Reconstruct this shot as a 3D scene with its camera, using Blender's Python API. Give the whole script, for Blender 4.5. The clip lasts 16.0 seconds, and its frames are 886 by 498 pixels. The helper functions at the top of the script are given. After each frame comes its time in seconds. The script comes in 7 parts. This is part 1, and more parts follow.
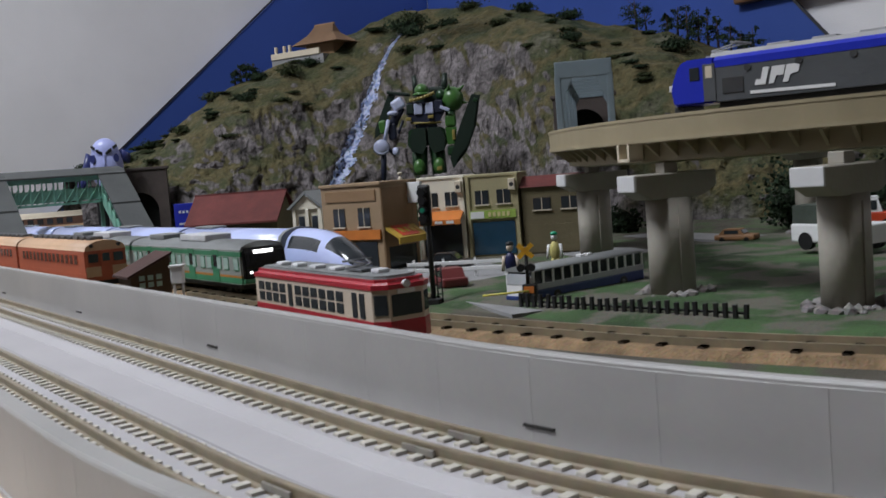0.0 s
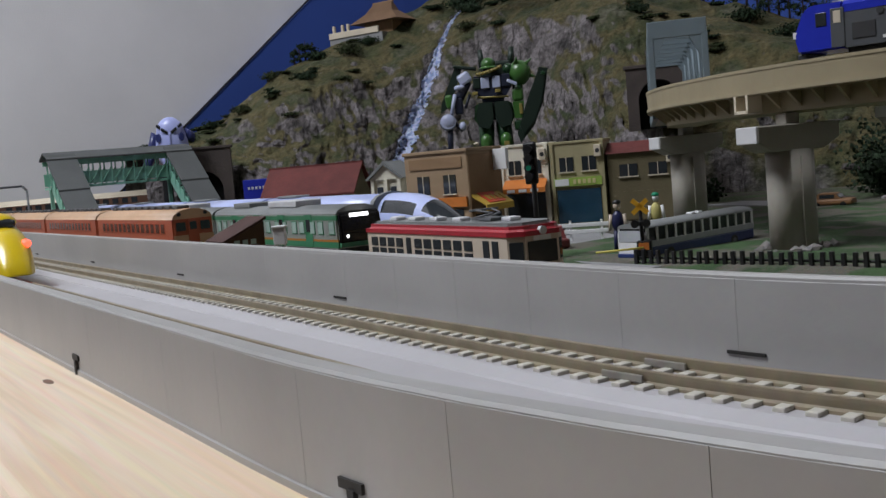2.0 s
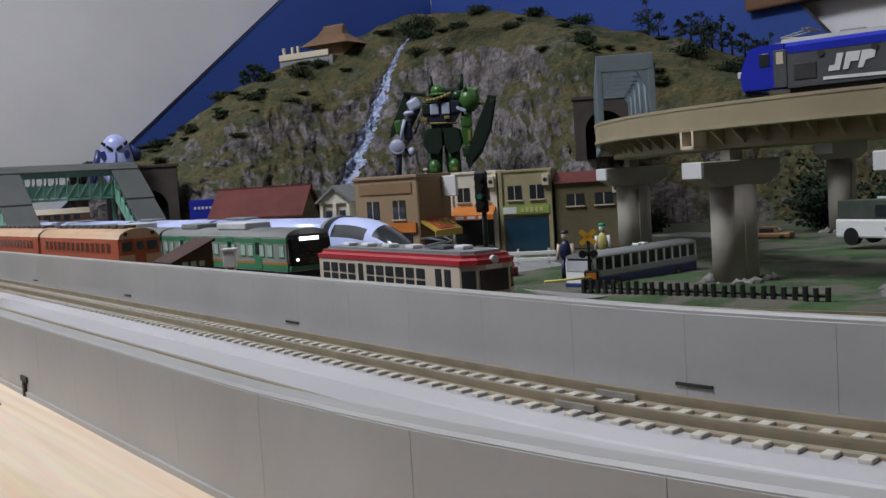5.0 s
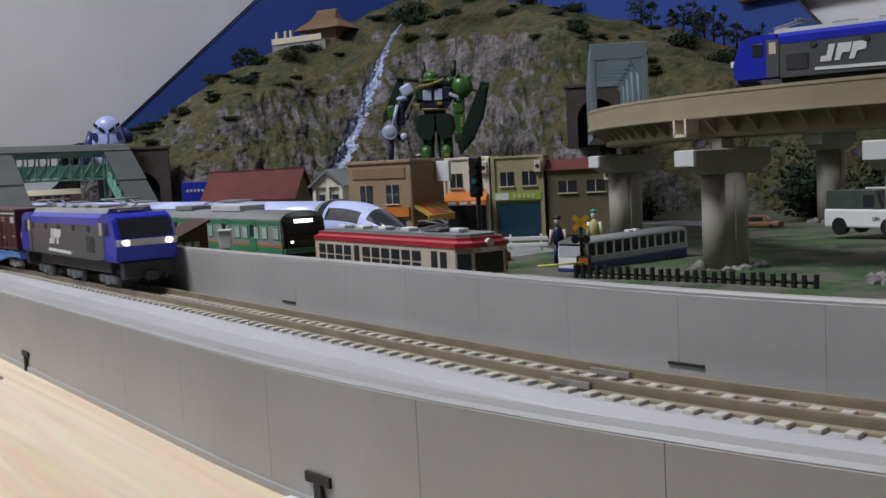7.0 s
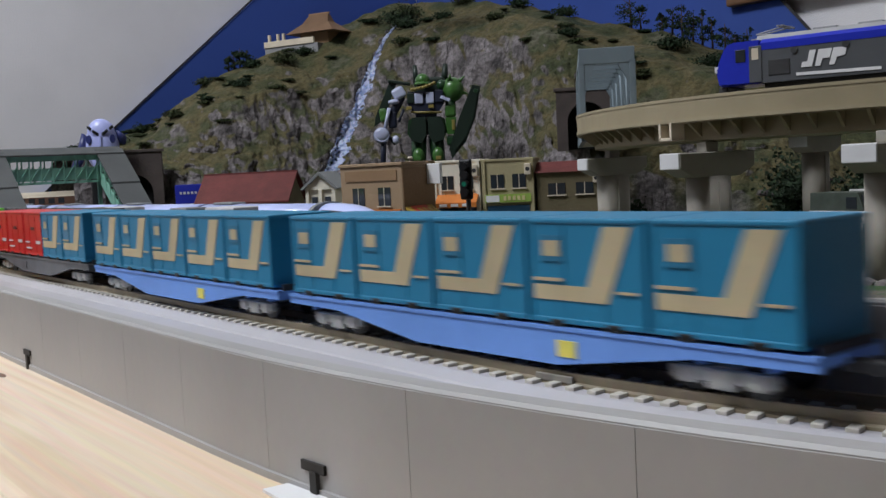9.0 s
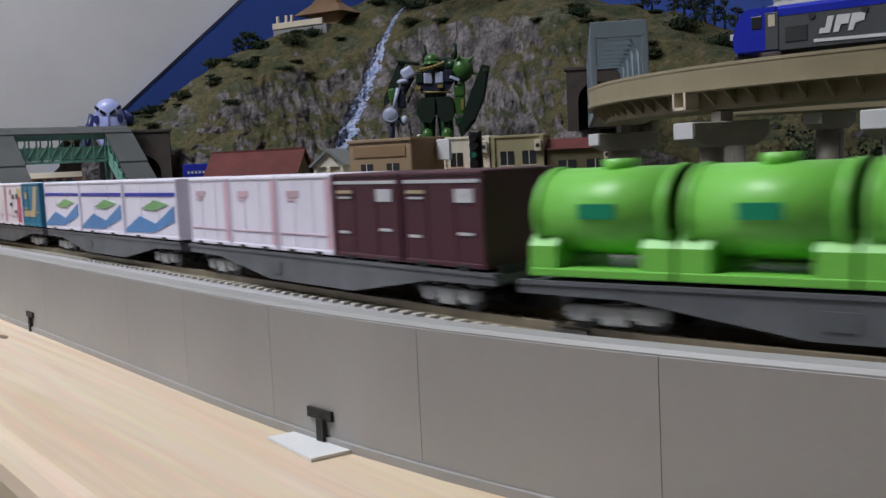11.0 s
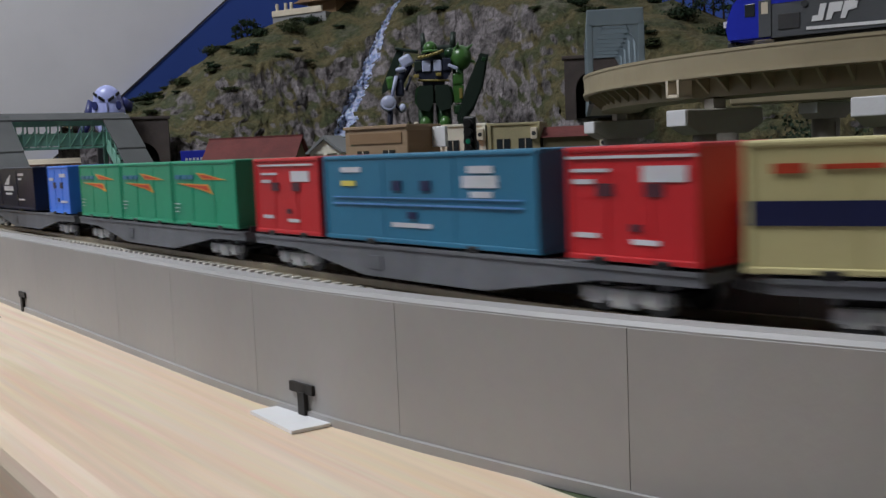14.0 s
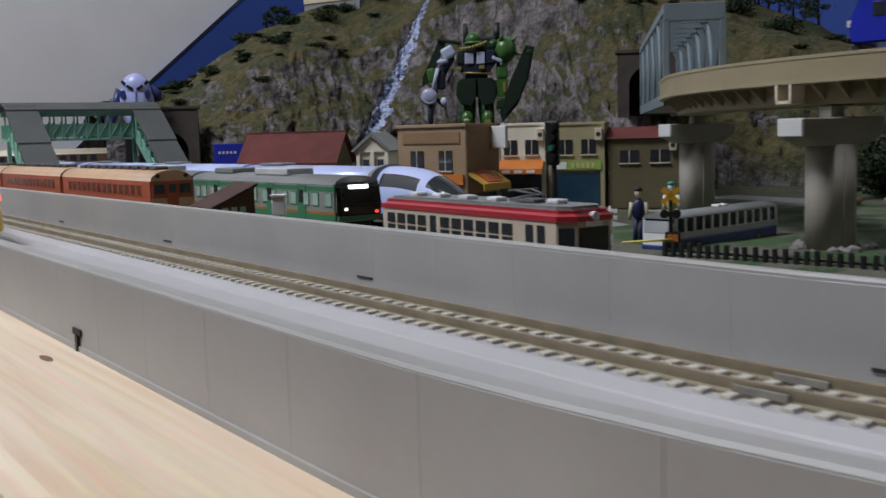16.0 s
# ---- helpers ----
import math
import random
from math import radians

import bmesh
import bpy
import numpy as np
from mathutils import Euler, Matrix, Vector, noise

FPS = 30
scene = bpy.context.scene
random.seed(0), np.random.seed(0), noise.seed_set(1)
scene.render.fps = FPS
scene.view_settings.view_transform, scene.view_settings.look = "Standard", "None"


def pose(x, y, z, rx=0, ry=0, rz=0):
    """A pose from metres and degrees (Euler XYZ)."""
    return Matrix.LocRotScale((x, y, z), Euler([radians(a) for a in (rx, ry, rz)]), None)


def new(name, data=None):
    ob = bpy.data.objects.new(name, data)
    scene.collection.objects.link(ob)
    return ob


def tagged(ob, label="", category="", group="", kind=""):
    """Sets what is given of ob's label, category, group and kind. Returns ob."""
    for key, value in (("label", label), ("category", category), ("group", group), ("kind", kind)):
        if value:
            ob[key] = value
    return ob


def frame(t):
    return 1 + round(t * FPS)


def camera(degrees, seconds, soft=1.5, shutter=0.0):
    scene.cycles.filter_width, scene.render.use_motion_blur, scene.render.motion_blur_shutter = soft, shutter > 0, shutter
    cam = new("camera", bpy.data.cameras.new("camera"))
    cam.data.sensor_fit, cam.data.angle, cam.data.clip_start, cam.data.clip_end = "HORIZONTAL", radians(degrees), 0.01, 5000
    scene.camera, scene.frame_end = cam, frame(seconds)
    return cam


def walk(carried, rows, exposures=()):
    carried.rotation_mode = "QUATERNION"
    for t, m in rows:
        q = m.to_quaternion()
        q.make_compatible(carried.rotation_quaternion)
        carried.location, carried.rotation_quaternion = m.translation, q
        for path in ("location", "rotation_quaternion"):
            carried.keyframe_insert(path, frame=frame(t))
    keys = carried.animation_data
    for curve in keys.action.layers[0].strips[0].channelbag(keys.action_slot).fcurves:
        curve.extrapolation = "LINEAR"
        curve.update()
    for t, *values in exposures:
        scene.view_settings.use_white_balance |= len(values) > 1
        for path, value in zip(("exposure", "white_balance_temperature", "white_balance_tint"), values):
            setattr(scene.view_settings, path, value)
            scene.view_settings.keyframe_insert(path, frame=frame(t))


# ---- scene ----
# camera
cam = camera(46.88, 16.0, soft=1.45, shutter=0.3)
ROWS = [
    (0, 0.1198, -0.0963, 0.0402, 55.26, -4.49, 4.47),
    (0.5, 0.1155, -0.1062, 0.0351, 55.92, -5.81, 4.72),
    (1, 0.1084, -0.1117, 0.0329, 56.54, -5.89, 5.00),
    (1.5, 0.1037, -0.1133, 0.0326, 57.18, -5.73, 5.13),
    (2, 0.1009, -0.1133, 0.0313, 57.28, -4.92, 5.01),
    (2.5, 0.1010, -0.1112, 0.0317, 57.59, -4.52, 4.87),
    (3, 0.1027, -0.1095, 0.0308, 56.74, -4.64, 5.16),
    (3.5, 0.1037, -0.1066, 0.0307, 55.63, -4.30, 4.80),
    (4, 0.1005, -0.1099, 0.0333, 54.85, -3.72, 4.30),
    (6.5, 0.1053, -0.1204, 0.0318, 53.66, -4.34, 3.02),
    (7, 0.1041, -0.1206, 0.0320, 53.61, -4.60, 2.86),
    (7.5, 0.1033, -0.1228, 0.0328, 53.46, -4.58, 2.66),
    (8, 0.1060, -0.1243, 0.0324, 53.42, -4.57, 2.77),
    (8.5, 0.1093, -0.1252, 0.0332, 53.30, -4.40, 2.85),
    (9, 0.1099, -0.1243, 0.0323, 53.17, -4.51, 2.88),
    (9.5, 0.1093, -0.1241, 0.0307, 53.19, -4.70, 2.93),
    (10, 0.1078, -0.1229, 0.0285, 53.36, -4.95, 2.77),
    (12.5, 0.1056, -0.1222, 0.0254, 53.98, -5.27, 2.77),
    (13, 0.1065, -0.1221, 0.0250, 54.07, -5.48, 2.59),
    (13.5, 0.1074, -0.1212, 0.0240, 53.94, -5.59, 2.60),
    (14, 0.1088, -0.1215, 0.0246, 53.70, -5.67, 2.42),
    (14.5, 0.1090, -0.1213, 0.0238, 53.27, -5.72, 2.37),
    (15, 0.1064, -0.1217, 0.0245, 53.10, -5.88, 2.31),
    (15.5, 0.0981, -0.1188, 0.0256, 53.71, -6.13, 2.27),
    (16, 0.0702, -0.1188, 0.0312, 54.48, -6.32, 1.62),
]
walk(cam, [(t, pose(x, y, z, 90 + pitch, roll, yaw)) for t, x, y, z, yaw, pitch, roll in ROWS],
     [(0, 0.05), (2, -0.08), (4, -0.04), (7, 0.0), (8.5, 0.03), (10, 0.08), (12.5, -0.36), (13.5, -0.24), (14.5, -0.12), (16, -0.15)])

# light: a plain room with one ceiling lamp, lit in the evening
K = 0.001  # the model is written in millimetres
scene.view_settings.exposure = 0.0
world = bpy.data.worlds.new("room_air")
scene.world = world
world.use_nodes = True
world.node_tree.nodes["Background"].inputs[0].default_value = (0.75, 0.82, 1.0, 1)
world.node_tree.nodes["Background"].inputs[1].default_value = 0.012


def area_lamp(name, x, y, z, size, watts, colour):
    lamp = bpy.data.lights.new(name, "AREA")
    lamp.shape, lamp.size, lamp.energy, lamp.color = "DISK", size, watts, colour
    ob = new(name, lamp)
    ob.location = (x, y, z)
    return ob


area_lamp("pendant_lamp_light", -0.43, -0.60, 1.19, 0.5, 20.5, (0.875, 0.92, 1.0))


# materials
def mat(name, colour, rough=0.6, metal=0.0, vary=0.15, scale=60.0, bump=0.15, fine=600.0, second=None, amount=0.5,
        emit=None, power=0.0, coat=0.0, random=0.0):
    m = bpy.data.materials.new(name)
    m.use_nodes = True
    nt = m.node_tree
    n, link = nt.nodes, nt.links.new
    b = n["Principled BSDF"]
    b.inputs["Roughness"].default_value = rough
    b.inputs["Metallic"].default_value = metal
    b.inputs["Coat Weight"].default_value = coat
    co = n.new("ShaderNodeTexCoord")
    big = n.new("ShaderNodeTexNoise")
    big.inputs["Scale"].default_value, big.inputs["Detail"].default_value = scale, 5
    small = n.new("ShaderNodeTexNoise")
    small.inputs["Scale"].default_value, small.inputs["Detail"].default_value = fine, 3
    link(co.outputs["Object"], big.inputs["Vector"])
    link(co.outputs["Object"], small.inputs["Vector"])
    ramp = n.new("ShaderNodeValToRGB")
    dark = [c * (1 - vary) for c in colour]
    light = [min(1, c * (1 + vary)) for c in colour]
    ramp.color_ramp.elements[0].position, ramp.color_ramp.elements[1].position = 0.32, 0.68
    ramp.color_ramp.elements[0].color, ramp.color_ramp.elements[1].color = (*dark, 1), (*light, 1)
    link(big.outputs["Fac"], ramp.inputs["Fac"])
    out = ramp.outputs["Color"]
    if second:
        mix = n.new("ShaderNodeMix")
        mix.data_type = "RGBA"
        edge = n.new("ShaderNodeMapRange")
        edge.inputs["From Min"].default_value, edge.inputs["From Max"].default_value = 0.62 - 0.3 * amount, 0.70 - 0.3 * amount
        patch = n.new("ShaderNodeTexNoise")
        patch.inputs["Scale"].default_value, patch.inputs["Detail"].default_value = scale * 1.7, 8
        link(co.outputs["Object"], patch.inputs["Vector"])
        link(patch.outputs["Fac"], edge.inputs["Value"])
        link(edge.outputs["Result"], mix.inputs["Factor"])
        link(out, mix.inputs[6])
        mix.inputs[7].default_value = (*second, 1)
        out = mix.outputs[2]
    grain = n.new("ShaderNodeMix")
    grain.data_type, grain.blend_type = "RGBA", "MULTIPLY"
    grain.inputs["Factor"].default_value = min(1, vary * 1.2)
    link(out, grain.inputs[6])
    link(small.outputs["Color"], grain.inputs[7])
    lift = n.new("ShaderNodeBrightContrast")
    lift.inputs["Bright"].default_value = 0.0
    link(grain.outputs[2], lift.inputs["Color"])
    out = lift.outputs["Color"]
    if random:
        info = n.new("ShaderNodeObjectInfo")
        hsv = n.new("ShaderNodeHueSaturation")
        rng = n.new("ShaderNodeMapRange")
        rng.inputs["To Min"].default_value, rng.inputs["To Max"].default_value = 1 - random, 1 + random
        link(info.outputs["Random"], rng.inputs["Value"])
        link(rng.outputs["Result"], hsv.inputs["Value"])
        link(out, hsv.inputs["Color"])
        out = hsv.outputs["Color"]
    link(out, b.inputs["Base Color"])
    if bump:
        bp = n.new("ShaderNodeBump")
        bp.inputs["Strength"].default_value, bp.inputs["Distance"].default_value = bump, 0.0006
        link(small.outputs["Fac"], bp.inputs["Height"])
        link(bp.outputs["Normal"], b.inputs["Normal"])
    if emit:
        b.inputs["Emission Color"].default_value, b.inputs["Emission Strength"].default_value = (*emit, 1), power
    return m


def wood_mat(name, light, dark, scale=1.0):
    m = bpy.data.materials.new(name)
    m.use_nodes = True
    n, link = m.node_tree.nodes, m.node_tree.links.new
    b = n["Principled BSDF"]
    b.inputs["Roughness"].default_value = 0.45
    co, mp = n.new("ShaderNodeTexCoord"), n.new("ShaderNodeMapping")
    mp.inputs["Scale"].default_value = (2.2 * scale, 60 * scale, 60 * scale)
    link(co.outputs["Object"], mp.inputs["Vector"])
    wave = n.new("ShaderNodeTexNoise")
    wave.inputs["Scale"].default_value, wave.inputs["Detail"].default_value = 2.2, 6
    wave.inputs["Distortion"].default_value = 1.6
    link(mp.outputs["Vector"], wave.inputs["Vector"])
    ramp = n.new("ShaderNodeValToRGB")
    ramp.color_ramp.elements[0].position, ramp.color_ramp.elements[1].position = 0.36, 0.62
    ramp.color_ramp.elements[0].color, ramp.color_ramp.elements[1].color = (*dark, 1), (*light, 1)
    link(wave.outputs["Fac"], ramp.inputs["Fac"])
    pores = n.new("ShaderNodeTexNoise")
    pores.inputs["Scale"].default_value, pores.inputs["Detail"].default_value = 14, 4
    link(mp.outputs["Vector"], pores.inputs["Vector"])
    mul = n.new("ShaderNodeMix")
    mul.data_type, mul.blend_type = "RGBA", "MULTIPLY"
    mul.inputs["Factor"].default_value = 0.25
    link(ramp.outputs["Color"], mul.inputs[6])
    link(pores.outputs["Color"], mul.inputs[7])
    link(mul.outputs[2], b.inputs["Base Color"])
    bp = n.new("ShaderNodeBump")
    bp.inputs["Strength"].default_value, bp.inputs["Distance"].default_value = 0.15, 0.0004
    link(pores.outputs["Fac"], bp.inputs["Height"])
    link(bp.outputs["Normal"], b.inputs["Normal"])
    return m


M_WALL = mat("wallpaper", (0.80, 0.785, 0.80), 0.85, vary=0.05, scale=9, bump=0.5, fine=900)
# assumed dark colour for the unseen walls, holding down bounced light
M_BOUNCECUT = mat("bounce_cut_brown", (0.24, 0.19, 0.15), 0.85, vary=0.08, scale=9, bump=0.5, fine=900)
M_CEIL = mat("ceiling_paper", (0.75, 0.74, 0.72), 0.9, vary=0.04, scale=9)
M_FLOOR = wood_mat("floor_boards", (0.17, 0.12, 0.085), (0.11, 0.075, 0.05), 0.3)
M_PINE = wood_mat("planed_pine", (0.90, 0.74, 0.56), (0.80, 0.60, 0.42))
M_DARKWOOD = wood_mat("stained_wood", (0.22, 0.11, 0.05), (0.14, 0.07, 0.03), 0.4)
M_KNOT = mat("wood_knot", (0.22, 0.12, 0.07), 0.5, vary=0.3, scale=200)
M_VIA = mat("viaduct_plastic", (0.36, 0.35, 0.34), 0.5, vary=0.07, scale=30, bump=0.08)
M_DECK = mat("deck_plastic", (0.44, 0.425, 0.44), 0.55, vary=0.06, scale=25, bump=0.1)
M_SLEEPER = mat("sleeper_plastic", (0.56, 0.53, 0.47), 0.6, vary=0.12, scale=300)
M_RAIL = mat("brown_rail_side", (0.25, 0.205, 0.135), 0.45, metal=0.0, vary=0.2, scale=120)
M_RAILTOP = mat("rail_head", (0.40, 0.34, 0.25), 0.4, metal=0.4, vary=0.15, scale=150)
M_SLOT = mat("dark_slot", (0.02, 0.018, 0.016), 0.7)
M_BEIGE = mat("beige_viaduct", (0.34, 0.285, 0.18), 0.55, vary=0.08, scale=40, bump=0.1)
M_PIER = mat("pier_grey", (0.34, 0.315, 0.27), 0.6, vary=0.12, scale=45, bump=0.2)
# paler copy of the pier grey: the light on the cap's end, painted in
M_PIERLIT = mat("pier_lit_face", (0.62, 0.62, 0.63), 0.5, vary=0.05)
M_GRASS = mat("scatter_grass", (0.062, 0.125, 0.042), 0.95, vary=0.55, scale=34, bump=1.0, fine=1100, second=(0.17, 0.16, 0.125), amount=0.5)
M_SOIL = mat("soil_scatter", (0.10, 0.09, 0.068), 0.95, vary=0.35, scale=30, bump=1.0, fine=1300, second=(0.08, 0.12, 0.05), amount=0.4)
M_ROAD = mat("road_grey", (0.27, 0.27, 0.275), 0.8, vary=0.1, scale=40, bump=0.3, fine=1500)
M_BALLAST = mat("brown_ballast", (0.30, 0.20, 0.11), 0.95, vary=0.35, scale=160, bump=1.0, fine=1200)
M_DARK = mat("dark_underframe", (0.035, 0.035, 0.037), 0.6, vary=0.25, scale=120)
M_BLACK = mat("black_plastic", (0.012, 0.012, 0.013), 0.4, vary=0.2, scale=100)
M_GLASS = mat("tinted_glass", (0.03, 0.035, 0.04), 0.08, vary=0.1, scale=80, bump=0)
M_WHITE = mat("white_paint", (0.78, 0.78, 0.78), 0.45, vary=0.05)
M_CREAM = mat("cream_paint", (0.66, 0.58, 0.45), 0.45, vary=0.06)
M_SKY = mat("blue_backdrop", (0.028, 0.075, 0.33), 0.75, vary=0.08, scale=6, bump=0.1)


# mesh tools, all in millimetres
def box(bm, x, y, z, sx, sy, sz, mi=0, rz=0.0, bevel=0.0, ry=0.0, rx=0.0):
    """A box of that middle and size."""
    m = pose(x, y, z, rx, ry, rz) @ Matrix.Diagonal((sx, sy, sz, 1))
    r = bmesh.ops.create_cube(bm, size=1, matrix=m)
    fs = {f for v in r["verts"] for f in v.link_faces}
    if bevel:
        es = {e for f in fs for e in f.edges}
        r2 = bmesh.ops.bevel(bm, geom=list(es), offset=bevel, segments=2, affect="EDGES", profile=0.5)
        fs = {f for f in fs if f.is_valid} | set(r2["faces"]) | {f for v in r2["verts"] for f in v.link_faces}
    for f in fs:
        f.material_index = mi
    return fs


def rod(bm, a, b, r0, r1=None, seg=10, mi=0):
    a, b = Vector(a), Vector(b)
    d = b - a
    m = Matrix.Translation((a + b) / 2) @ d.to_track_quat("Z", "Y").to_matrix().to_4x4()
    r = bmesh.ops.create_cone(bm, cap_ends=True, segments=seg, radius1=r0, radius2=r0 if r1 is None else r1, depth=d.length, matrix=m)
    for f in {f for v in r["verts"] for f in v.link_faces}:
        f.material_index = mi
        f.smooth = len(f.verts) == 4


def ball(bm, x, y, z, rx, ry, rz, mi=0, sub=2, turn=0.0):
    r = bmesh.ops.create_icosphere(bm, subdivisions=sub, radius=1, matrix=pose(x, y, z, 0, 0, turn) @ Matrix.Diagonal((rx, ry, rz, 1)))
    for f in {f for v in r["verts"] for f in v.link_faces}:
        f.material_index, f.smooth = mi, True


def prism(bm, pts, x0, x1, mi=0, axis="x", smooth=False):
    """A profile, given as (a, b) pairs, drawn out between x0 and x1 along an axis."""
    def at(p, t):
        return {"x": (t, p[0], p[1]), "y": (p[0], t, p[1]), "z": (p[0], p[1], t)}[axis]
    lo, hi = [bm.verts.new(at(p, x0)) for p in pts], [bm.verts.new(at(p, x1)) for p in pts]
    fs = [bm.faces.new(lo[::-1]), bm.faces.new(hi)]
    k = len(pts)
    for i in range(k):
        f = bm.faces.new((lo[i], lo[(i + 1) % k], hi[(i + 1) % k], hi[i]))
        f.smooth = smooth
        fs.append(f)
    for f in fs:
        f.material_index = mi
    bmesh.ops.recalc_face_normals(bm, faces=fs)
    return fs


def link_mesh(name, bm, mats):
    me = bpy.data.meshes.new(name)
    bmesh.ops.scale(bm, vec=(K, K, K), verts=bm.verts)
    bm.to_mesh(me)
    bm.free()
    for m in mats if isinstance(mats, (list, tuple)) else [mats]:
        me.materials.append(m)
    return me


def part(name, bm, mats, parent, label=""):
    ob = new(name, link_mesh(name, bm, mats))
    ob.parent = parent
    return tagged(ob, label)


def solid(name, bm, mats, label="", category="", group="", kind="", at=None):
    ob = new(name, link_mesh(name, bm, mats))
    if at is not None:
        ob.matrix_basis = at
    return tagged(ob, label, category, group, kind)


def place(x, y, z, rz=0.0, ry=0.0, rx=0.0):
    return pose(x * K, y * K, z * K, rx, ry, rz)


def thing(name, label, category, at, group="", kind=""):
    ob = new(name)
    ob.empty_display_size = 0.01
    ob.matrix_basis = at
    return tagged(ob, label, category, group, kind)


def one(fn, *a, **k):
    """A bmesh holding one primitive."""
    bm = bmesh.new()
    fn(bm, *a, **k)
    return bm


# the line of the double-track viaduct: s runs along the far track's middle
FAR_Y, NEAR_OFF, BEND_X, BEND_R, LEFT_X = -11.5, -33.0, -25.0, 300.0, -620.0
ARC = BEND_R * math.pi


def line(s, off=0.0):
    """Place and heading (degrees) on the viaduct's line, off to its left side positive."""
    if s < LEFT_X:
        a = (LEFT_X - s) / BEND_R
        if a <= math.pi / 2:
            return LEFT_X - (BEND_R + off) * math.sin(a), FAR_Y - BEND_R + (BEND_R + off) * math.cos(a), math.degrees(a)
        d = LEFT_X - s - BEND_R * math.pi / 2
        return LEFT_X - BEND_R - off, FAR_Y - BEND_R - d, 90.0
    if s <= BEND_X:
        return s, FAR_Y + off, 0.0
    a = (s - BEND_X) / BEND_R
    if a <= math.pi:
        return BEND_X + (BEND_R - off) * math.sin(a), FAR_Y + BEND_R - (BEND_R - off) * math.cos(a), math.degrees(a)
    d = s - BEND_X - ARC
    if BEND_X - d >= LEFT_X:
        return BEND_X - d, FAR_Y + 2 * BEND_R - off, 180.0
    a = (d - (BEND_X - LEFT_X)) / BEND_R
    return LEFT_X - (BEND_R - off) * math.sin(a), FAR_Y + BEND_R + (BEND_R - off) * math.cos(a), 180 + math.degrees(a)


def sweep(bm, profile, s0, s1, step=12.0, mi=0, smooth=False):
    """A closed profile of (off, z) drawn along the line."""
    n = max(1, int(abs(s1 - s0) / step))
    rings = []
    for i in range(n + 1):
        s = s0 + (s1 - s0) * i / n
        rings.append([bm.verts.new((*line(s, o)[:2], z)) for o, z in profile])
    k, fs = len(profile), []
    for a, b in zip(rings, rings[1:]):
        for i in range(k):
            fs.append(bm.faces.new((a[i], a[(i + 1) % k], b[(i + 1) % k], b[i])))
    fs += [bm.faces.new(rings[0]), bm.faces.new(rings[-1][::-1])]
    for f in fs:
        f.material_index, f.smooth = mi, smooth
    bmesh.ops.recalc_face_normals(bm, faces=fs)


# ---- the room ----
def room():
    X0, X1, Y0, Y1, Z0, Z1 = -975, 1800, -3300, 662, -760, 1640
    t = 60
    solid("floor", one(box, (X0 + X1) / 2, (Y0 + Y1) / 2, Z0 - 30, X1 - X0 + 120, Y1 - Y0 + 120, 60), M_FLOOR, "brown boarded floor of the room", "floor", kind="structure")
    solid("ceiling", one(box, (X0 + X1) / 2, (Y0 + Y1) / 2, Z1 + 30, X1 - X0 + 120, Y1 - Y0 + 120, 60), M_CEIL, "plain white papered ceiling", "ceiling", kind="structure")
    for name, x, y, sx, sy in (("wall_west", X0 - t / 2, (Y0 + Y1) / 2, t, Y1 - Y0), ("wall_east", X1 + t / 2, (Y0 + Y1) / 2, t, Y1 - Y0),
                               ("wall_north", (X0 + X1) / 2, Y1 + t / 2, X1 - X0 + 2 * t, t), ("wall_south", (X0 + X1) / 2, Y0 - t / 2, X1 - X0 + 2 * t, t)):
        # south and east walls are out of view and darkened to reduce bounce
        pale = name in ("wall_west", "wall_north")
        solid(name, one(box, x, y, (Z0 + Z1) / 2, sx, sy, Z1 - Z0), M_WALL if pale else M_BOUNCECUT, "off-white papered room wall" if pale else "unseen room wall, coloured dull brown to cut bounce light", "wall", kind="structure")
    lamp = thing("pendant_lamp", "round white pendant lamp, switched on", "lamp", place(-430, -600, 1215))
    part("lamp_base", one(rod, (0, 0, 30), (0, 0, 75), 290, 120, seg=40), M_WHITE, lamp)
    part("lamp_rim", one(rod, (0, 0, 0), (0, 0, 30), 300, 310, seg=40), mat("lamp_diffuser", (0.8, 0.8, 0.78), 0.5, emit=(1, 0.97, 0.93), power=2.0), lamp)
    part("cord", one(rod, (0, 0, 75), (0, 0, 424), 4, seg=8), M_WHITE, lamp)
    # brown wooden rail high on the wall
    solid("wall_shelf", one(box, -330, 652, 216, 300, 18, 105, bevel=2), M_DARKWOOD, "dark brown wooden board fixed to the wall", "shelf", at=place(0, 0, 0))


def backdrop():
    # two painted boards that meet in the corner, each with its outer end cut on the slant
    a = thing("sky_board", "plain blue painted backdrop board with a slanting end", "backdrop", place(0, 0, 0), "sky boards")
    part("board", one(prism, [(130, -10), (455, 262), (652, 262), (652, -10)], -973, -966, 0, "x"), M_SKY, a)
    part("board_edge", one(prism, [(128, -10), (453, 264), (456, 264), (131, -10)], -966, -965, 0, "x"), M_DARK, a)
    b = thing("sky_board", "plain blue painted backdrop board with a slanting end", "backdrop", place(0, 0, 0), "sky boards")
    part("board", one(prism, [(-965, -10), (-965, 262), (-520, 262), (-300, 20), (-300, -10)], 652, 659, 0, "y"), M_SKY, b)
    part("board_edge", one(prism, [(-521, 264), (-518, 264), (-298, 22), (-301, 22)], 650.5, 652, 0, "y"), M_DARK, b)


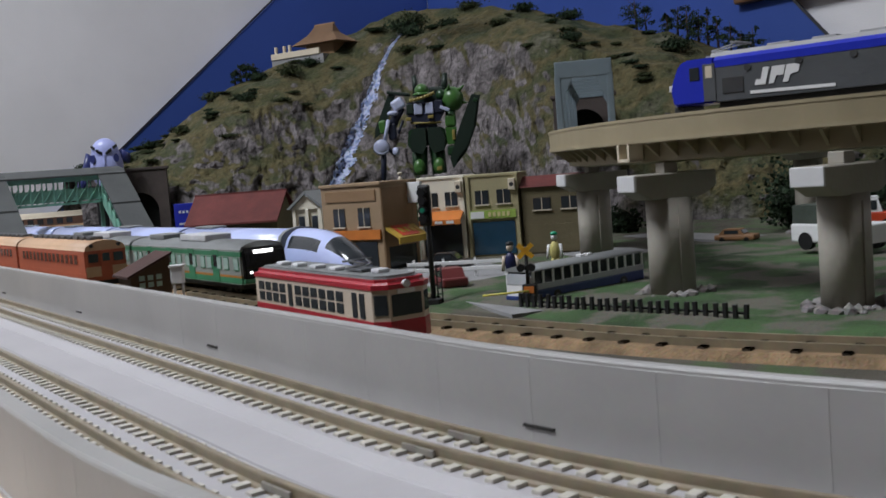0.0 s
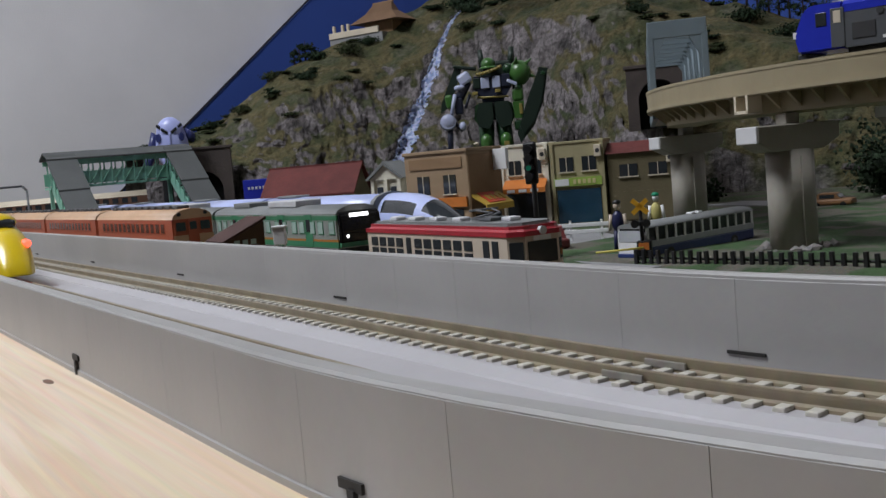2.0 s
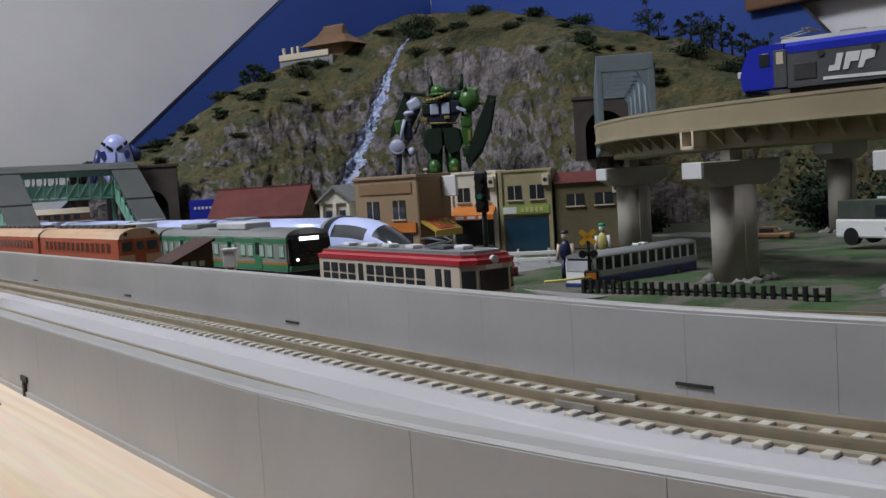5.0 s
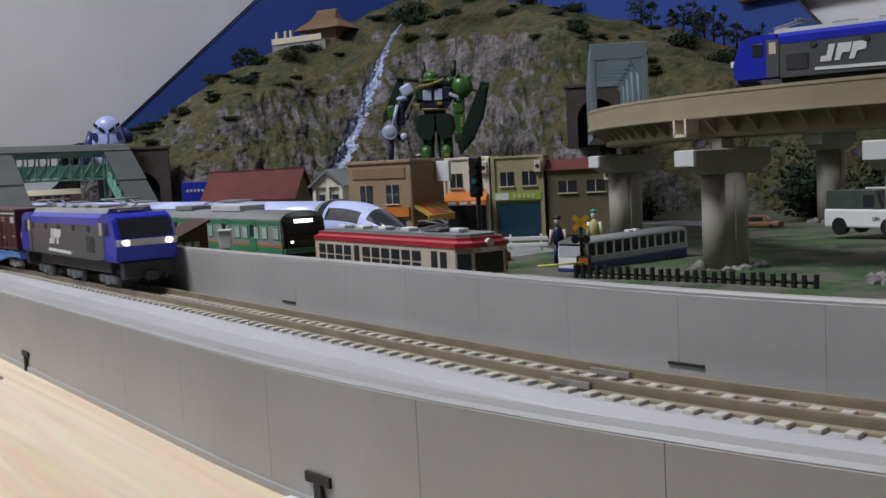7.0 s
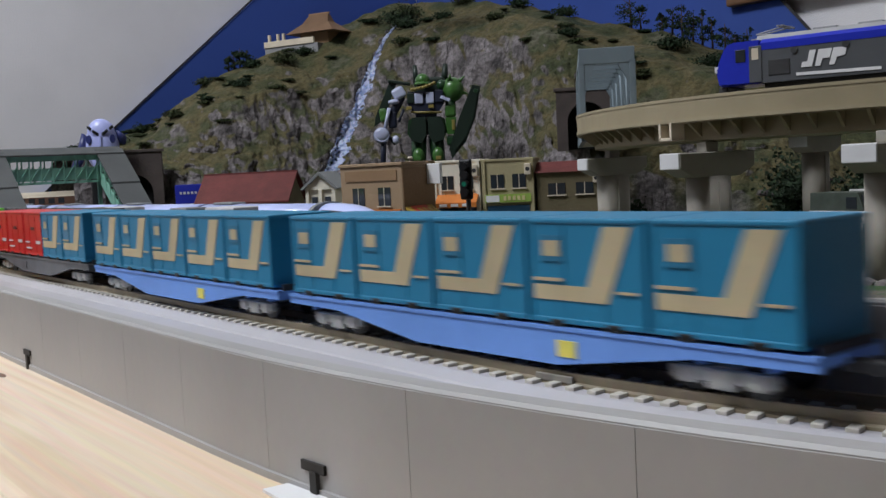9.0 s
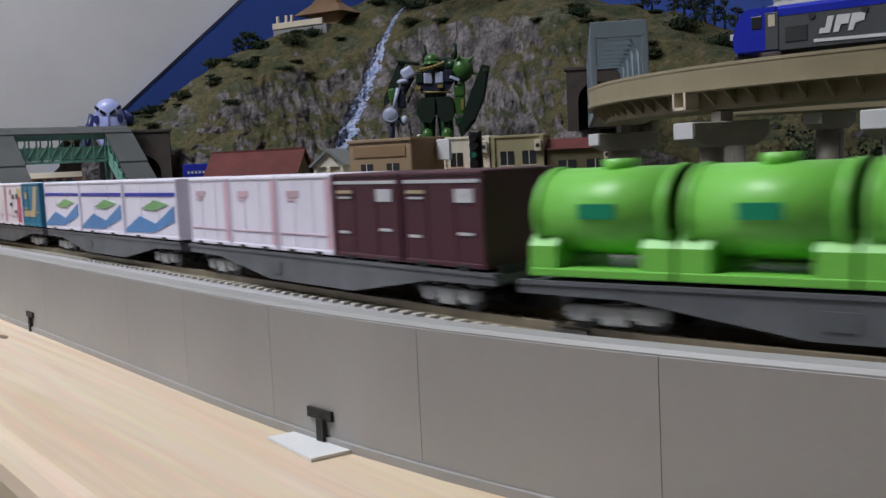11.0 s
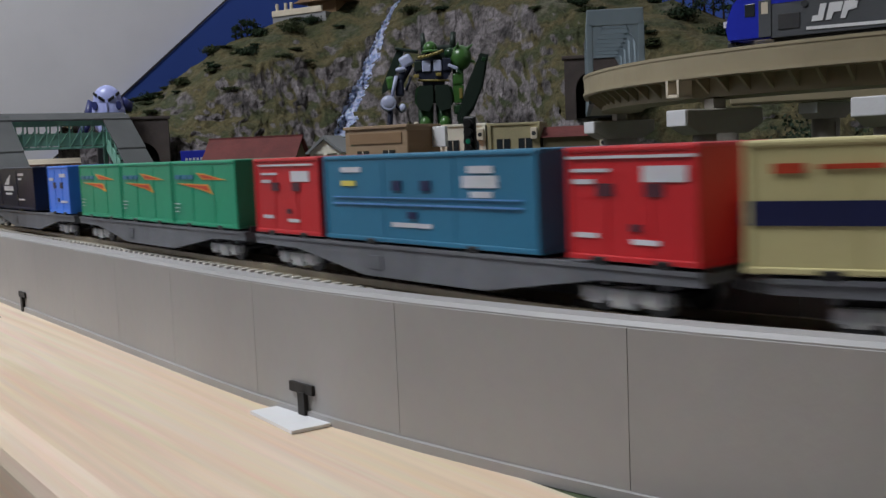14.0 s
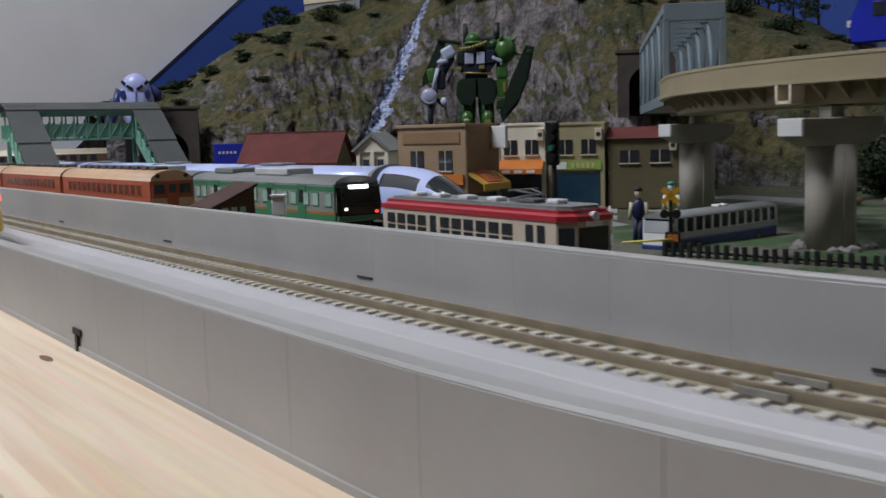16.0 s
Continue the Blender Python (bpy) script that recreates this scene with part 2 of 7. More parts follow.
def board():
    base = thing("layout_board", "wooden baseboard carrying the model railway", "table", place(0, 0, 0))
    part("top", one(box, -165, 292, -16, 1590, 718, 17.6), M_SOIL, base)
    part("shelf_top", one(box, -915, -1560, -16, 110, 2990, 17.6), M_PINE, base)
    # pine rail along the front with a rounded near edge
    pts = [(-60.5, -7), (-91.5, -7), (-93.4, -7.5), (-94.7, -8.8), (-95.2, -10.5), (-95.2, -46), (-60.5, -46)]
    part("front_rail", one(prism, pts, -858, 630, 0, "x"), M_PINE, base, "pale planed pine rail with knots")
    for x, y in ((-800, -20), (560, -20), (560, 610), (-800, 610), (-915, -1500), (-915, -2950)):
        part("leg", one(box, x, y, -392.5, 45, 45, 735), M_PINE, base)
    for x, y, a, b in ((-121, -72.4, 3.4, 0.9), (-205, -80, 3.0, 1.2), (-160, -90, 2.4, 0.8)):
        bm = bmesh.new()
        rod(bm, (0, 0, -0.3), (0, 0, 0.06), 1, seg=18)
        bmesh.ops.scale(bm, vec=(a, b, 1), verts=bm.verts)
        bmesh.ops.translate(bm, vec=(x, y, -7), verts=bm.verts)
        part("knot", bm, M_KNOT, base)
    # paper shim under the viaduct at a joint
    bm = bmesh.new()
    box(bm, 1.0, -66.3, -6.75, 12, 5.8, 0.4, rz=-3)
    solid("paper_shim", bm, M_WHITE, "small folded white paper shim on the pine rail", "paper")


room()
backdrop()
board()


# ---- the double-track viaduct in front ----
S_LEFT, S_RIGHT = -3780.0, 1990.0
JOINTS = [-744.0, -620.0, -496.0, -372.0, -248.0, -124.0, 0.0]


def viaduct():
    v = thing("viaduct", "grey plastic double-track model viaduct with low side walls", "viaduct", place(0, 0, 0))
    bm = bmesh.new()
    sweep(bm, [(11.4, -7.1), (11.4, -3.6), (-50, -3.6), (-50, -7.1)], S_LEFT, S_RIGHT, 14)
    part("deck", bm, M_DECK, v)
    bm = bmesh.new()
    sweep(bm, [(11.4, -7.1), (13.4, -7.1), (13.4, 11.0), (13.1, 11.4), (11.7, 11.4), (11.4, 11.0)], S_LEFT, S_RIGHT, 14)
    part("side_wall", bm, M_VIA, v)
    bm = bmesh.new()
    sweep(bm, [(-50.9, -7.1), (-50.9, 8.7), (-51.2, 9.1), (-53.7, 9.1), (-54.05, 8.7), (-54.05, -7.1)], S_LEFT, S_RIGHT, 14)
    near = part("side_wall", bm, M_VIA, v)
    for off in (0.0, NEAR_OFF):
        bm = bmesh.new()
        sweep(bm, [(off + 11.2, -3.7), (off + 8.6, -2.4), (off - 8.6, -2.4), (off - 11.2, -3.4), (off - 11.6, -3.25), (off - 12.0, -3.7)], S_LEFT, S_RIGHT, 14)
        part("track_slab", bm, M_DECK, v)
        for g in (4.5, -4.5):
            bm = bmesh.new()
            c = off + g
            sweep(bm, [(c + 1.1, -2.4), (c + 1.0, -2.0), (c + 0.5, -1.7), (c + 0.6, -0.8), (c + 0.6, -0.35), (c - 0.6, -0.35), (c - 0.6, -0.8), (c - 0.5, -1.7), (c - 1.0, -2.0), (c - 1.1, -2.4)], S_LEFT, S_RIGHT, 14)
            part("rail", bm, M_RAIL, v, "dull brown rail")
            bm = bmesh.new()
            sweep(bm, [(c + 0.32, -0.37), (c + 0.32, -0.3), (c - 0.32, -0.3), (c - 0.32, -0.37)], S_LEFT, S_RIGHT, 14)
            part("rail_head", bm, M_RAILTOP, v)
    # moulded panels and a foot ledge on the outer face
    s0 = -434.0
    while s0 < 300:
        bm = bmesh.new()
        sweep(bm, [(-54.0, -5.9), (-54.0, 8.55), (-54.11, 8.5), (-54.11, -5.9)], s0 + 0.035, s0 + 24.8 - 0.035, 6.2)
        part("panel", bm, M_VIA, near)
        s0 += 24.8
    bm = bmesh.new()
    sweep(bm, [(-54.0, -7.1), (-54.0, -5.9), (-54.5, -6.0), (-54.5, -7.1)], S_LEFT, S_RIGHT, 14)
    part("foot_ledge", bm, M_VIA, near)
    # upright seams on the inner face of the far wall
    s0 = -422.0
    while s0 < 300:
        bm = bmesh.new()
        sweep(bm, [(11.45, -3.4), (11.45, 10.6), (11.34, 10.5), (11.34, -3.4)], s0 + 0.03, s0 + 24.8 - 0.03, 6.2)
        part("panel", bm, M_VIA, v)
        s0 += 24.8
    # joints: dark fine seams, and T-shaped coupling slots
    for s in JOINTS:
        x, y, h = line(s + (1 if s == 0 else -4), 11.28)
        bm = bmesh.new()
        box(bm, x, y, -0.3, 6.6, 0.4, 0.5, rz=h)
        part("coupling_slot", bm, M_SLOT, v)
        x, y, h = line(s - (3 if s == 0 else 0), -54.25)
        bm = bmesh.new()
        box(bm, x, y, -3.4, 5.0, 0.5, 1.2, rz=h)
        box(bm, x + 0.4, y - 0.2, -5.4, 1.4, 0.6, 3.2, rz=h)
        part("coupling_slot", bm, M_SLOT, v)
    # rail joiners
    for off in (0.0, NEAR_OFF):
        for g in (4.5, -4.5):
            x, y, h = line(-8, off + g - 0.9)
            part("rail_joiner", one(box, x, y, -1.4, 8.0, 0.5, 1.2, rz=h, bevel=0.2), M_JOINER, v)
    # rail chairs on every sleeper; the near stretch as single pieces
    mesh = None
    for off in (0.0, NEAR_OFF):
        rest = bmesh.new()
        s = -700.0
        while s < 320:
            for g in (4.5, -4.5):
                near = off == 0 and -310 < s < 80
                x, y, h = line(s, off + g)
                if near:
                    if mesh is None:
                        b2 = bmesh.new()
                        box(b2, 0, -2.0, -2.15, 1.8, 2.3, 0.7, bevel=0.16)
                        box(b2, 0, 1.8, -2.15, 1.8, 1.9, 0.7)
                        mesh = link_mesh("sleeper_end", b2, M_SLEEPER)
                    ob = new("sleeper_end", mesh)
                    ob.parent, ob.matrix_basis = v, place(x, y, 0, h)
                else:
                    box(rest, x, y, -2.2, 1.7, 6.4, 0.6, rz=h)
            s += 4.25
        tagged(part("sleeper_ends", rest, M_SLEEPER, v), kind="stuff")


M_JOINER = mat("joiner_grey", (0.24, 0.22, 0.19), 0.5, vary=0.2, scale=200)
viaduct()


# ---- the goods train ----
def run(t):
    """Where the first wagon's load begins along the line."""
    def f(u):
        return 0.298575544 * u ** 3 - 10.2553291 * u ** 2 + 348.76086 * u - 2481.1341
    drift = float(np.interp(t, [7.0, 7.5, 8.0, 8.5, 9.0, 9.5, 10.0, 11.25, 12.5], [5.5, 1.5, 3.0, 5.0, 3.2, 2.2, 1.6, 3.0, 4.5]))
    return (f(t) if t >= 7 else f(7) + 249.0 * (t - 7)) + drift - 3.4


PITCH = 131.44
M_STEEL = mat("wagon_grey", (0.14, 0.145, 0.155), 0.55, vary=0.2, scale=90)
M_SILVER = mat("bogie_silver", (0.46, 0.46, 0.45), 0.5, vary=0.3, scale=200)
M_BLUEWAGON = mat("wagon_blue", (0.16, 0.33, 0.78), 0.4, vary=0.06)
M_YELLOW = mat("yellow_mark", (0.75, 0.65, 0.12), 0.5)


def bogie(parent, x, silver):
    bm = bmesh.new()
    for y in (-5.6, 5.6):
        box(bm, x, y, 2.9, 17, 1.4, 2.0, bevel=0.4)
        for dx in (-5.6, 5.6):
            box(bm, x + dx, y * 1.06, 2.7, 3.6, 1.4, 2.6, bevel=0.5)
        box(bm, x, y * 1.06, 2.4, 4.6, 1.2, 2.9, bevel=0.4)
    box(bm, x, 0, 3.0, 4, 11, 2.2)
    b = part("bogie", bm, silver, parent)
    for dx in (-5.6, 5.6):
        bm = bmesh.new()
        rod(bm, (x + dx, -5.0, 2.85), (x + dx, -4.1, 2.85), 2.85, seg=18)
        rod(bm, (x + dx, 4.1, 2.85), (x + dx, 5.0, 2.85), 2.85, seg=18)
        rod(bm, (x + dx, -4.2, 2.85), (x + dx, 4.2, 2.85), 0.6, seg=8)
        part("wheelset", bm, M_DARK, b)


def flat_wagon(blue):
    name = "pale blue fish-bellied container wagon" if blue else "dark grey fish-bellied container wagon"
    w = thing("container_wagon", name, "wagon", place(0, 0, 0), "goods train")
    m = M_BLUEWAGON if blue else M_STEEL
    bm = bmesh.new()
    L = 62.5
    for y0, y1 in ((-7.9, -6.9), (6.9, 7.9)):
        prism(bm, [(-L, 8.2), (L, 8.2), (L, 6.3), (44, 6.0), (18, 2.2), (-18, 2.2), (-44, 6.0), (-L, 6.3)], y0, y1, 0, "y")
        prism(bm, [(-L, 8.35), (L, 8.35), (L, 7.7), (-L, 7.7)], y0 - 0.25 * (1 if y0 < 0 else -1), y1, 0, "y")
    box(bm, 0, 0, 7.4, 2 * L, 14, 1.4)
    for i in range(-5, 6):
        box(bm, i * 11, 0, 6.2, 0.8, 13.6, 2.0)
    bmesh.ops.translate(bm, vec=(0, 0, -0.9), verts=bm.verts)
    part("underframe", bm, m, w)
    for sx in (-1, 1):
        bogie(w, 47 * sx, M_SILVER)
        bm = bmesh.new()
        box(bm, (L + 1.6) * sx, 0, 5.4, 5.0, 2.0, 1.8, bevel=0.3)
        box(bm, (L - 0.6) * sx, 0, 7.8, 0.5, 13, 1.6)
        part("coupler", bm, M_DARK, w)
    part("yellow_plate", one(box, 20 if blue else -14, -8.0, 4.0, 4.0, 0.2, 2.6, bevel=0.05), M_YELLOW if blue else M_STEEL, w)
    return w


def bars(bm, spec, y, mi=0):
    """Flat marks on both long sides: (x0, z0, x1, z1)."""
    for x0, z0, x1, z1 in spec:
        box(bm, (x0 + x1) / 2, -y, (z0 + z1) / 2, abs(x1 - x0), 0.16, abs(z1 - z0), mi)
        box(bm, -(x0 + x1) / 2, y, (z0 + z1) / 2, abs(x1 - x0), 0.16, abs(z1 - z0), mi)


def shape(bm, pts, y, mi=0):
    """A flat polygon mark on both long sides, of (x, z) corners."""
    prism(bm, pts, -y - 0.08, -y + 0.08, mi, "y")
    prism(bm, [(-x, z) for x, z in pts], y - 0.08, y + 0.08, mi, "y")


def container(w, x, length, paint, label, marks=(), top=16.3):
    """A box container with corner castings, a lipped roof, feet and flat markings."""
    bm = bmesh.new()
    h = length / 2
    box(bm, x, 0, 8.0 + top / 2, length - 0.5, 16.0, top - 1.0, bevel=0.25)
    box(bm, x, 0, 8.0 + top - 0.5, length - 0.3, 16.5, 0.9, bevel=0.3)
    box(bm, x, 0, 8.4, length - 0.3, 16.4, 0.9, bevel=0.2)
    for sx in (-1, 1):
        for sy in (-1, 1):
            box(bm, x + sx * (h - 0.75), sy * 7.75, 8.0 + top / 2, 0.9, 0.9, top - 0.6, bevel=0.15)
    c = part("container", bm, paint, w, label)
    bm = bmesh.new()
    for sx in (-0.24, 0.24):
        box(bm, x + sx * length, 0, 8.05, 3.0, 16.6, 1.1, bevel=0.2)
    part("fork_pocket", bm, M_BLACK, c)
    bm = bmesh.new()
    for k in range(1, 3):
        box(bm, x - h + length * k / 3, 0, 8.0 + top / 2, 0.22, 16.25, top - 2.4)
    part("door_seam", bm, paint, c)
    for k, (mname, m, kind, spec) in enumerate(marks):
        face = 8.1 + 0.05 * k
        bm = bmesh.new()
        if kind == "bars":
            bars(bm, [(x + a, 8.0 + b, x + cc, 8.0 + d) for a, b, cc, d in spec], face)
        else:
            for pts in spec:
                shape(bm, [(x + a, 8.0 + b) for a, b in pts], face)
        # the far side was mirrored about the wagon's middle; bring it over this load
        for v in bm.verts:
            if v.co.y > 0:
                v.co.x += 2 * x
        part(mname, bm, m, c)


M_TEAL = mat("teal_paint", (0.015, 0.20, 0.36), 0.42, vary=0.05)
M_MAROON = mat("maroon_paint", (0.075, 0.018, 0.03), 0.45, vary=0.08)
M_RED = mat("red_paint", (0.55, 0.015, 0.02), 0.42, vary=0.06)
M_LIME = mat("lime_paint", (0.21, 0.62, 0.09), 0.4, vary=0.05)
M_PINKWHITE = mat("pale_pink_white", (0.90, 0.85, 0.97), 0.42, vary=0.04)
M_PINK = mat("pink_mark", (0.74, 0.50, 0.58), 0.5)
M_ROSE = mat("rose_mark", (0.62, 0.12, 0.22), 0.5)
M_TAN = mat("tan_paint", (0.30, 0.215, 0.10), 0.5, vary=0.07)
M_ULTRA = mat("ultramarine_paint", (0.018, 0.03, 0.40), 0.42, vary=0.05)
M_BUFF = mat("buff_paint", (0.62, 0.55, 0.27), 0.45, vary=0.05)
M_INDIGO = mat("dark_blue_band", (0.012, 0.016, 0.075), 0.45)
M_PETROL = mat("petrol_blue_paint", (0.025, 0.17, 0.29), 0.42, vary=0.06)
M_GREEN = mat("green_paint", (0.01, 0.30, 0.155), 0.42, vary=0.05)
M_NAVY = mat("navy_paint", (0.005, 0.010, 0.035), 0.4, vary=0.08)
M_AZURE = mat("azure_paint", (0.05, 0.22, 0.84), 0.42, vary=0.05)
M_SAND = mat("sand_mark", (0.56, 0.46, 0.28), 0.5)
M_PALE = mat("pale_mark", (0.66, 0.66, 0.68), 0.5)
M_ORANGE = mat("orange_mark", (0.72, 0.30, 0.04), 0.5)
M_REDM = mat("red_mark", (0.60, 0.06, 0.02), 0.5)
M_SKYM = mat("sky_mark", (0.12, 0.3, 0.62), 0.5)
M_GREENM = mat("green_mark", (0.25, 0.5, 0.2), 0.5)

TEAL_MARKS = (("curved_band", M_SAND, "shape", [[(4.2, 15.0), (9.4, 15.0), (4.6, 3.6), (-10.6, 3.6), (-10.6, 5.9), (0.6, 5.9)]]),
              ("round_badge", M_PETROL, "bars", [(-9.0, 9.6, -4.2, 13.6)]),
              ("badge_bar", M_SAND, "bars", [(-8.4, 10.4, -4.8, 12.8), (-10.6, 6.5, -4.5, 7.0), (6.4, 5.2, 10.4, 5.6)]))
MAROON_MARKS = (("white_stripe", M_PALE, "bars", [(-11.6, 14.2, 11.6, 14.8)]), ("white_badge", M_PALE, "bars", [(4.2, 10.9, 9.4, 13.2), (-9.6, 11.4, -5.0, 11.8), (-9.6, 4.6, -6.0, 5.1), (5.0, 5.4, 9.0, 5.9)]),
                ("yellow_bar", M_SAND, "bars", [(-10.0, 12.4, -4.4, 13.0)]))
RED_MARKS = (("white_lettering", M_PALE, "bars", [(2.6, 11.2, 10.2, 13.4), (-10.6, 3.2, -6.0, 3.9), (0.5, 2.6, 5.4, 3.3), (-10.8, 12.6, -3.5, 13.1), (-10.8, 10.9, -6.5, 11.6)]),
             ("vent", M_MAROON, "bars", [(-6.0, 9.2, -2.8, 11.0), (3.0, 9.2, 6.2, 11.0), (0.2, 4.4, 2.2, 5.4)]), ("white_line", M_PALE, "bars", [(-11.8, 14.5, 11.8, 14.9)]))
RED2_MARKS = (("vent", M_MAROON, "bars", [(-2.2, 9.4, 2.6, 10.6)]), ("white_lettering", M_PALE, "bars", [(-9.8, 4.6, -4.0, 5.2), (-9.0, 2.4, -2.0, 3.0), (4.0, 4.4, 9.6, 5.6)]))
PINK_MARKS = (("pink_badge", M_PINK, "bars", [(-7.2, 11.6, -2.0, 13.0), (-7.2, 10.8, -3.5, 11.2)]), ("pink_line", M_PINK, "bars", [(-11, 3.75, 11, 3.9), (9.4, 1.2, 12.0, 15.4)]))
PINK4_MARKS = (("rose_panel", M_ROSE, "bars", [(5.0, 1.2, 9.8, 11.0)]), ("yellow_panel", M_BUFF, "bars", [(5.4, 11.4, 10.8, 14.4)]),
               ("grey_badge", M_STEEL, "bars", [(-3.2, 10.2, 0.4, 12.0), (3.0, 10.4, 6.6, 12.2), (-6.6, 7.4, -2.6, 8.8), (0.2, 4.6, 3.4, 5.8)]), ("pink_line", M_PINK, "bars", [(-11, 3.7, 3, 3.95), (-6.6, 12.0, -3.6, 14.0)]))
TAN_MARKS = (("vent", M_DARK, "bars", [(-5.4, 9.6, -2.8, 11.0), (1.6, 9.6, 4.2, 11.0), (-1.4, 4.6, 1.2, 5.8)]),)
ULTRA_MARKS = (("cream_band", M_BUFF, "bars", [(-31.0, 8.1, 31.0, 9.5), (-31.0, 5.9, 31.0, 7.5)]), ("white_lettering", M_PALE, "bars", [(-8.4, 12.4, -5.6, 14.6), (-4.8, 12.4, -2.0, 14.6), (-1.2, 12.4, 1.8, 14.6), (2.6, 13.2, 5.2, 13.8), (6.2, 12.4, 8.8, 14.6), (9.4, 12.4, 12.2, 14.6), (-28.0, 13.6, -20.6, 14.2), (-27.6, 12.2, -23.6, 12.8), (-28.2, 10.2, -17.6, 10.5), (-28.2, 4.8, -21.0, 5.2), (13.4, 3.0, 22.6, 4.2)]),
               ("red_badge", M_REDM, "shape", [[(-17.6, 13.6), (-12.4, 14.4), (-13.8, 13.2), (-15.0, 11.6), (-15.2, 13.0)]]), ("vent", M_INDIGO, "bars", [(-8.6, 10.2, -4.8, 11.4), (0.0, 10.2, 3.8, 11.4), (-3.0, 3.8, 0.6, 5.0)]))
BUFF_MARKS = (("dark_band", M_INDIGO, "bars", [(-20.1, 5.9, 20.1, 8.9)]), ("dark_lettering", M_DARK, "bars", [(1.4, 11.0, 15.4, 12.6), (3.0, 13.2, 15.0, 14.2), (2.0, 9.6, 12.4, 10.4)]),
              ("red_badge", M_REDM, "bars", [(-16.4, 12.2, -12.6, 13.4), (-11.0, 12.6, -3.6, 13.2)]), ("white_lettering", M_PALE, "bars", [(1.4, 6.7, 16.0, 8.1)]))
PETROL_MARKS = (("white_lettering", M_PALE, "bars", [(-25.0, 13.0, -18.0, 14.0), (14.5, 12.6, 21.0, 13.8), (13.0, 10.2, 22.0, 12.2), (15.0, 8.6, 20.6, 9.6), (-8.0, 3.0, 4.0, 3.8)]), ("yellow_badge", M_YELLOW, "bars", [(-25.0, 10.4, -20.0, 11.4)]),
                ("vent", M_INDIGO, "bars", [(-7.6, 9.6, -4.6, 11.4), (1.2, 9.6, 4.2, 11.4), (-3.0, 4.6, -0.2, 5.8)]), ("blue_line", M_SKYM, "bars", [(-28, 6.9, 28, 7.2), (-28, 8.2, 28, 8.4)]))
GREEN_MARKS = (("lightning", M_ORANGE, "shape", [[(-3.4, 13.3), (1.0, 13.1), (14.2, 11.5), (0.4, 11.6)], [(-16.4, 10.7), (3.4, 10.4), (6.4, 7.9), (0.0, 9.0)]]),
               ("lightning_core", M_REDM, "shape", [[(-1.4, 12.85), (1.2, 12.75), (10.6, 11.8), (1.2, 11.95)], [(-13.0, 10.4), (2.8, 10.05), (4.6, 8.75), (0.0, 9.4)]]),
               ("dark_lettering", M_PETROL, "bars", [(-17.5, 11.7, -13.6, 12.8), (-12.8, 11.7, -9.2, 12.8), (-8.5, 11.7, -5.0, 12.8)]), ("white_lettering", M_PALE, "bars", [(-18, 5.2, -14.4, 5.4), (-18, 4.2, -15, 4.4), (-18, 3.2, -15.6, 3.4)]))
NAVY_MARKS = (("emblem", M_PALE, "shape", [[(-6.6, 9.6), (0.4, 9.6), (3.4, 13.6), (-1.6, 12.0)], [(-7.6, 7.2), (7.0, 7.2), (6.2, 9.0), (-7.6, 9.0)], [(-5.6, 5.6), (4.2, 5.6), (4.2, 6.4), (-5.6, 6.4)]]),
              ("white_lettering", M_PALE, "bars", [(15.0, 13.0, 23.0, 14.0), (15.4, 11.4, 20.0, 12.2), (14.0, 3.6, 22.8, 4.2), (-22.0, 6.0, -15.5, 6.8)]))
AZURE_MARKS = (("white_lettering", M_PALE, "bars", [(2.0, 3.6, 9.6, 4.4), (-10.6, 11.2, -5.6, 12.2), (2.0, 12.4, 9.0, 13.6)]), ("vent", M_INDIGO, "bars", [(-5.6, 8.6, -2.8, 10.6), (2.2, 8.6, 5.4, 10.6), (-1.6, 4.0, 0.8, 5.2)]))
MURAL_MARKS = (("blue_stripe", M_ULTRA, "bars", [(-20, 11.6, 20, 12.6)]), ("sky_shape", M_SKYM, "shape", [[(-20, 2), (-8, 6), (4, 4), (18, 9), (18, 5), (2, 1.5), (-20, 1)]]), ("green_shape", M_GREENM, "shape", [[(-6, 8.2), (4, 10.6), (14, 9.4), (4, 7.6)]]))


def tank(w, x):
    """A lime tank container: fat upright drum lying across, on a moulded skirt."""
    bm = bmesh.new()
    pts = [(7.6 * math.cos(a), 18.2 + 6.6 * math.sin(a)) for a in [2 * math.pi * i / 20 for i in range(20)]]
    prism(bm, pts, x - 11.0, x + 11.0, 0, "x", True)
    prism(bm, [(-7.8, 9.0), (7.8, 9.0), (7.6, 13.5), (5.4, 16), (-5.4, 16), (-7.6, 13.5)], x - 11.8, x - 7.0, 0, "x")
    prism(bm, [(-7.8, 9.0), (7.8, 9.0), (7.6, 13.5), (5.4, 16), (-5.4, 16), (-7.6, 13.5)], x + 7.0, x + 11.8, 0, "x")
    box(bm, x, 0, 9.6, 23.6, 15.8, 1.3, bevel=0.2)
    for dx in (-10.4, 10.4):
        prism(bm, [(p[0] * 1.04, 18.2 + (p[1] - 18.2) * 1.04) for p in pts], x + dx - 0.6, x + dx + 0.6, 0, "x", True)
    rod(bm, (x, 0, 24), (x, 0, 26), 2.6, seg=14)
    bmesh.ops.translate(bm, vec=(0, 0, -0.9), verts=bm.verts)
    c = part("tank_container", bm, M_LIME, w, "lime green tank container")
    part("tank_label", one(box, x, -7.62, 17.7, 6, 0.2, 2.2), M_GREEN, c)


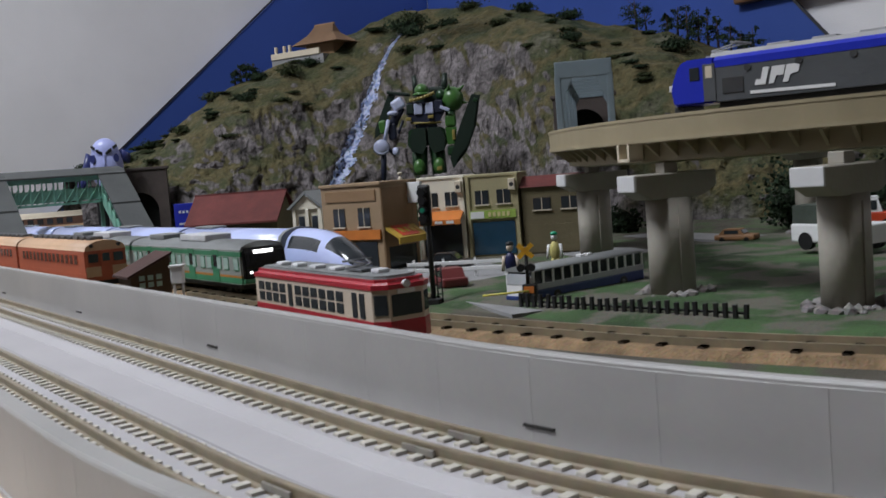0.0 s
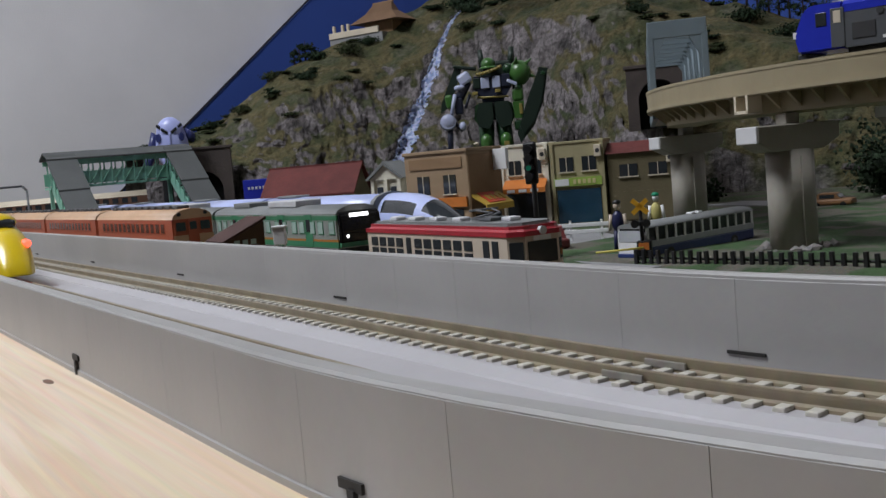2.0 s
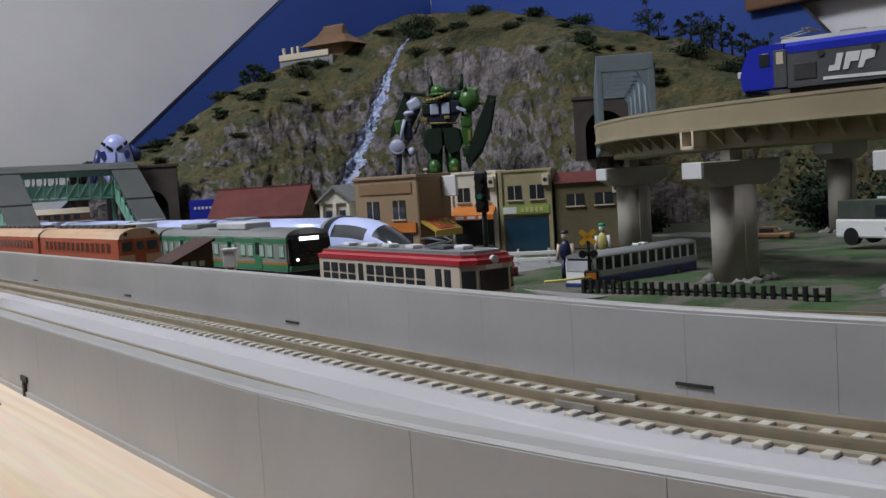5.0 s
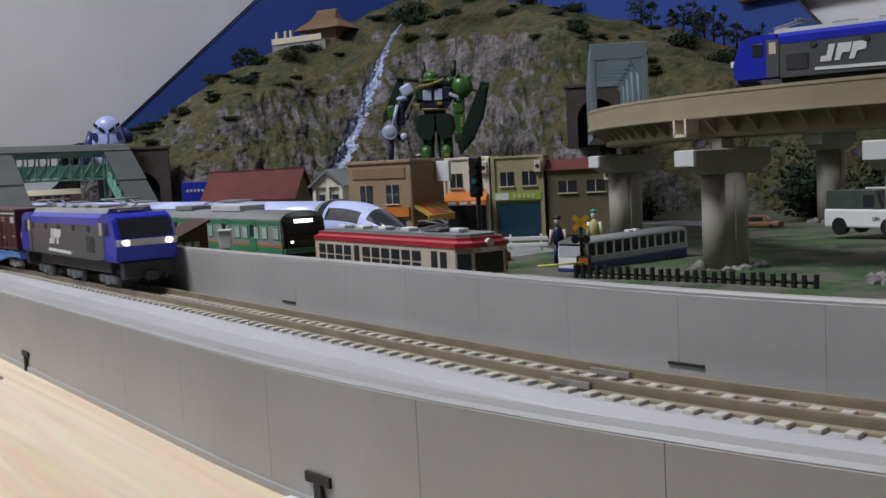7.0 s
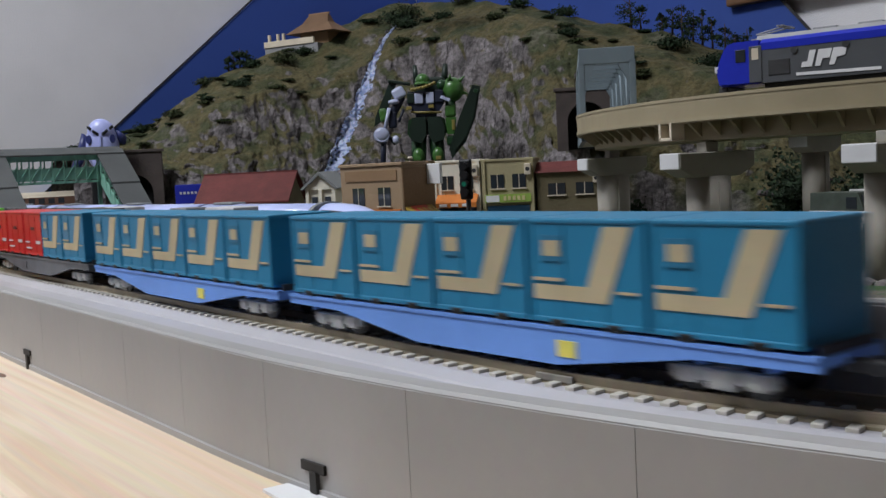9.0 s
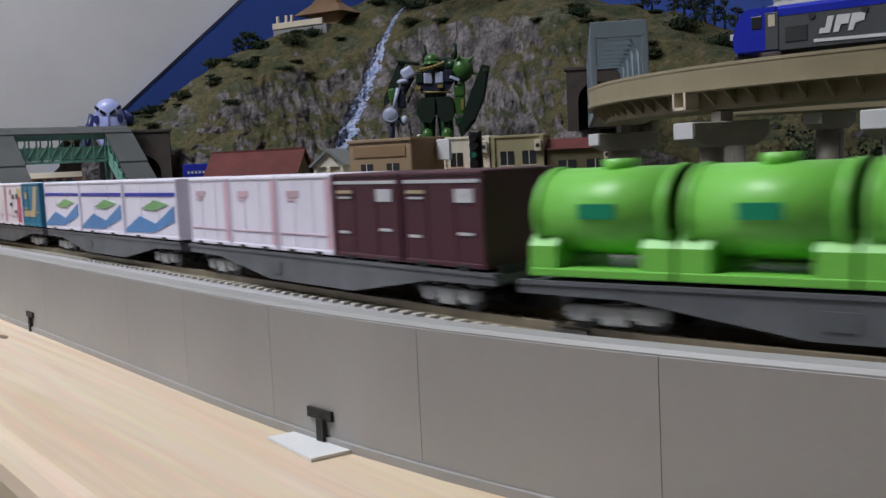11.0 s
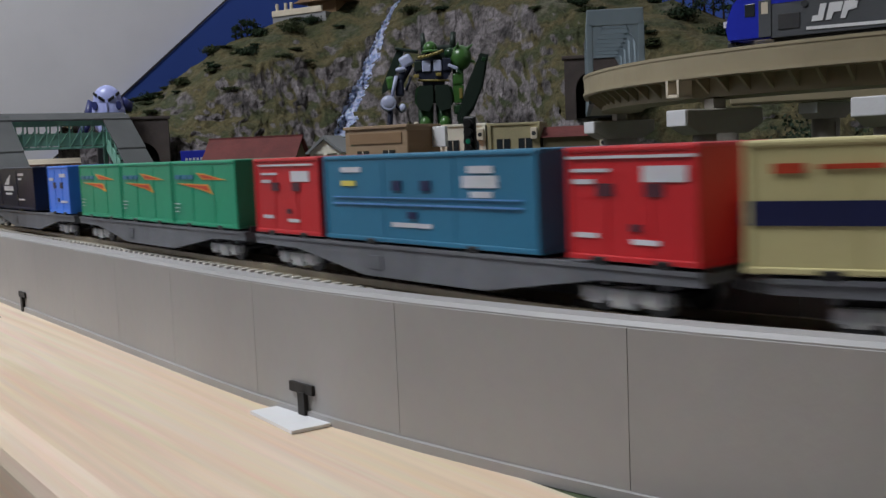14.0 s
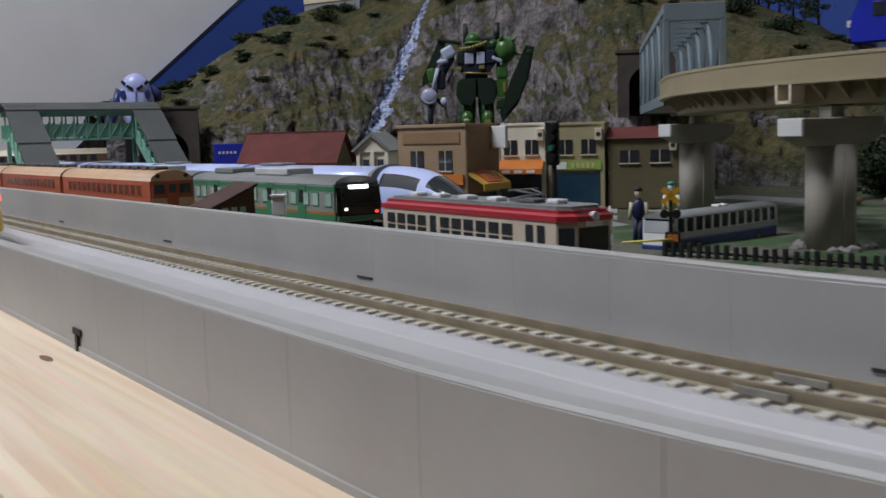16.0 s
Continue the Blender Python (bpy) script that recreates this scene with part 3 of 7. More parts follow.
def loco(pose_at, label, lit, emblem=0):
    """A blue and grey electric locomotive with slanted cab fronts."""
    o = thing("electric_locomotive", label, "locomotive", pose_at, "" if not lit else "goods train")
    mb = mat("loco_blue", (0.015, 0.03, 0.46), 0.35, vary=0.05, coat=0.2)
    mg = mat("loco_grey", (0.085, 0.09, 0.097), 0.45, vary=0.08)
    mr = mat("loco_roof", (0.30, 0.30, 0.31), 0.55, vary=0.1)
    L, W = 54.0, 9.2
    for s in (1, -1):
        bm = bmesh.new()
        pts = [(s * (L - 15), 8.6), (s * (L - 0.6), 8.6), (s * (L + 0.6), 14.4), (s * (L - 2.6), 21.8), (s * (L - 5.0), 23.2), (s * (L - 15), 23.2)]
        prism(bm, pts, -W, W, 0, "y")
        bmesh.ops.bevel(bm, geom=bm.edges[:], offset=0.6, segments=2, affect="EDGES")
        cab = part("cab", bm, mb, o, "bright blue cab")
        bm = bmesh.new()
        prism(bm, [(s * (L + 0.15), 16.3), (s * (L - 2.1), 21.6), (s * (L - 3.3), 21.6), (s * (L - 1), 16.3)], -7.9, 7.9, 0, "y")
        part("windscreen", bm, M_GLASS, cab)
        bm = bmesh.new()
        prism(bm, [(s * (L + 0.85), 13.6), (s * (L + 0.85), 15.6), (s * (L - 0.5), 15.6), (s * (L - 0.5), 13.6)], -W * 0.99, W * 0.99, 0, "y")
        part("white_band", bm, M_PALE, cab)
        for y in (-6.6, 6.6):
            bm = bmesh.new()
            rod(bm, (s * (L + 0.6), y, 14.6), (s * (L + 1.1), y, 14.6), 0.75, seg=14)
            part("headlight", bm, mat("headlight_on", (0.9, 0.85, 0.7), 0.2, emit=(1, 0.88, 0.62), power=14) if lit and s > 0 else M_GLASS, cab)
        for y in (-1, 1):
            part("side_window", one(box, s * (L - 8.2), y * (W + 0.02), 18.4, 3.4, 0.3, 4.2, bevel=0.1), M_GLASS, cab)
            part("cab_door", one(box, s * (L - 13.2), y * (W + 0.02), 15.2, 4.2, 0.3, 12.0, bevel=0.1), mg, cab)
            part("door_window", one(box, s * (L - 13.2), y * (W + 0.2), 18.6, 2.2, 0.2, 3.8), M_CREAM, cab)
        bm = bmesh.new()
        box(bm, s * (L - 1.4), 0, 6.2, 3.4, 15.5, 5.0, bevel=0.5)
        box(bm, s * (L + 1.6), 0, 4.4, 4.0, 3.0, 2.4, bevel=0.3)
        for y in (-4.5, 4.5):
            rod(bm, (s * (L + 0.4), y, 4.4), (s * (L + 1.6), y, 3.4), 0.5, seg=6)
        part("coupler", bm, M_DARK, o)
        # pantograph, folded
        bm = bmesh.new()
        x0 = s * 37
        for y in (-3.2, 3.2):
            rod(bm, (x0 - 5, y, 24.2), (x0 + 6, y * 0.5, 25.8), 0.3, seg=6)
            rod(bm, (x0 + 6, y * 0.5, 25.8), (x0 - 4, y * 0.9, 27.4), 0.25, seg=6)
        rod(bm, (x0 - 4, -6.0, 27.4), (x0 - 4, 6.0, 27.4), 0.35, seg=6)
        rod(bm, (x0 - 2.6, -6.0, 27.4), (x0 - 2.6, 6.0, 27.4), 0.35, seg=6)
        box(bm, x0, 0, 23.9, 14, 8, 0.6)
        part("pantograph", bm, mr, o)
    bm = bmesh.new()
    box(bm, 0, 0, 14.3, 2 * L - 30, 2 * W - 0.2, 11.0)
    side = part("body_side", bm, mg, o, "grey lower body side")
    bm = bmesh.new()
    prism(bm, [(-W, 19.7), (-W, 22.0), (-W + 1.4, 23.3), (W - 1.4, 23.3), (W, 22.0), (W, 19.7)], -(L - 15), L - 15, 0, "x")
    part("upper_band", bm, mb, o)
    bm = bmesh.new()
    prism(bm, [(-7.4, 23.1), (-6.4, 24.7), (6.4, 24.7), (7.4, 23.1)], -(L - 13), L - 13, 0, "x")
    for x in (-20, -8, 6, 20):
        box(bm, x, 0, 25.0, 7.5, 8, 1.2, bevel=0.3)
    part("roof", bm, mr, o)
    for x in (-36, -20, -4, 12, 28):
        for y in (-1, 1):
            part("round_vent", one(rod, (x, y * (W - 0.2), 18.6), (x, y * (W + 0.18), 18.6), 1.1, seg=16), M_DARK, side)
    ex = -emblem if emblem else -5.5
    for y in (-1, 1):
        part("grille", one(box, 33 * y if emblem else 29, y * (W + 0.02), 13.6, 7, 0.2, 5, bevel=0.1), M_DARK, side)
    bm = bmesh.new()
    # white emblem of three slanted blocks, and a stripe
    for pts in ([(-10.4, 10.6), (-7.0, 10.6), (-5.6, 14.8), (-7.6, 14.8), (-8.4, 12.0), (-10.0, 12.0)], [(-6.0, 10.6), (-4.4, 10.6), (-3.6, 12.4), (-1.4, 12.4), (-0.6, 14.8), (-4.8, 14.8)],
                [(-1.6, 10.6), (0.0, 10.6), (0.8, 12.4), (3.4, 12.8), (3.8, 14.8), (-0.2, 14.8)], [(-12.0, 8.6), (14.0, 8.2), (14.0, 9.0), (-12.0, 9.4)]):
        shape(bm, [(x + ex, 11.4 + (z - 9.6) * 1.25) for x, z in pts], W + 0.05)
    part("white_emblem", bm, M_WHITE, side)
    bm = bmesh.new()
    box(bm, 0, 0, 6.8, 2 * L - 30, 13, 4.4, bevel=0.4)
    part("underfloor_gear", bm, M_DARK, o)
    for x in (-35, 0, 35):
        bogie(o, x, M_STEEL)
    return o


TRAIN = []


def goods_train():
    engine = loco(place(0, 0, 0), "blue and grey electric locomotive with lit headlights hauling containers", True)
    TRAIN.append((engine, 188.5))
    fives = [-48.6, -24.3, 0, 24.3, 48.6]
    fill = [
        (True, [(x, 24.1, M_MAROON, "dark maroon container with white marks", MAROON_MARKS) for x in fives]),
        (True, [(x, 24.1, M_TEAL, "teal container with a sand-coloured curved band", TEAL_MARKS) for x in fives]),
        (True, [(x, 24.1, M_TEAL, "teal container with a sand-coloured curved band", TEAL_MARKS) for x in fives]),
        (False, [(x, 24.1, M_RED, "bright red container", RED2_MARKS) for x in fives[:3]] + [(x, 24.1, M_TEAL, "teal container with a sand-coloured curved band", TEAL_MARKS) for x in fives[3:]]),
        (False, "tank"),
        (False, [(x, 24.1, M_MAROON, "dark maroon container with white marks", MAROON_MARKS) for x in fives[3:]] + [(x, 24.1, M_PINKWHITE, "off-white container", PINK_MARKS) for x in fives[:3]]),
        (False, [(x, 41.4, M_PINKWHITE, "white container with a coloured picture", MURAL_MARKS) for x in (-42, 0, 42)]),
        (False, [(x, 24.1, M_PINKWHITE, "pinkish white container", PINK_MARKS) for x in fives[:3]] + [(25, 24.7, M_PINKWHITE, "pinkish white container with a rose panel", PINK4_MARKS), (50, 24.7, M_TEAL, "teal container with a sand-coloured curved band", TEAL_MARKS)]),
        (False, [(-27.4, 62.4, M_ULTRA, "ultramarine container with cream double band", ULTRA_MARKS)] + [(x, 24.1, M_TAN, "plain tan container with small vents", TAN_MARKS) for x in (21.4, 45.8)]),
        (False, [(x, 40.4, M_BUFF, "buff container with a dark blue band", BUFF_MARKS) for x in (-45.5, -5, 35.5)]),
        (False, [(-47.4, 29.0, M_RED, "bright red container", RED_MARKS), (0.4, 63.6, M_PETROL, "long petrol-blue container", PETROL_MARKS), (50.2, 24.7, M_RED, "bright red container", RED_MARKS)]),
        (False, [(x, 39.6, M_GREEN, "green container with orange lightning", GREEN_MARKS) for x in (-39.6, 0.2, 40)]),
        (False, [(-21, 75.0, M_NAVY, "long navy blue container with a white emblem", NAVY_MARKS), (47.4, 25.2, M_AZURE, "bright blue container", AZURE_MARKS)]),
    ]
    for k, (blue, loads) in enumerate(fill):
        w = flat_wagon(blue)
        if loads == "tank":
            for x in fives:
                tank(w, x)
        else:
            for x, length, paint, label, marks in loads:
                container(w, x, length, paint, label, marks)
        TRAIN.append((w, 62.5 - PITCH * k))


goods_train()


# ---- the ground inside the layout ----
GZ = -7.0


def bumpy(name, x0, x1, y0, y1, step, height, material, label, zbase=GZ, seed=0.0, category="ground"):
    """A sheet of uneven ground with a skirt, resting on the board."""
    nx, ny = int((x1 - x0) / step), int((y1 - y0) / step)
    bm = bmesh.new()
    grid = []
    for i in range(nx + 1):
        col = []
        for j in range(ny + 1):
            x, y = x0 + (x1 - x0) * i / nx, y0 + (y1 - y0) * j / ny
            edge = min(1.0, min(i, nx - i, j, ny - j) / 3.0)
            z = zbase - 0.4 + edge * (0.5 + height * (0.5 + 0.5 * noise.noise((x * 0.012 + seed, y * 0.012, 0.3))) + 0.25 * noise.noise((x * 0.15, y * 0.15, seed)))
            col.append(bm.verts.new((x, y, z)))
        grid.append(col)
    for i in range(nx):
        for j in range(ny):
            bm.faces.new((grid[i][j], grid[i + 1][j], grid[i + 1][j + 1], grid[i][j + 1])).smooth = True
    return solid(name, bm, material, label, category, kind="structure")


bumpy("ground", -230, 330, 98, 560, 6, 3.2, M_GRASS, "uneven scatter grass with bare patches", seed=1.7)
bumpy("ground", -960, -230, 5, 655, 8, 0.8, M_SOIL, "brown soil with thin green scatter", seed=4.1)


def road(name, pts, width, label):
    bm = bmesh.new()
    left, right = [], []
    for i, (x, y) in enumerate(pts):
        a, b = pts[max(i - 1, 0)], pts[min(i + 1, len(pts) - 1)]
        d = Vector((b[0] - a[0], b[1] - a[1])).normalized()
        left.append((x - d.y * width / 2, y + d.x * width / 2))
        right.append((x + d.y * width / 2, y - d.x * width / 2))
    for z in (GZ + 1.0,):
        prism(bm, left + right[::-1], GZ - 0.5, z, 0, "z")
    solid(name, bm, M_ROAD, label, "road", kind="structure")


road("road", [(-330, 190), (-250, 165), (-170, 132), (-120, 118)], 46, "grey model road leading to the crossing")
road("road", [(-260, 250), (-200, 240), (-150, 225), (-60, 215), (60, 230)], 34, "grey model road below the viaduct")
road("road", [(-300, 330), (-230, 320), (-150, 318), (0, 330)], 26, "grey model lane beside the grass bank")


# ---- ballasted tracks on the ground ----
def ground_track(pts, label):
    tr = thing("ballast_track", label, "track", place(0, 0, 0), "ground tracks")
    dense = []
    for (a, b) in zip(pts, pts[1:]):
        n = max(2, int(math.dist(a, b) / 10))
        dense += [(a[0] + (b[0] - a[0]) * i / n, a[1] + (b[1] - a[1]) * i / n) for i in range(n)]
    dense.append(pts[-1])
    for _ in range(6):
        dense = [dense[0]] + [((p[0] + 2 * q[0] + r[0]) / 4, (p[1] + 2 * q[1] + r[1]) / 4) for p, q, r in zip(dense, dense[1:], dense[2:])] + [dense[-1]]

    def strip(profile):
        bm = bmesh.new()
        rings = []
        for i, (x, y) in enumerate(dense):
            a, b = dense[max(i - 1, 0)], dense[min(i + 1, len(dense) - 1)]
            d = Vector((b[0] - a[0], b[1] - a[1])).normalized()
            rings.append([bm.verts.new((x - d.y * o, y + d.x * o, z)) for o, z in profile])
        k = len(profile)
        for p, q in zip(rings, rings[1:]):
            for i in range(k - 1):
                bm.faces.new((p[i], p[i + 1], q[i + 1], q[i]))
        bmesh.ops.recalc_face_normals(bm, faces=bm.faces[:])
        return bm
    part("ballast", strip([(11, -7.3), (8.5, -5.2), (-8.5, -5.2), (-11, -7.3)]), M_BALLAST, tr)
    for g in (4.5, -4.5):
        part("rail", strip([(g + 0.45, -5.2), (g + 0.45, -3.3), (g - 0.45, -3.3), (g - 0.45, -5.2)]), M_RAIL, tr)
    bm = bmesh.new()
    total = 0.0
    for a, b in zip(dense, dense[1:]):
        total += math.dist(a, b)
        while total > 4.6:
            total -= 4.6
            box(bm, b[0], b[1], -5.0, 1.8, 15, 0.7, rz=math.degrees(math.atan2(b[1] - a[1], b[0] - a[0])))
    tagged(part("sleepers", bm, mat("brown_sleeper", (0.10, 0.075, 0.05), 0.9, vary=0.3), tr), kind="stuff")


ground_track([(-880, 41), (-400, 41), (-250, 40), (-130, 38), (-20, 34), (80, 40), (180, 70)], "brown ballasted track beside the viaduct wall")
ground_track([(-300, 62), (-200, 64), (-120, 72), (-50, 84), (10, 104), (70, 140), (120, 190)], "curved brown ballasted track by the fence")
ground_track([(-880, 71), (-240, 71)], "straight brown ballasted station track")
ground_track([(-880, 98), (-180, 98)], "straight brown ballasted station track")


# ---- rolling stock standing on the layout ----
def roof_profile(W, H, low, round_=4.0):
    pts = [(-W, low), (-W, H - round_)]
    for i in range(1, 8):
        a = math.pi * i / 8
        pts.append((-W * math.cos(a), H - round_ + round_ * math.sin(a)))
    return pts + [(W, H - round_), (W, low)]


def coach(name, label, category, at, L, W, H, low, body, roof, band=None, windows=(), doors=(), front="", group="", round_=4.0, units=(), pane=None):
    """A railcar: body with side windows, doors, curved roof, roof boxes and a driving end. x runs forward."""
    o = thing(name, label, category, at, group)
    bm = bmesh.new()
    prism(bm, [(-W, low), (-W, H - round_), (W, H - round_), (W, low)], -L / 2, L / 2, 0, "x")
    bmesh.ops.bevel(bm, geom=[e for e in bm.edges if abs(e.verts[0].co.z - e.verts[1].co.z) > 1], offset=0.8, segments=2, affect="EDGES")
    b = part("body", bm, body, o)
    bm = bmesh.new()
    pts = roof_profile(W + 0.05, H, H - round_, round_)
    prism(bm, pts, -L / 2, L / 2, 0, "x", True)
    part("roof", bm, roof, o)
    if band:
        for z0, z1, m in band:
            part("colour_band", one(box, 0, 0, (z0 + z1) / 2, L + 0.12, 2 * W + 0.14, z1 - z0), m, b)
    for x, w, z0, z1, frame_m in windows:
        for s in (-1, 1):
            if frame_m:
                part("window_frame", one(box, x, s * (W + 0.06), (z0 + z1) / 2, w + 0.8, 0.3, z1 - z0 + 0.8), frame_m, b)
            part("window", one(box, x, s * (W + 0.14), (z0 + z1) / 2, w, 0.3, z1 - z0), pane or M_GLASS, b)
    for x, m in doors:
        for s in (-1, 1):
            d = part("door", one(box, x, s * (W + 0.08), (low + H - round_) / 2, 6.6, 0.3, H - round_ - low - 0.6), m, b)
            part("door_window", one(box, x, s * (W + 0.22), low + (H - round_ - low) * 0.66, 3.6, 0.3, (H - round_ - low) * 0.36), M_GLASS, d)
    for x, sx, sy, sz, m in units:
        part("roof_unit", one(box, x, 0, H + sz * 0.3, sx, sy, sz, bevel=0.5), m, o)
    part("underframe", one(box, 0, 0, low - 1.0, L - 6, W * 1.6, 3.0, bevel=0.4), M_DARK, o)
    for s in (-1, 1):
        bogie(o, s * L * 0.35, M_DARK)
    return o, b


M_VERM = mat("vermilion_paint", (0.44, 0.10, 0.045), 0.5, vary=0.08)
M_CREAMR = mat("cream_roofline", (0.60, 0.38, 0.23), 0.5, vary=0.07)
M_ROOFG = mat("dark_grey_roof", (0.075, 0.075, 0.08), 0.7, vary=0.15)
M_STAINLESS = mat("stainless_side", (0.36, 0.39, 0.36), 0.4, metal=0.3, vary=0.08)
M_EMUGREEN = mat("green_band", (0.05, 0.22, 0.11), 0.45)
M_EMUORANGE = mat("orange_band", (0.42, 0.17, 0.03), 0.45)
M_GREYROOF = mat("grey_roof", (0.21, 0.22, 0.22), 0.6, vary=0.1)
M_TRAMRED = mat("tram_red", (0.40, 0.02, 0.035), 0.35, vary=0.06, coat=0.2)
M_TRAMCREAM = mat("tram_cream", (0.60, 0.50, 0.40), 0.4, vary=0.06)
M_ICEBLUE = mat("ice_blue", (0.52, 0.59, 0.92), 0.3, vary=0.05, coat=0.3)
M_SIGNLIT = mat("lit_sign", (0.9, 0.9, 0.9), 0.3, emit=(1, 1, 1), power=3.0)
M_PALEGLASS = mat("pale_window", (0.42, 0.56, 0.50), 0.15, vary=0.15)

RZ = -3.3
# vermilion and cream diesel railcars
for k in range(4):
    c, b = coach("diesel_railcar", "vermilion and cream diesel railcar on the layout", "train", place(-352 - 66.5 - 137 * k, 40, RZ), 133, 9.4, 23.4, 5.0, M_VERM, M_CREAMR,
                 band=[(5.0, 8.6, M_VERM)], windows=[(-52 + 8.0 * i, 5.0, 12.6, 16.8, M_VERM) for i in range(14)], pane=mat("brown_window", (0.13, 0.045, 0.03), 0.2), group="diesel railcars", round_=4.6,
                 units=[(-52 + 11.5 * i, 8.0, 6.0, 1.7, M_ROOFG) for i in range(10)])
    if k == 0:
        part("front_band", one(box, 66.6, 0, 9.2, 0.3, 18.4, 4.6), M_CREAMR, b)
        part("cab_window", one(box, 66.7, -5.7, 15.4, 0.4, 4.4, 4.0, bevel=0.1), M_GLASS, b)
        part("cab_window", one(box, 66.7, 5.7, 15.4, 0.4, 4.4, 4.0, bevel=0.1), M_GLASS, b)
        d = part("end_door", one(box, 66.8, 0, 12.6, 0.5, 5.0, 12.0, bevel=0.1), M_VERM, b)
        part("door_window", one(box, 67.1, 0, 15.6, 0.3, 3.2, 3.6, bevel=0.1), M_GLASS, d)
        for y in (-6.2, 6.2):
            part("headlight", one(rod, (66.0, y, 21.0), (67.2, y, 21.0), 0.9, seg=12), M_DARK, b)

# green-banded commuter train
for k in range(2):
    c, b = coach("commuter_train", "stainless commuter train with green bands and a black front", "train", place(-252 - 66.5 - 136 * k, 72, RZ) @ Matrix.Diagonal((1, 1, 0.88, 1)), 133, 9.4, 24.0, 5.0, M_STAINLESS, M_GREYROOF,
                 band=[(17.6, 19.6, M_EMUGREEN), (5.4, 8.0, M_EMUGREEN), (8.0, 9.0, M_EMUORANGE)], windows=[(62 - 17.5 * i, 4.2, 11.6, 16.8, M_EMUGREEN) for i in range(8)] + [(52 - 17.5 * i, 4.2, 11.6, 16.8, M_EMUGREEN) for i in range(7)], pane=M_PALEGLASS,
                 doors=[(41 - 27 * i, M_EMUGREEN) for i in range(4)], group="commuter train", round_=3.6, units=[(8, 30, 12, 3.2, M_PALE), (-40, 20, 11, 2.6, M_GREYROOF)])
    if k == 0:
        bm = bmesh.new()
        prism(bm, [(66.3, 6.6), (68.6, 7.4), (69.2, 12), (68.0, 20.0), (66.3, 21.6)], -9.0, 9.0, 0, "y")
        bmesh.ops.bevel(bm, geom=bm.edges[:], offset=0.7, segments=2, affect="EDGES")
        f = part("front_mask", bm, mat("gloss_black", (0.006, 0.006, 0.007), 0.12), b, "glossy black driving end")
        part("destination_sign", one(box, 68.2, -0.5, 19.4, 0.8, 8.0, 1.6, ry=-6), M_SIGNLIT, f)
        part("headlight", one(rod, (68.6, -6.4, 10.4), (69.4, -6.4, 10.4), 0.6, seg=12), M_SIGNLIT, f)
        part("tail_light", one(rod, (68.6, 6.6, 8.8), (69.3, 6.6, 8.8), 0.7, seg=12), mat("red_lamp", (0.5, 0.02, 0.02), 0.3, emit=(1, 0.05, 0.03), power=2), f)
        part("front_band", one(box, 68.0, 0, 6.6, 1.6, 18.4, 1.8), M_EMUGREEN, f)

# pale blue streamlined express
for k in range(4):
    c, b = coach("express_train", "pale blue streamlined express train", "train", place(-270 - 60 - 127 * k, 98, RZ) @ Matrix.Diagonal((1, 1, 0.92, 1)), 122, 9.4, 25.2, 5.0, M_ICEBLUE, M_ICEBLUE,
                 band=[(17.2, 19.4, M_GLASS)], group="express train", round_=5.6, units=[(-38, 22, 8, 1.2, M_GREYROOF)])
    if k == 0:
        bm = bmesh.new()
        n = 12
        rings = []
        for i in range(n + 1):
            u = i / n
            x = 60 + 50 * u
            hgt = 25.4 - 13.0 * u ** 3.2
            wid = 9.4 * (1 - 0.45 * u ** 3.4)
            ring = [(x, wid * math.cos(a), 5.0 + (hgt - 5.0) * max(0.0, math.sin(a)) ** 0.62) for a in [math.pi * j / 14 for j in range(15)]]
            rings.append([bm.verts.new(p) for p in ring])
        for p, q in zip(rings, rings[1:]):
            for j in range(14):
                f = bm.faces.new((p[j], p[j + 1], q[j + 1], q[j]))
                f.smooth = True
                f.material_index = 1 if (i_ := rings.index(p)) >= 8 and 3 <= j <= 10 else (1 if i_ in (1, 2, 3, 4, 5, 6) and j in (2, 3, 10, 11) else 0)
        bm.faces.new(rings[-1])
        bmesh.ops.recalc_face_normals(bm, faces=bm.faces[:])
        nose = part("nose", bm, [M_ICEBLUE, M_GLASS], b, "rounded pale blue nose with dark wrap-round windscreen")
        bm = bmesh.new()
        pts = roof_profile(9.9, 26.2, 8, 6.0)
        prism(bm, pts, 58.5, 61.5, 0, "x", True)
        part("end_ring", bm, M_GREYROOF, b)


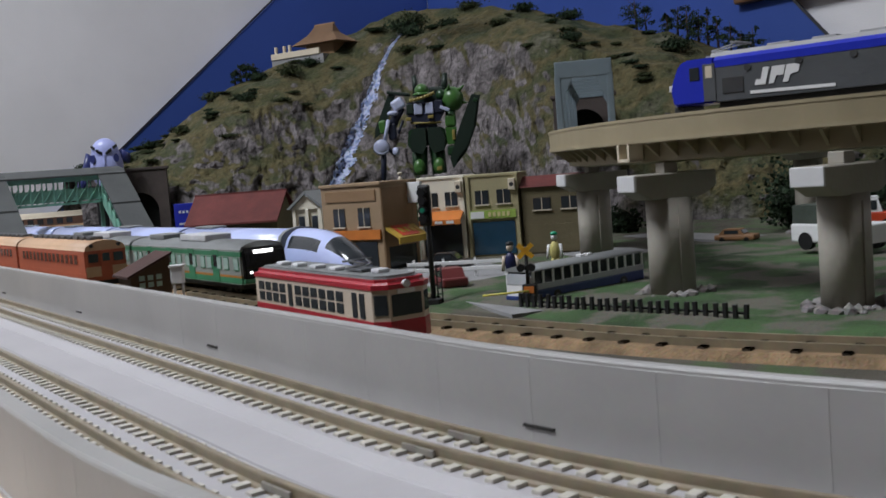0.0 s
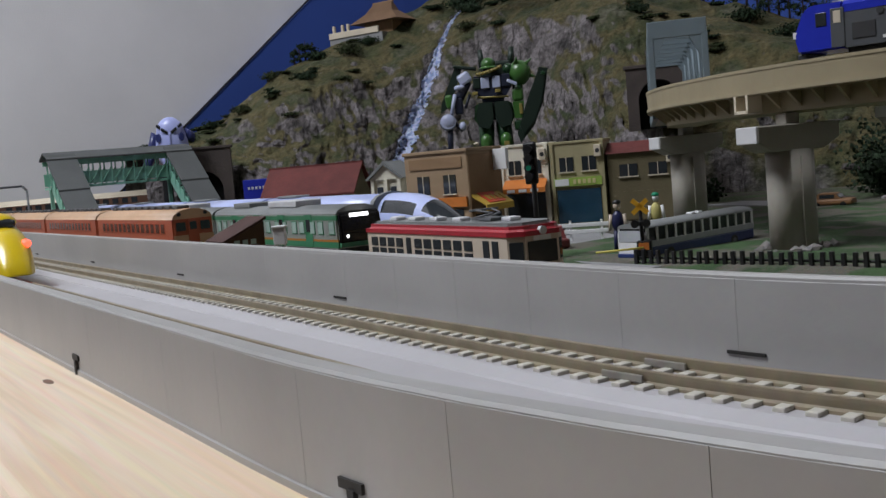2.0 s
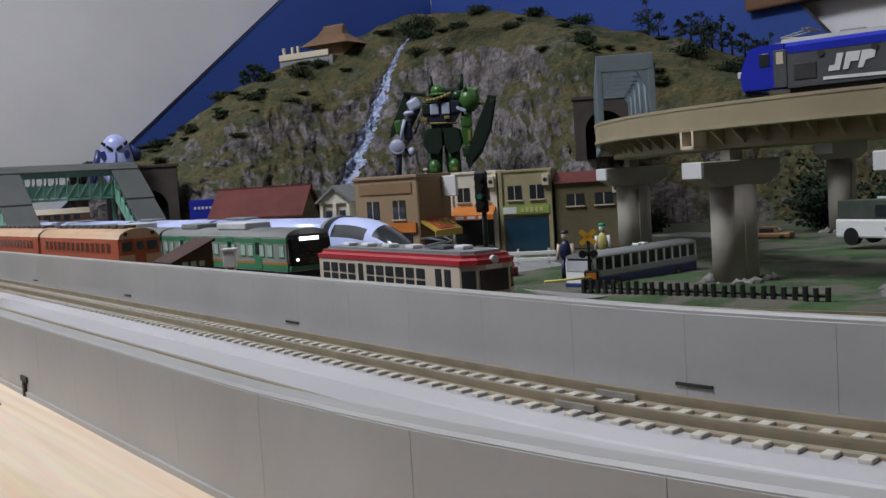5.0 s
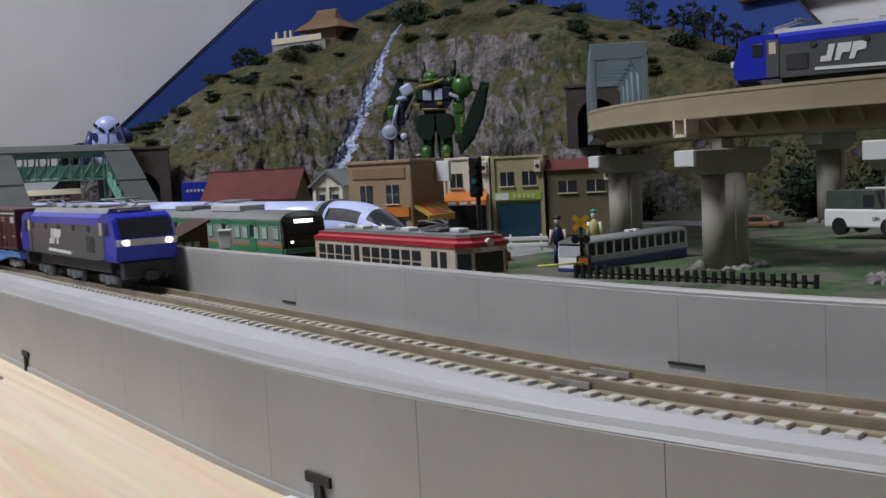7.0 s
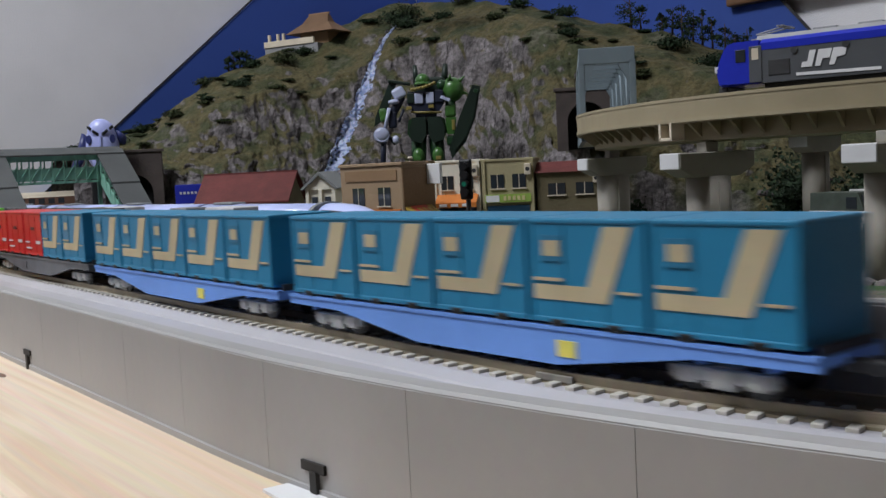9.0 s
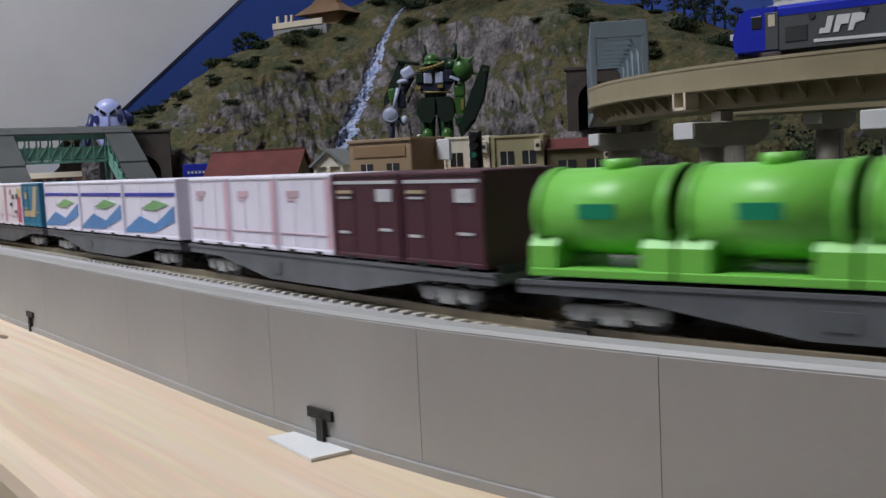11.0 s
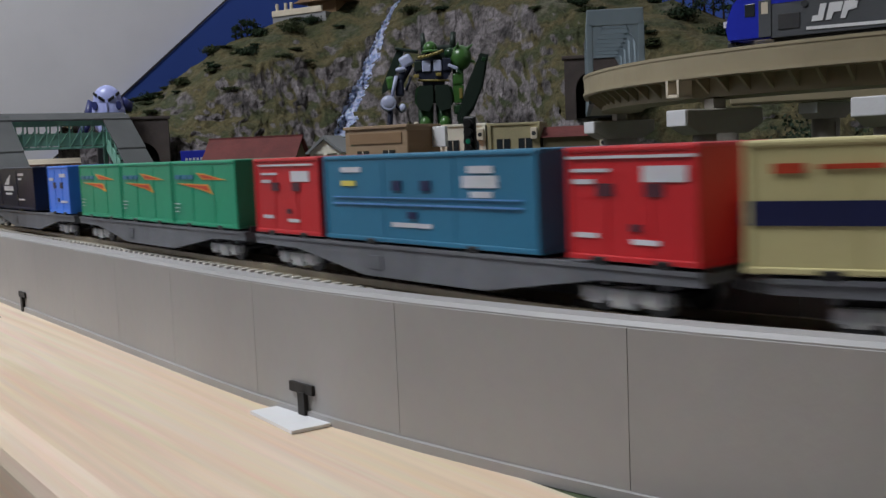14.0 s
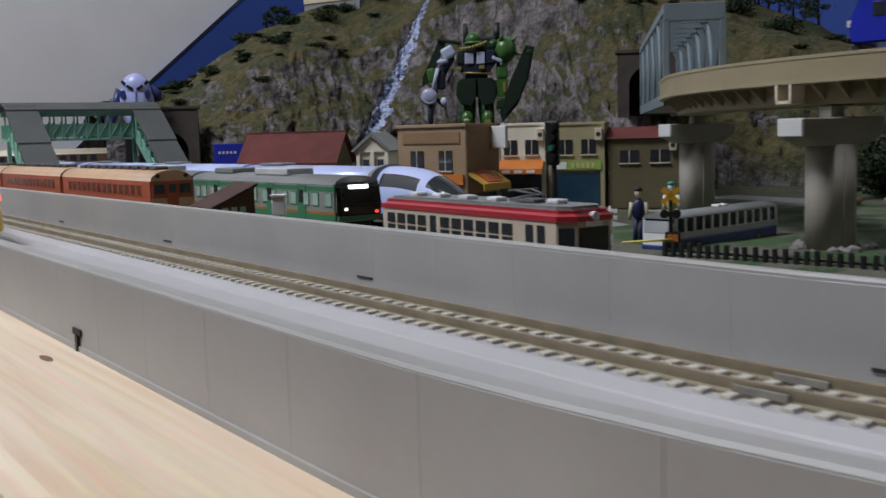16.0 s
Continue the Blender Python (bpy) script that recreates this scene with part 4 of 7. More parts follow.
def yellow_train():
    o = thing("inspection_train", "bright yellow streamlined train with lit red lamps", "train", place(-303, FAR_Y + NEAR_OFF, -0.4))
    my = mat("bright_yellow", (0.72, 0.52, 0.012), 0.3, vary=0.04, coat=0.3)
    bm = bmesh.new()
    n, rings = 16, []
    for i in range(n + 1):
        u = i / n
        x = -70 * (1 - u)
        h = 12.5 + 13.5 * (1 - max(0.0, (u - 0.30) / 0.70) ** 1.2) if u > 0.3 else 26.0
        if u > 0.55:
            h = 12.5 * (1 - ((u - 0.55) / 0.45) ** 3) + 3.5 + (h - 12.5) * 0.75
        w = 10.6 * (1 - 0.6 * max(0.0, (u - 0.45) / 0.55) ** 2.4)
        rings.append([bm.verts.new((x, w * math.cos(a), 3.0 + (h - 3.0) * max(0.0, math.sin(a)) ** 0.6)) for a in [math.pi * j / 16 for j in range(17)]])
    for p, q in zip(rings, rings[1:]):
        for j in range(16):
            bm.faces.new((p[j], p[j + 1], q[j + 1], q[j])).smooth = True
    bm.faces.new(rings[-1])
    bm.faces.new(rings[0][::-1])
    bmesh.ops.recalc_face_normals(bm, faces=bm.faces[:])
    b = part("nose_car", bm, my, o)
    bm = bmesh.new()
    ball(bm, -31, 0, 22.3, 8.5, 6.8, 4.4, 0, 2)
    part("cockpit", bm, my, b)
    bm = bmesh.new()
    ball(bm, -29.6, 0, 22.0, 8.0, 6.4, 3.6, 0, 2)
    part("windscreen", bm, M_GLASS, b)
    for y in (-6.2, 6.2):
        bm = bmesh.new()
        ball(bm, -14.5, y, 14.2, 3.6, 2.2, 1.8, 0, 2)
        part("tail_lamp", bm, mat("red_tail", (0.7, 0.05, 0.03), 0.3, emit=(1, 0.10, 0.05), power=2.5), b)
    bm = bmesh.new()
    prism(bm, roof_profile(10.6, 26, 4, 6), -190, -70, 0, "x", True)
    part("coach_body", bm, my, o)
    part("blue_stripe", one(box, -130, 0, 12.6, 120.2, 21.4, 2.0), M_ULTRA, o)
    for x in (-55, -85, -170):
        bogie(o, x, M_DARK)


yellow_train()


def tram():
    o = thing("tram", "red and cream tram car with many small windows", "tram", place(-131.6, 38.6, RZ, -3) @ Matrix.Diagonal((1.05, 1, 1, 1)))
    L, W = 38.0, 8.0
    bm = bmesh.new()
    # body outline with a chamfered front
    out = [(-L, -W), (L - 3, -W), (L, -W + 3.2), (L, W - 3.2), (L - 3, W), (-L, W)]
    prism(bm, out, 2.6, 15.4, 0, "z")
    b = part("body", bm, M_TRAMCREAM, o)
    bm = bmesh.new()
    prism(bm, [(x * 1.003, y * 1.01) for x, y in out], 2.6, 7.4, 0, "z")
    part("red_skirt", bm, M_TRAMRED, b)
    bm = bmesh.new()
    prism(bm, [(x * 1.01, y * 1.03) for x, y in out], 15.2, 17.6, 0, "z")
    bmesh.ops.bevel(bm, geom=[e for e in bm.edges if min(v.co.z for v in e.verts) > 17], offset=1.2, segments=3, affect="EDGES")
    part("roof_edge", bm, M_TRAMRED, o, "glossy red roof edge")
    bm = bmesh.new()
    prism(bm, [(x * 0.95, y * 0.82) for x, y in out], 17.4, 18.4, 0, "z")
    bmesh.ops.bevel(bm, geom=[e for e in bm.edges if min(v.co.z for v in e.verts) > 18], offset=0.6, segments=2, affect="EDGES")
    r = part("roof", bm, M_GREYROOF, o)
    for x in (-28, -17, -5, 7, 26):
        part("roof_vent", one(box, x, -2.6 if x != 26 else 0, 18.9, 4.2, 3.4, 1.2, bevel=0.4), M_PALE, r)
    bm = bmesh.new()
    box(bm, 17, 0, 19.0, 9, 6, 0.6)
    for y in (-2.5, 2.5):
        rod(bm, (13, y, 19.2), (20, y * 0.4, 20.4), 0.3, seg=6)
        rod(bm, (20, y * 0.4, 20.4), (14, y, 21.2), 0.25, seg=6)
    rod(bm, (14, -4.4, 21.2), (14, 4.4, 21.2), 0.3, seg=6)
    part("current_collector", bm, M_STEEL, r)
    for s in (-1, 1):
        for i, x in enumerate([-33.5, -28.4, -23.3, -18.2, -7.6, -2.5, 2.6, 7.7, 12.8, 17.9]):
            for z in (9.6, 12.7):
                part("window", one(box, x, s * (W + 0.03), z, 3.9, 0.3, 2.6, bevel=0.05), M_GLASS, b)
        for x in (-12.9, 26.0, 30.0):
            part("door_window", one(box, x, s * (W + 0.03), 11.0, 2.6, 0.3, 6.4, bevel=0.05), M_GLASS, b)
        part("window", one(box, L - 1.5, s * (W - 1.6), 11.4, 3.4, 0.3, 5.0, rz=s * -47), M_GLASS, b)
    part("windscreen", one(box, L + 0.04, 0, 11.2, 0.3, 8.4, 5.4, bevel=0.05), M_GLASS, b)
    part("headlight", one(rod, (L - 0.3, 0, 16.3), (L + 0.9, 0, 16.3), 1.0, seg=14), M_PALE, b)
    part("destination_sign", one(box, L + 0.05, 0, 14.6, 0.3, 5, 1.2), M_WHITE, b)
    for x in (-22, 22):
        bogie(o, x, M_DARK)


tram()


def bus():
    o = thing("bus", "silver and dark blue city bus waiting at the crossing", "bus", place(-147.5, 143, GZ + 0.3, -83) @ Matrix.Diagonal((0.93, 0.88, 0.87, 1)))
    # x forward
    L, W, H = 32.0, 6.6, 14.6
    mb = mat("bus_blue", (0.02, 0.04, 0.16), 0.35, vary=0.06)
    ms = mat("bus_silver", (0.42, 0.43, 0.45), 0.35, metal=0.3, vary=0.06)
    bm = bmesh.new()
    box(bm, 0, 0, 3.6, 2 * L, 2 * W, 4.4, bevel=0.7)
    b = part("lower_body", bm, mb, o)
    bm = bmesh.new()
    box(bm, 0, 0, 6.7, 2 * L + 0.1, 2 * W + 0.1, 2.4, bevel=0.3)
    part("waist_panel", bm, ms, b)
    for i in range(13):
        for s in (-1, 1):
            part("window_post", one(box, -L + 1.2 + i * 5.15, s * (W - 0.2), 10.2, 1.1, 0.7, 5.0), M_WHITE, b)
    part("glazing", one(box, 0, 0, 10.2, 2 * L - 1, 2 * W - 0.6, 5.2), M_GLASS, b)
    bm = bmesh.new()
    prism(bm, roof_profile(W, H, 12.6, 1.7), -L, L, 0, "x", True)
    r = part("roof", bm, M_GREYROOF, o)
    part("front_panel", one(box, L + 0.1, 0, 6.4, 0.6, 2 * W - 0.4, 9.6, bevel=0.2), M_WHITE, b)
    part("windscreen", one(box, L + 0.35, 0, 9.8, 0.4, 2 * W - 1.6, 4.2, bevel=0.1), mat("bright_glass", (0.45, 0.47, 0.5), 0.1), b)
    part("bumper", one(box, L + 0.4, 0, 2.6, 1.0, 2 * W - 0.2, 1.6, bevel=0.3), mb, b)
    for x in (-6, -2):
        part("roof_vent", one(box, x, 0, H + 0.3, 2.4, 3.0, 1.0, bevel=0.3), M_WHITE, r)
    for x in (-19, 19):
        for s in (-1, 1):
            bm = bmesh.new()
            rod(bm, (x, s * (W - 1.6), 2.2), (x, s * (W + 0.1), 2.2), 2.2, seg=16)
            w = part("wheel", bm, M_BLACK, o)
            part("hub", one(rod, (x, s * (W - 1), 2.2), (x, s * (W + 0.25), 2.2), 1.0, seg=12), M_STEEL, w)


bus()


def car(name, label, at, L, W, H, paint, roof=None, jeep=False):
    o = thing(name, label, "car", at)
    bm = bmesh.new()
    box(bm, 0, 0, H * 0.38, L, W, H * 0.42, bevel=0.8)
    b = part("body", bm, paint, o)
    bm = bmesh.new()
    if jeep:
        prism(bm, [(-L * 0.48, H * 0.55), (-L * 0.47, H), (L * 0.14, H), (L * 0.22, H * 0.55)], -W * 0.46, W * 0.46, 0, "y")
    else:
        prism(bm, [(-L * 0.40, H * 0.55), (-L * 0.26, H), (L * 0.10, H), (L * 0.26, H * 0.55)], -W * 0.44, W * 0.44, 0, "y")
    part("cabin", bm, roof or paint, b)
    for s in (-1, 1):
        part("side_window", one(box, L * 0.06 if jeep else -L * 0.07, s * W * (0.465 if jeep else 0.445), H * 0.77, L * (0.13 if jeep else 0.34), 0.25, H * 0.26), M_GLASS, b)
        for x in (-0.3, 0.3):
            bm = bmesh.new()
            rod(bm, (x * L, s * W * 0.34, H * 0.2), (x * L, s * W * 0.51, H * 0.2), H * 0.2, seg=16)
            part("wheel", bm, M_BLACK, o)
    part("windscreen", one(box, L * (0.19 if jeep else 0.19), 0, H * 0.78, 0.4, W * 0.78, H * 0.34, ry=-20 if jeep else -40), M_GLASS, b)
    return o, b


def text_mark(words, size, at, parent, material):
    c = bpy.data.curves.new("lettering", "FONT")
    c.body, c.size, c.extrude, c.align_x = words, size * K, 0.05 * K, "CENTER"
    tmp = bpy.data.objects.new("lettering", c)
    scene.collection.objects.link(tmp)
    dg = bpy.context.evaluated_depsgraph_get()
    me = bpy.data.meshes.new_from_object(tmp.evaluated_get(dg))
    bpy.data.objects.remove(tmp)
    ob = new("lettering", me)
    me.materials.clear()
    me.materials.append(material)
    ob.parent, ob.matrix_basis = parent, at


M_CANVAS = mat("dark_canvas", (0.055, 0.07, 0.055), 0.8, vary=0.2, scale=200)
jeep, jb = car("jeep", "white off-road car with a dark canvas top on the grass", place(-124, 262, GZ + 3.2, -6), 38, 15, 18, M_WHITE, M_CANVAS, True)
text_mark("UN", 2.2, place(6, -7.75, 6.2, 0, 0, 90), jb, M_BLACK)
car("car", "small dull orange car parked on the lane", place(-206, 299, GZ + 1.0, 20), 20, 9, 6.5, mat("dull_orange", (0.28, 0.14, 0.06), 0.5))
car("car", "small black car parked outside the shops", place(-262, 168, GZ + 1.0, 40), 22, 10, 8, M_BLACK)
car("car", "small dark red car on the road", place(-206, 128, GZ + 1.0, 160), 24, 10, 8, mat("dark_red", (0.16, 0.03, 0.03), 0.4))
car("truck", "small red truck behind the viaduct pier", place(-160, 338, GZ + 2.0, 30), 26, 12, 17, mat("truck_red", (0.55, 0.06, 0.02), 0.4), M_WHITE, True)


# ---- footbridge over the station tracks ----
M_MINT = mat("mint_green", (0.22, 0.47, 0.36), 0.55, vary=0.1, scale=80)
M_SLATE = mat("slate_roof", (0.085, 0.09, 0.09), 0.7, vary=0.12, scale=50)


def footbridge():
    o = thing("footbridge", "mint green covered station footbridge with dark roofs", "bridge", place(-672, -6, GZ) @ Matrix.Diagonal((1.2, 1, 1.12, 1)))
    y0, y1 = 51, 155
    part("deck", one(box, 0, (y0 + y1) / 2, 38.5, 17, y1 - y0, 1.6), M_MINT, o)
    for x in (-8, 8):
        truss = part("side_panel", one(box, x, (y0 + y1) / 2, 44, 0.5, y1 - y0, 8.0), M_MINT, o)
        for k in range(13):
            y = y0 + 3 + k * (y1 - y0 - 6) / 12
            part("post", one(box, x + 0.5 * (1 if x > 0 else -1), y, 47.5, 0.9, 0.9, 18), M_MINT, truss)
        for k in range(12):
            y = y0 + 3 + k * (y1 - y0 - 6) / 12
            bm = bmesh.new()
            rod(bm, (x + 0.6, y, 39.5), (x + 0.6, y + (y1 - y0 - 6) / 12, 50), 0.4, seg=6)
            part("brace", bm, M_MINT, truss)
        part("top_rail", one(box, x, (y0 + y1) / 2, 54.5, 1.2, y1 - y0, 3.0), M_MINT, o)
    bm = bmesh.new()
    prism(bm, [(-11, 57), (0, 61.5), (11, 57), (11, 56), (0, 60.4), (-11, 56)], y0 - 1.5, y1 + 1, 0, "y")
    part("roof", bm, M_SLATE, o)
    for yc in (60, 146):
        # covered flight going down towards the platform
        bm = bmesh.new()
        for i in range(16):
            box(bm, 9 + i * 3.0, yc, 37 - i * 2.4, 3.2, 15, 1.2)
        part("stairs", bm, M_MINT, o)
        for s in (-1, 1):
            bm = bmesh.new()
            prism(bm, [(8, 46), (58, 6), (58, 0), (53, 0), (8, 36)], yc + s * 8 - 0.4, yc + s * 8 + 0.4, 0, "y")
            side = part("stair_side", bm, M_MINT, o)
            for k in range(7):
                part("post", one(box, 11 + k * 7, yc + s * 8.5, 46 - k * 5.6, 0.9, 0.9, 15), M_MINT, side)
        bm = bmesh.new()
        prism(bm, [(6, 60), (34, 37), (34, 35.6), (6, 58.6)], yc - 10.5, yc + 10.5, 0, "y")
        prism(bm, [(34, 35.8), (62, 13), (62, 11.6), (34, 34.4)], yc - 10.5, yc + 10.5, 0, "y")
        part("stair_roof", bm, M_SLATE, o)
        for s in (-1, 1):
            part("leg", one(box, 56, yc + s * 8, 6, 2, 2, 14), M_MINT, o)
            part("leg", one(box, 4, yc + s * 8, 19, 2.4, 2.4, 38), M_MINT, o)


footbridge()


# ---- buildings ----
def windows_on(parent, face, y, spec, m=None):
    for x, z, w, h in spec:
        part("window", one(box, x, y, z, w, 0.5, h), m or M_GLASS, parent)
        part("window_sill", one(box, x, y - 0.3, z - h / 2 - 0.3, w + 1, 1.0, 0.6), M_CREAM, parent)
        part("window_bar", one(box, x, y - 0.3, z, 0.35, 0.3, h), M_CREAM, parent)


M_BROWN = mat("brown_render", (0.27, 0.165, 0.085), 0.75, vary=0.07, scale=60, bump=0.3)
M_PORCH = mat("porch_paint", (0.82, 0.77, 0.64), 0.6, vary=0.06)
M_TANWALL = mat("tan_render", (0.34, 0.235, 0.14), 0.75, vary=0.07, scale=60, bump=0.3)
M_OLIVE = mat("olive_render", (0.38, 0.335, 0.19), 0.75, vary=0.07, scale=60, bump=0.3)
M_OLIVED = mat("dark_olive_render", (0.14, 0.115, 0.06), 0.75, vary=0.1, scale=60, bump=0.3)
M_REDROOF = mat("oxide_red_roof", (0.13, 0.028, 0.024), 0.85, vary=0.2, scale=90, bump=0.3)
M_AWN = mat("orange_awning", (0.62, 0.19, 0.03), 0.6)
M_AWNY = mat("yellow_awning", (0.52, 0.34, 0.05), 0.6)
M_LIMEBOARD = mat("lime_board", (0.36, 0.52, 0.10), 0.5)


def corner_shop():
    """Brown two-storey shop; local x runs along its street front to the right, -y is the front."""
    o = thing("shop_building", "brown two-storey corner shop with an orange and yellow awning", "building", place(-318.2, 161.2, GZ, 19))
    w, d, h = 38, 27, 42.5
    b = part("wall", one(box, 0, 0, h / 2, w, d, h), M_TANWALL, o)
    part("side_wall", one(box, w / 2 + 0.15, 0, h / 2 - 1, 0.7, d - 0.6, h - 2), M_BROWN, b)
    part("cornice", one(box, 0, 0, h + 0.2, w + 1.6, d + 1.6, 1.6, bevel=0.3), M_TANWALL, b)
    part("parapet_panel", one(box, 0, -d / 2 - 0.1, h - 5.2, w - 6, 0.8, 5), M_BROWN, b)
    windows_on(b, 0, -d / 2 - 0.1, [(-8, 27, 7.4, 9), (8, 27, 7.4, 9)])
    part("shop_front", one(box, 0, -d / 2 - 0.1, 8.5, w - 8, 0.6, 13), M_GLASS, b)
    part("sign_board", one(box, 3, -d / 2 - 0.7, 18.5, w - 8, 1.0, 4.6), M_AWN, b)
    # side awning on the street corner
    bm = bmesh.new()
    prism(bm, [(w / 2, 22), (w / 2 + 9, 16.5), (w / 2 + 9, 13.5), (w / 2 + 8.4, 13.5), (w / 2 + 8.4, 16), (w / 2, 20.6)], -d / 2 + 1, d / 2 - 4, 0, "y")
    a = part("awning", bm, M_AWNY, o, "yellow awning with an orange panel")
    bm = bmesh.new()
    prism(bm, [(w / 2 + 0.6, 22.0), (w / 2 + 8.2, 17.4), (w / 2 + 8.0, 17.0), (w / 2 + 0.6, 21.6)], -d / 2 + 5, d / 2 - 9, 0, "y")
    part("awning_panel", bm, M_REDM, a)
    for k in range(4):
        bm = bmesh.new()
        prism(bm, [(w / 2 + 3, 20.8), (w / 2 + 6.4, 18.75), (w / 2 + 6.3, 18.4), (w / 2 + 3, 20.3)], -d / 2 + 7 + k * 4, -d / 2 + 9.4 + k * 4, 0, "y")
        part("lettering_bar", bm, M_AWNY, a)
    part("shop_front", one(box, w / 2 + 0.3, 0, 6.5, 0.6, d - 6, 11), M_GLASS, b)
    sb = part("hanging_sign", one(box, w / 2 + 4.6, d / 2 - 6, 37, 8, 2.4, 10, bevel=0.3), M_WHITE, o)
    part("sign_bracket", one(box, w / 2 + 0.8, d / 2 - 6, 38, 1.4, 1, 1), M_DARK, sb)


corner_shop()


def row_shop(label, x, y, rz, w, d, h, paint, board, glass_low, roof=None, awning=None):
    o = thing("shop_building", label, "building", place(x, y, GZ, rz), "row of shops")
    b = part("wall", one(box, 0, 0, h / 2, w, d, h), paint, o)
    if roof:
        bm = bmesh.new()
        prism(bm, [(-d / 2 - 1.5, h - 0.5), (0, h + 5), (d / 2 + 1.5, h - 0.5)], -w / 2 - 1, w / 2 + 1, 0, "x")
        part("roof", bm, roof, o)
    else:
        part("cornice", one(box, 0, 0, h + 0.1, w + 0.9, d + 1.0, 1.4, bevel=0.25), paint, b)
        part("pilaster", one(box, -w / 2 + 0.9, -d / 2 - 0.3, h / 2, 1.8, 1.2, h), paint, b)
        part("pilaster", one(box, w / 2 - 0.9, -d / 2 - 0.3, h / 2, 1.8, 1.2, h), paint, b)
    windows_on(b, 0, -d / 2 - 0.1, [(-w * 0.2, h * 0.74, w * 0.26, h * 0.17), (w * 0.22, h * 0.74, w * 0.26, h * 0.17)])
    part("shop_front", one(box, 0, -d / 2 - 0.15, h * 0.24, w - 5, 0.6, h * 0.40), glass_low, b)
    if board:
        s = part("sign_board", one(box, 0, -d / 2 - 0.8, h * 0.53, w - 3, 1.0, h * 0.10), board, b)
        part("sign_panel", one(box, -w * 0.30, -d / 2 - 1.35, h * 0.53, w * 0.26, 0.3, h * 0.08), M_WHITE, s)
        for k in range(5):
            part("lettering_bar", one(box, -w * 0.06 + k * w * 0.09, -d / 2 - 1.4, h * 0.53, w * 0.055, 0.3, h * 0.055), M_BUFF, s)
    if awning:
        bm = bmesh.new()
        prism(bm, [(-d / 2, h * 0.60), (-d / 2 - 8, h * 0.50), (-d / 2 - 8, h * 0.44), (-d / 2 - 7.4, h * 0.44), (-d / 2 - 7.4, h * 0.48), (-d / 2, h * 0.57)], -w / 2 + 2, w / 2 - 1, 0, "x")
        aw = part("awning", bm, awning, o)
        for k in range(3):
            part("lettering_bar", one(box, -6 + k * 6, -d / 2 - 8.1, h * 0.47, 4, 0.3, h * 0.035), M_WHITE, aw)
    ac = part("air_conditioner", one(box, w * 0.40, -d / 2 - 1.4, h * 0.88, 3.4, 2.6, h * 0.14, bevel=0.3), M_CREAM, b)
    part("fan_grille", one(rod, (w * 0.40, -d / 2 - 2.8, h * 0.88), (w * 0.40, -d / 2 - 2.6, h * 0.88), 1.1, seg=12), M_DARK, ac)
    return o


M_BLUEGLASS = mat("blue_shop_glass", (0.02, 0.06, 0.10), 0.1)
row_shop("cream two-storey shop with an orange awning", -322.7, 211.6, 40, 25, 24, 42.5, M_PORCH, None, M_GLASS, awning=M_AWN)
row_shop("olive two-storey shop with a lime sign board", -302, 229, 40, 27, 24, 42, M_OLIVE, M_LIMEBOARD, M_BLUEGLASS)
row_shop("dark olive house with a red roof", -278.5, 250.5, 40, 34, 24, 35, M_OLIVED, None, M_OLIVED, roof=M_REDROOF)


def long_house():
    o = thing("house", "long low house with an oxide red roof", "house", place(-452, 152, GZ, 40))
    L, W = 60, 30
    b = part("wall", one(box, 0, 0, 13, L - 4, W - 4, 26), M_OLIVED, o)
    bm = bmesh.new()
    prism(bm, [(-W / 2 - 2, 25.5), (0, 42.5), (W / 2 + 2, 25.5), (W / 2 + 2, 24.4), (0, 41), (-W / 2 - 2, 24.4)], -L / 2, L / 2, 0, "x")
    r = part("roof", bm, M_REDROOF, o)
    part("ridge", one(box, 0, 0, 42.4, L + 0.4, 1.4, 1.0), M_REDROOF, r)
    windows_on(b, 0, -W / 2 + 1.9, [(-14, 16, 6, 8), (0, 16, 6, 8), (14, 16, 6, 8)])
    for x in (L / 2 - 2.4, -L / 2 + 2):
        bm = bmesh.new()
        prism(bm, [(-W / 2 + 2, 25), (0, 41), (W / 2 - 2, 25)], x, x + 0.4, 0, "x")
        part("gable", bm, M_OLIVED, o)


long_house()


def porch_house():
    o = thing("house", "small white gabled building with pillared front", "house", place(-390, 167, GZ, 36))
    b = part("wall", one(box, 0, 4, 16, 18, 20, 32), M_PORCH, o)
    bm = bmesh.new()
    prism(bm, [(-11.5, 31.5), (0, 41), (11.5, 31.5), (10, 31.0), (0, 39), (-10, 31.0)], -9, 16, 0, "y")
    part("roof", bm, M_GREYROOF, o)
    bm = bmesh.new()
    prism(bm, [(-9.8, 31), (0, 39), (9.8, 31)], -7.4, -6.6, 0, "y")
    part("gable", bm, M_PORCH, o)
    for x in (-8, 0, 8):
        part("pillar", one(box, x, -6.6, 15.5, 2.0, 2.0, 31, bevel=0.2), M_PORCH, o)
    part("window", one(box, -4, -6.2, 22, 3.4, 0.4, 10), M_GLASS, b)
    part("window", one(box, 4, -6.2, 22, 3.4, 0.4, 10), M_GLASS, b)


porch_house()


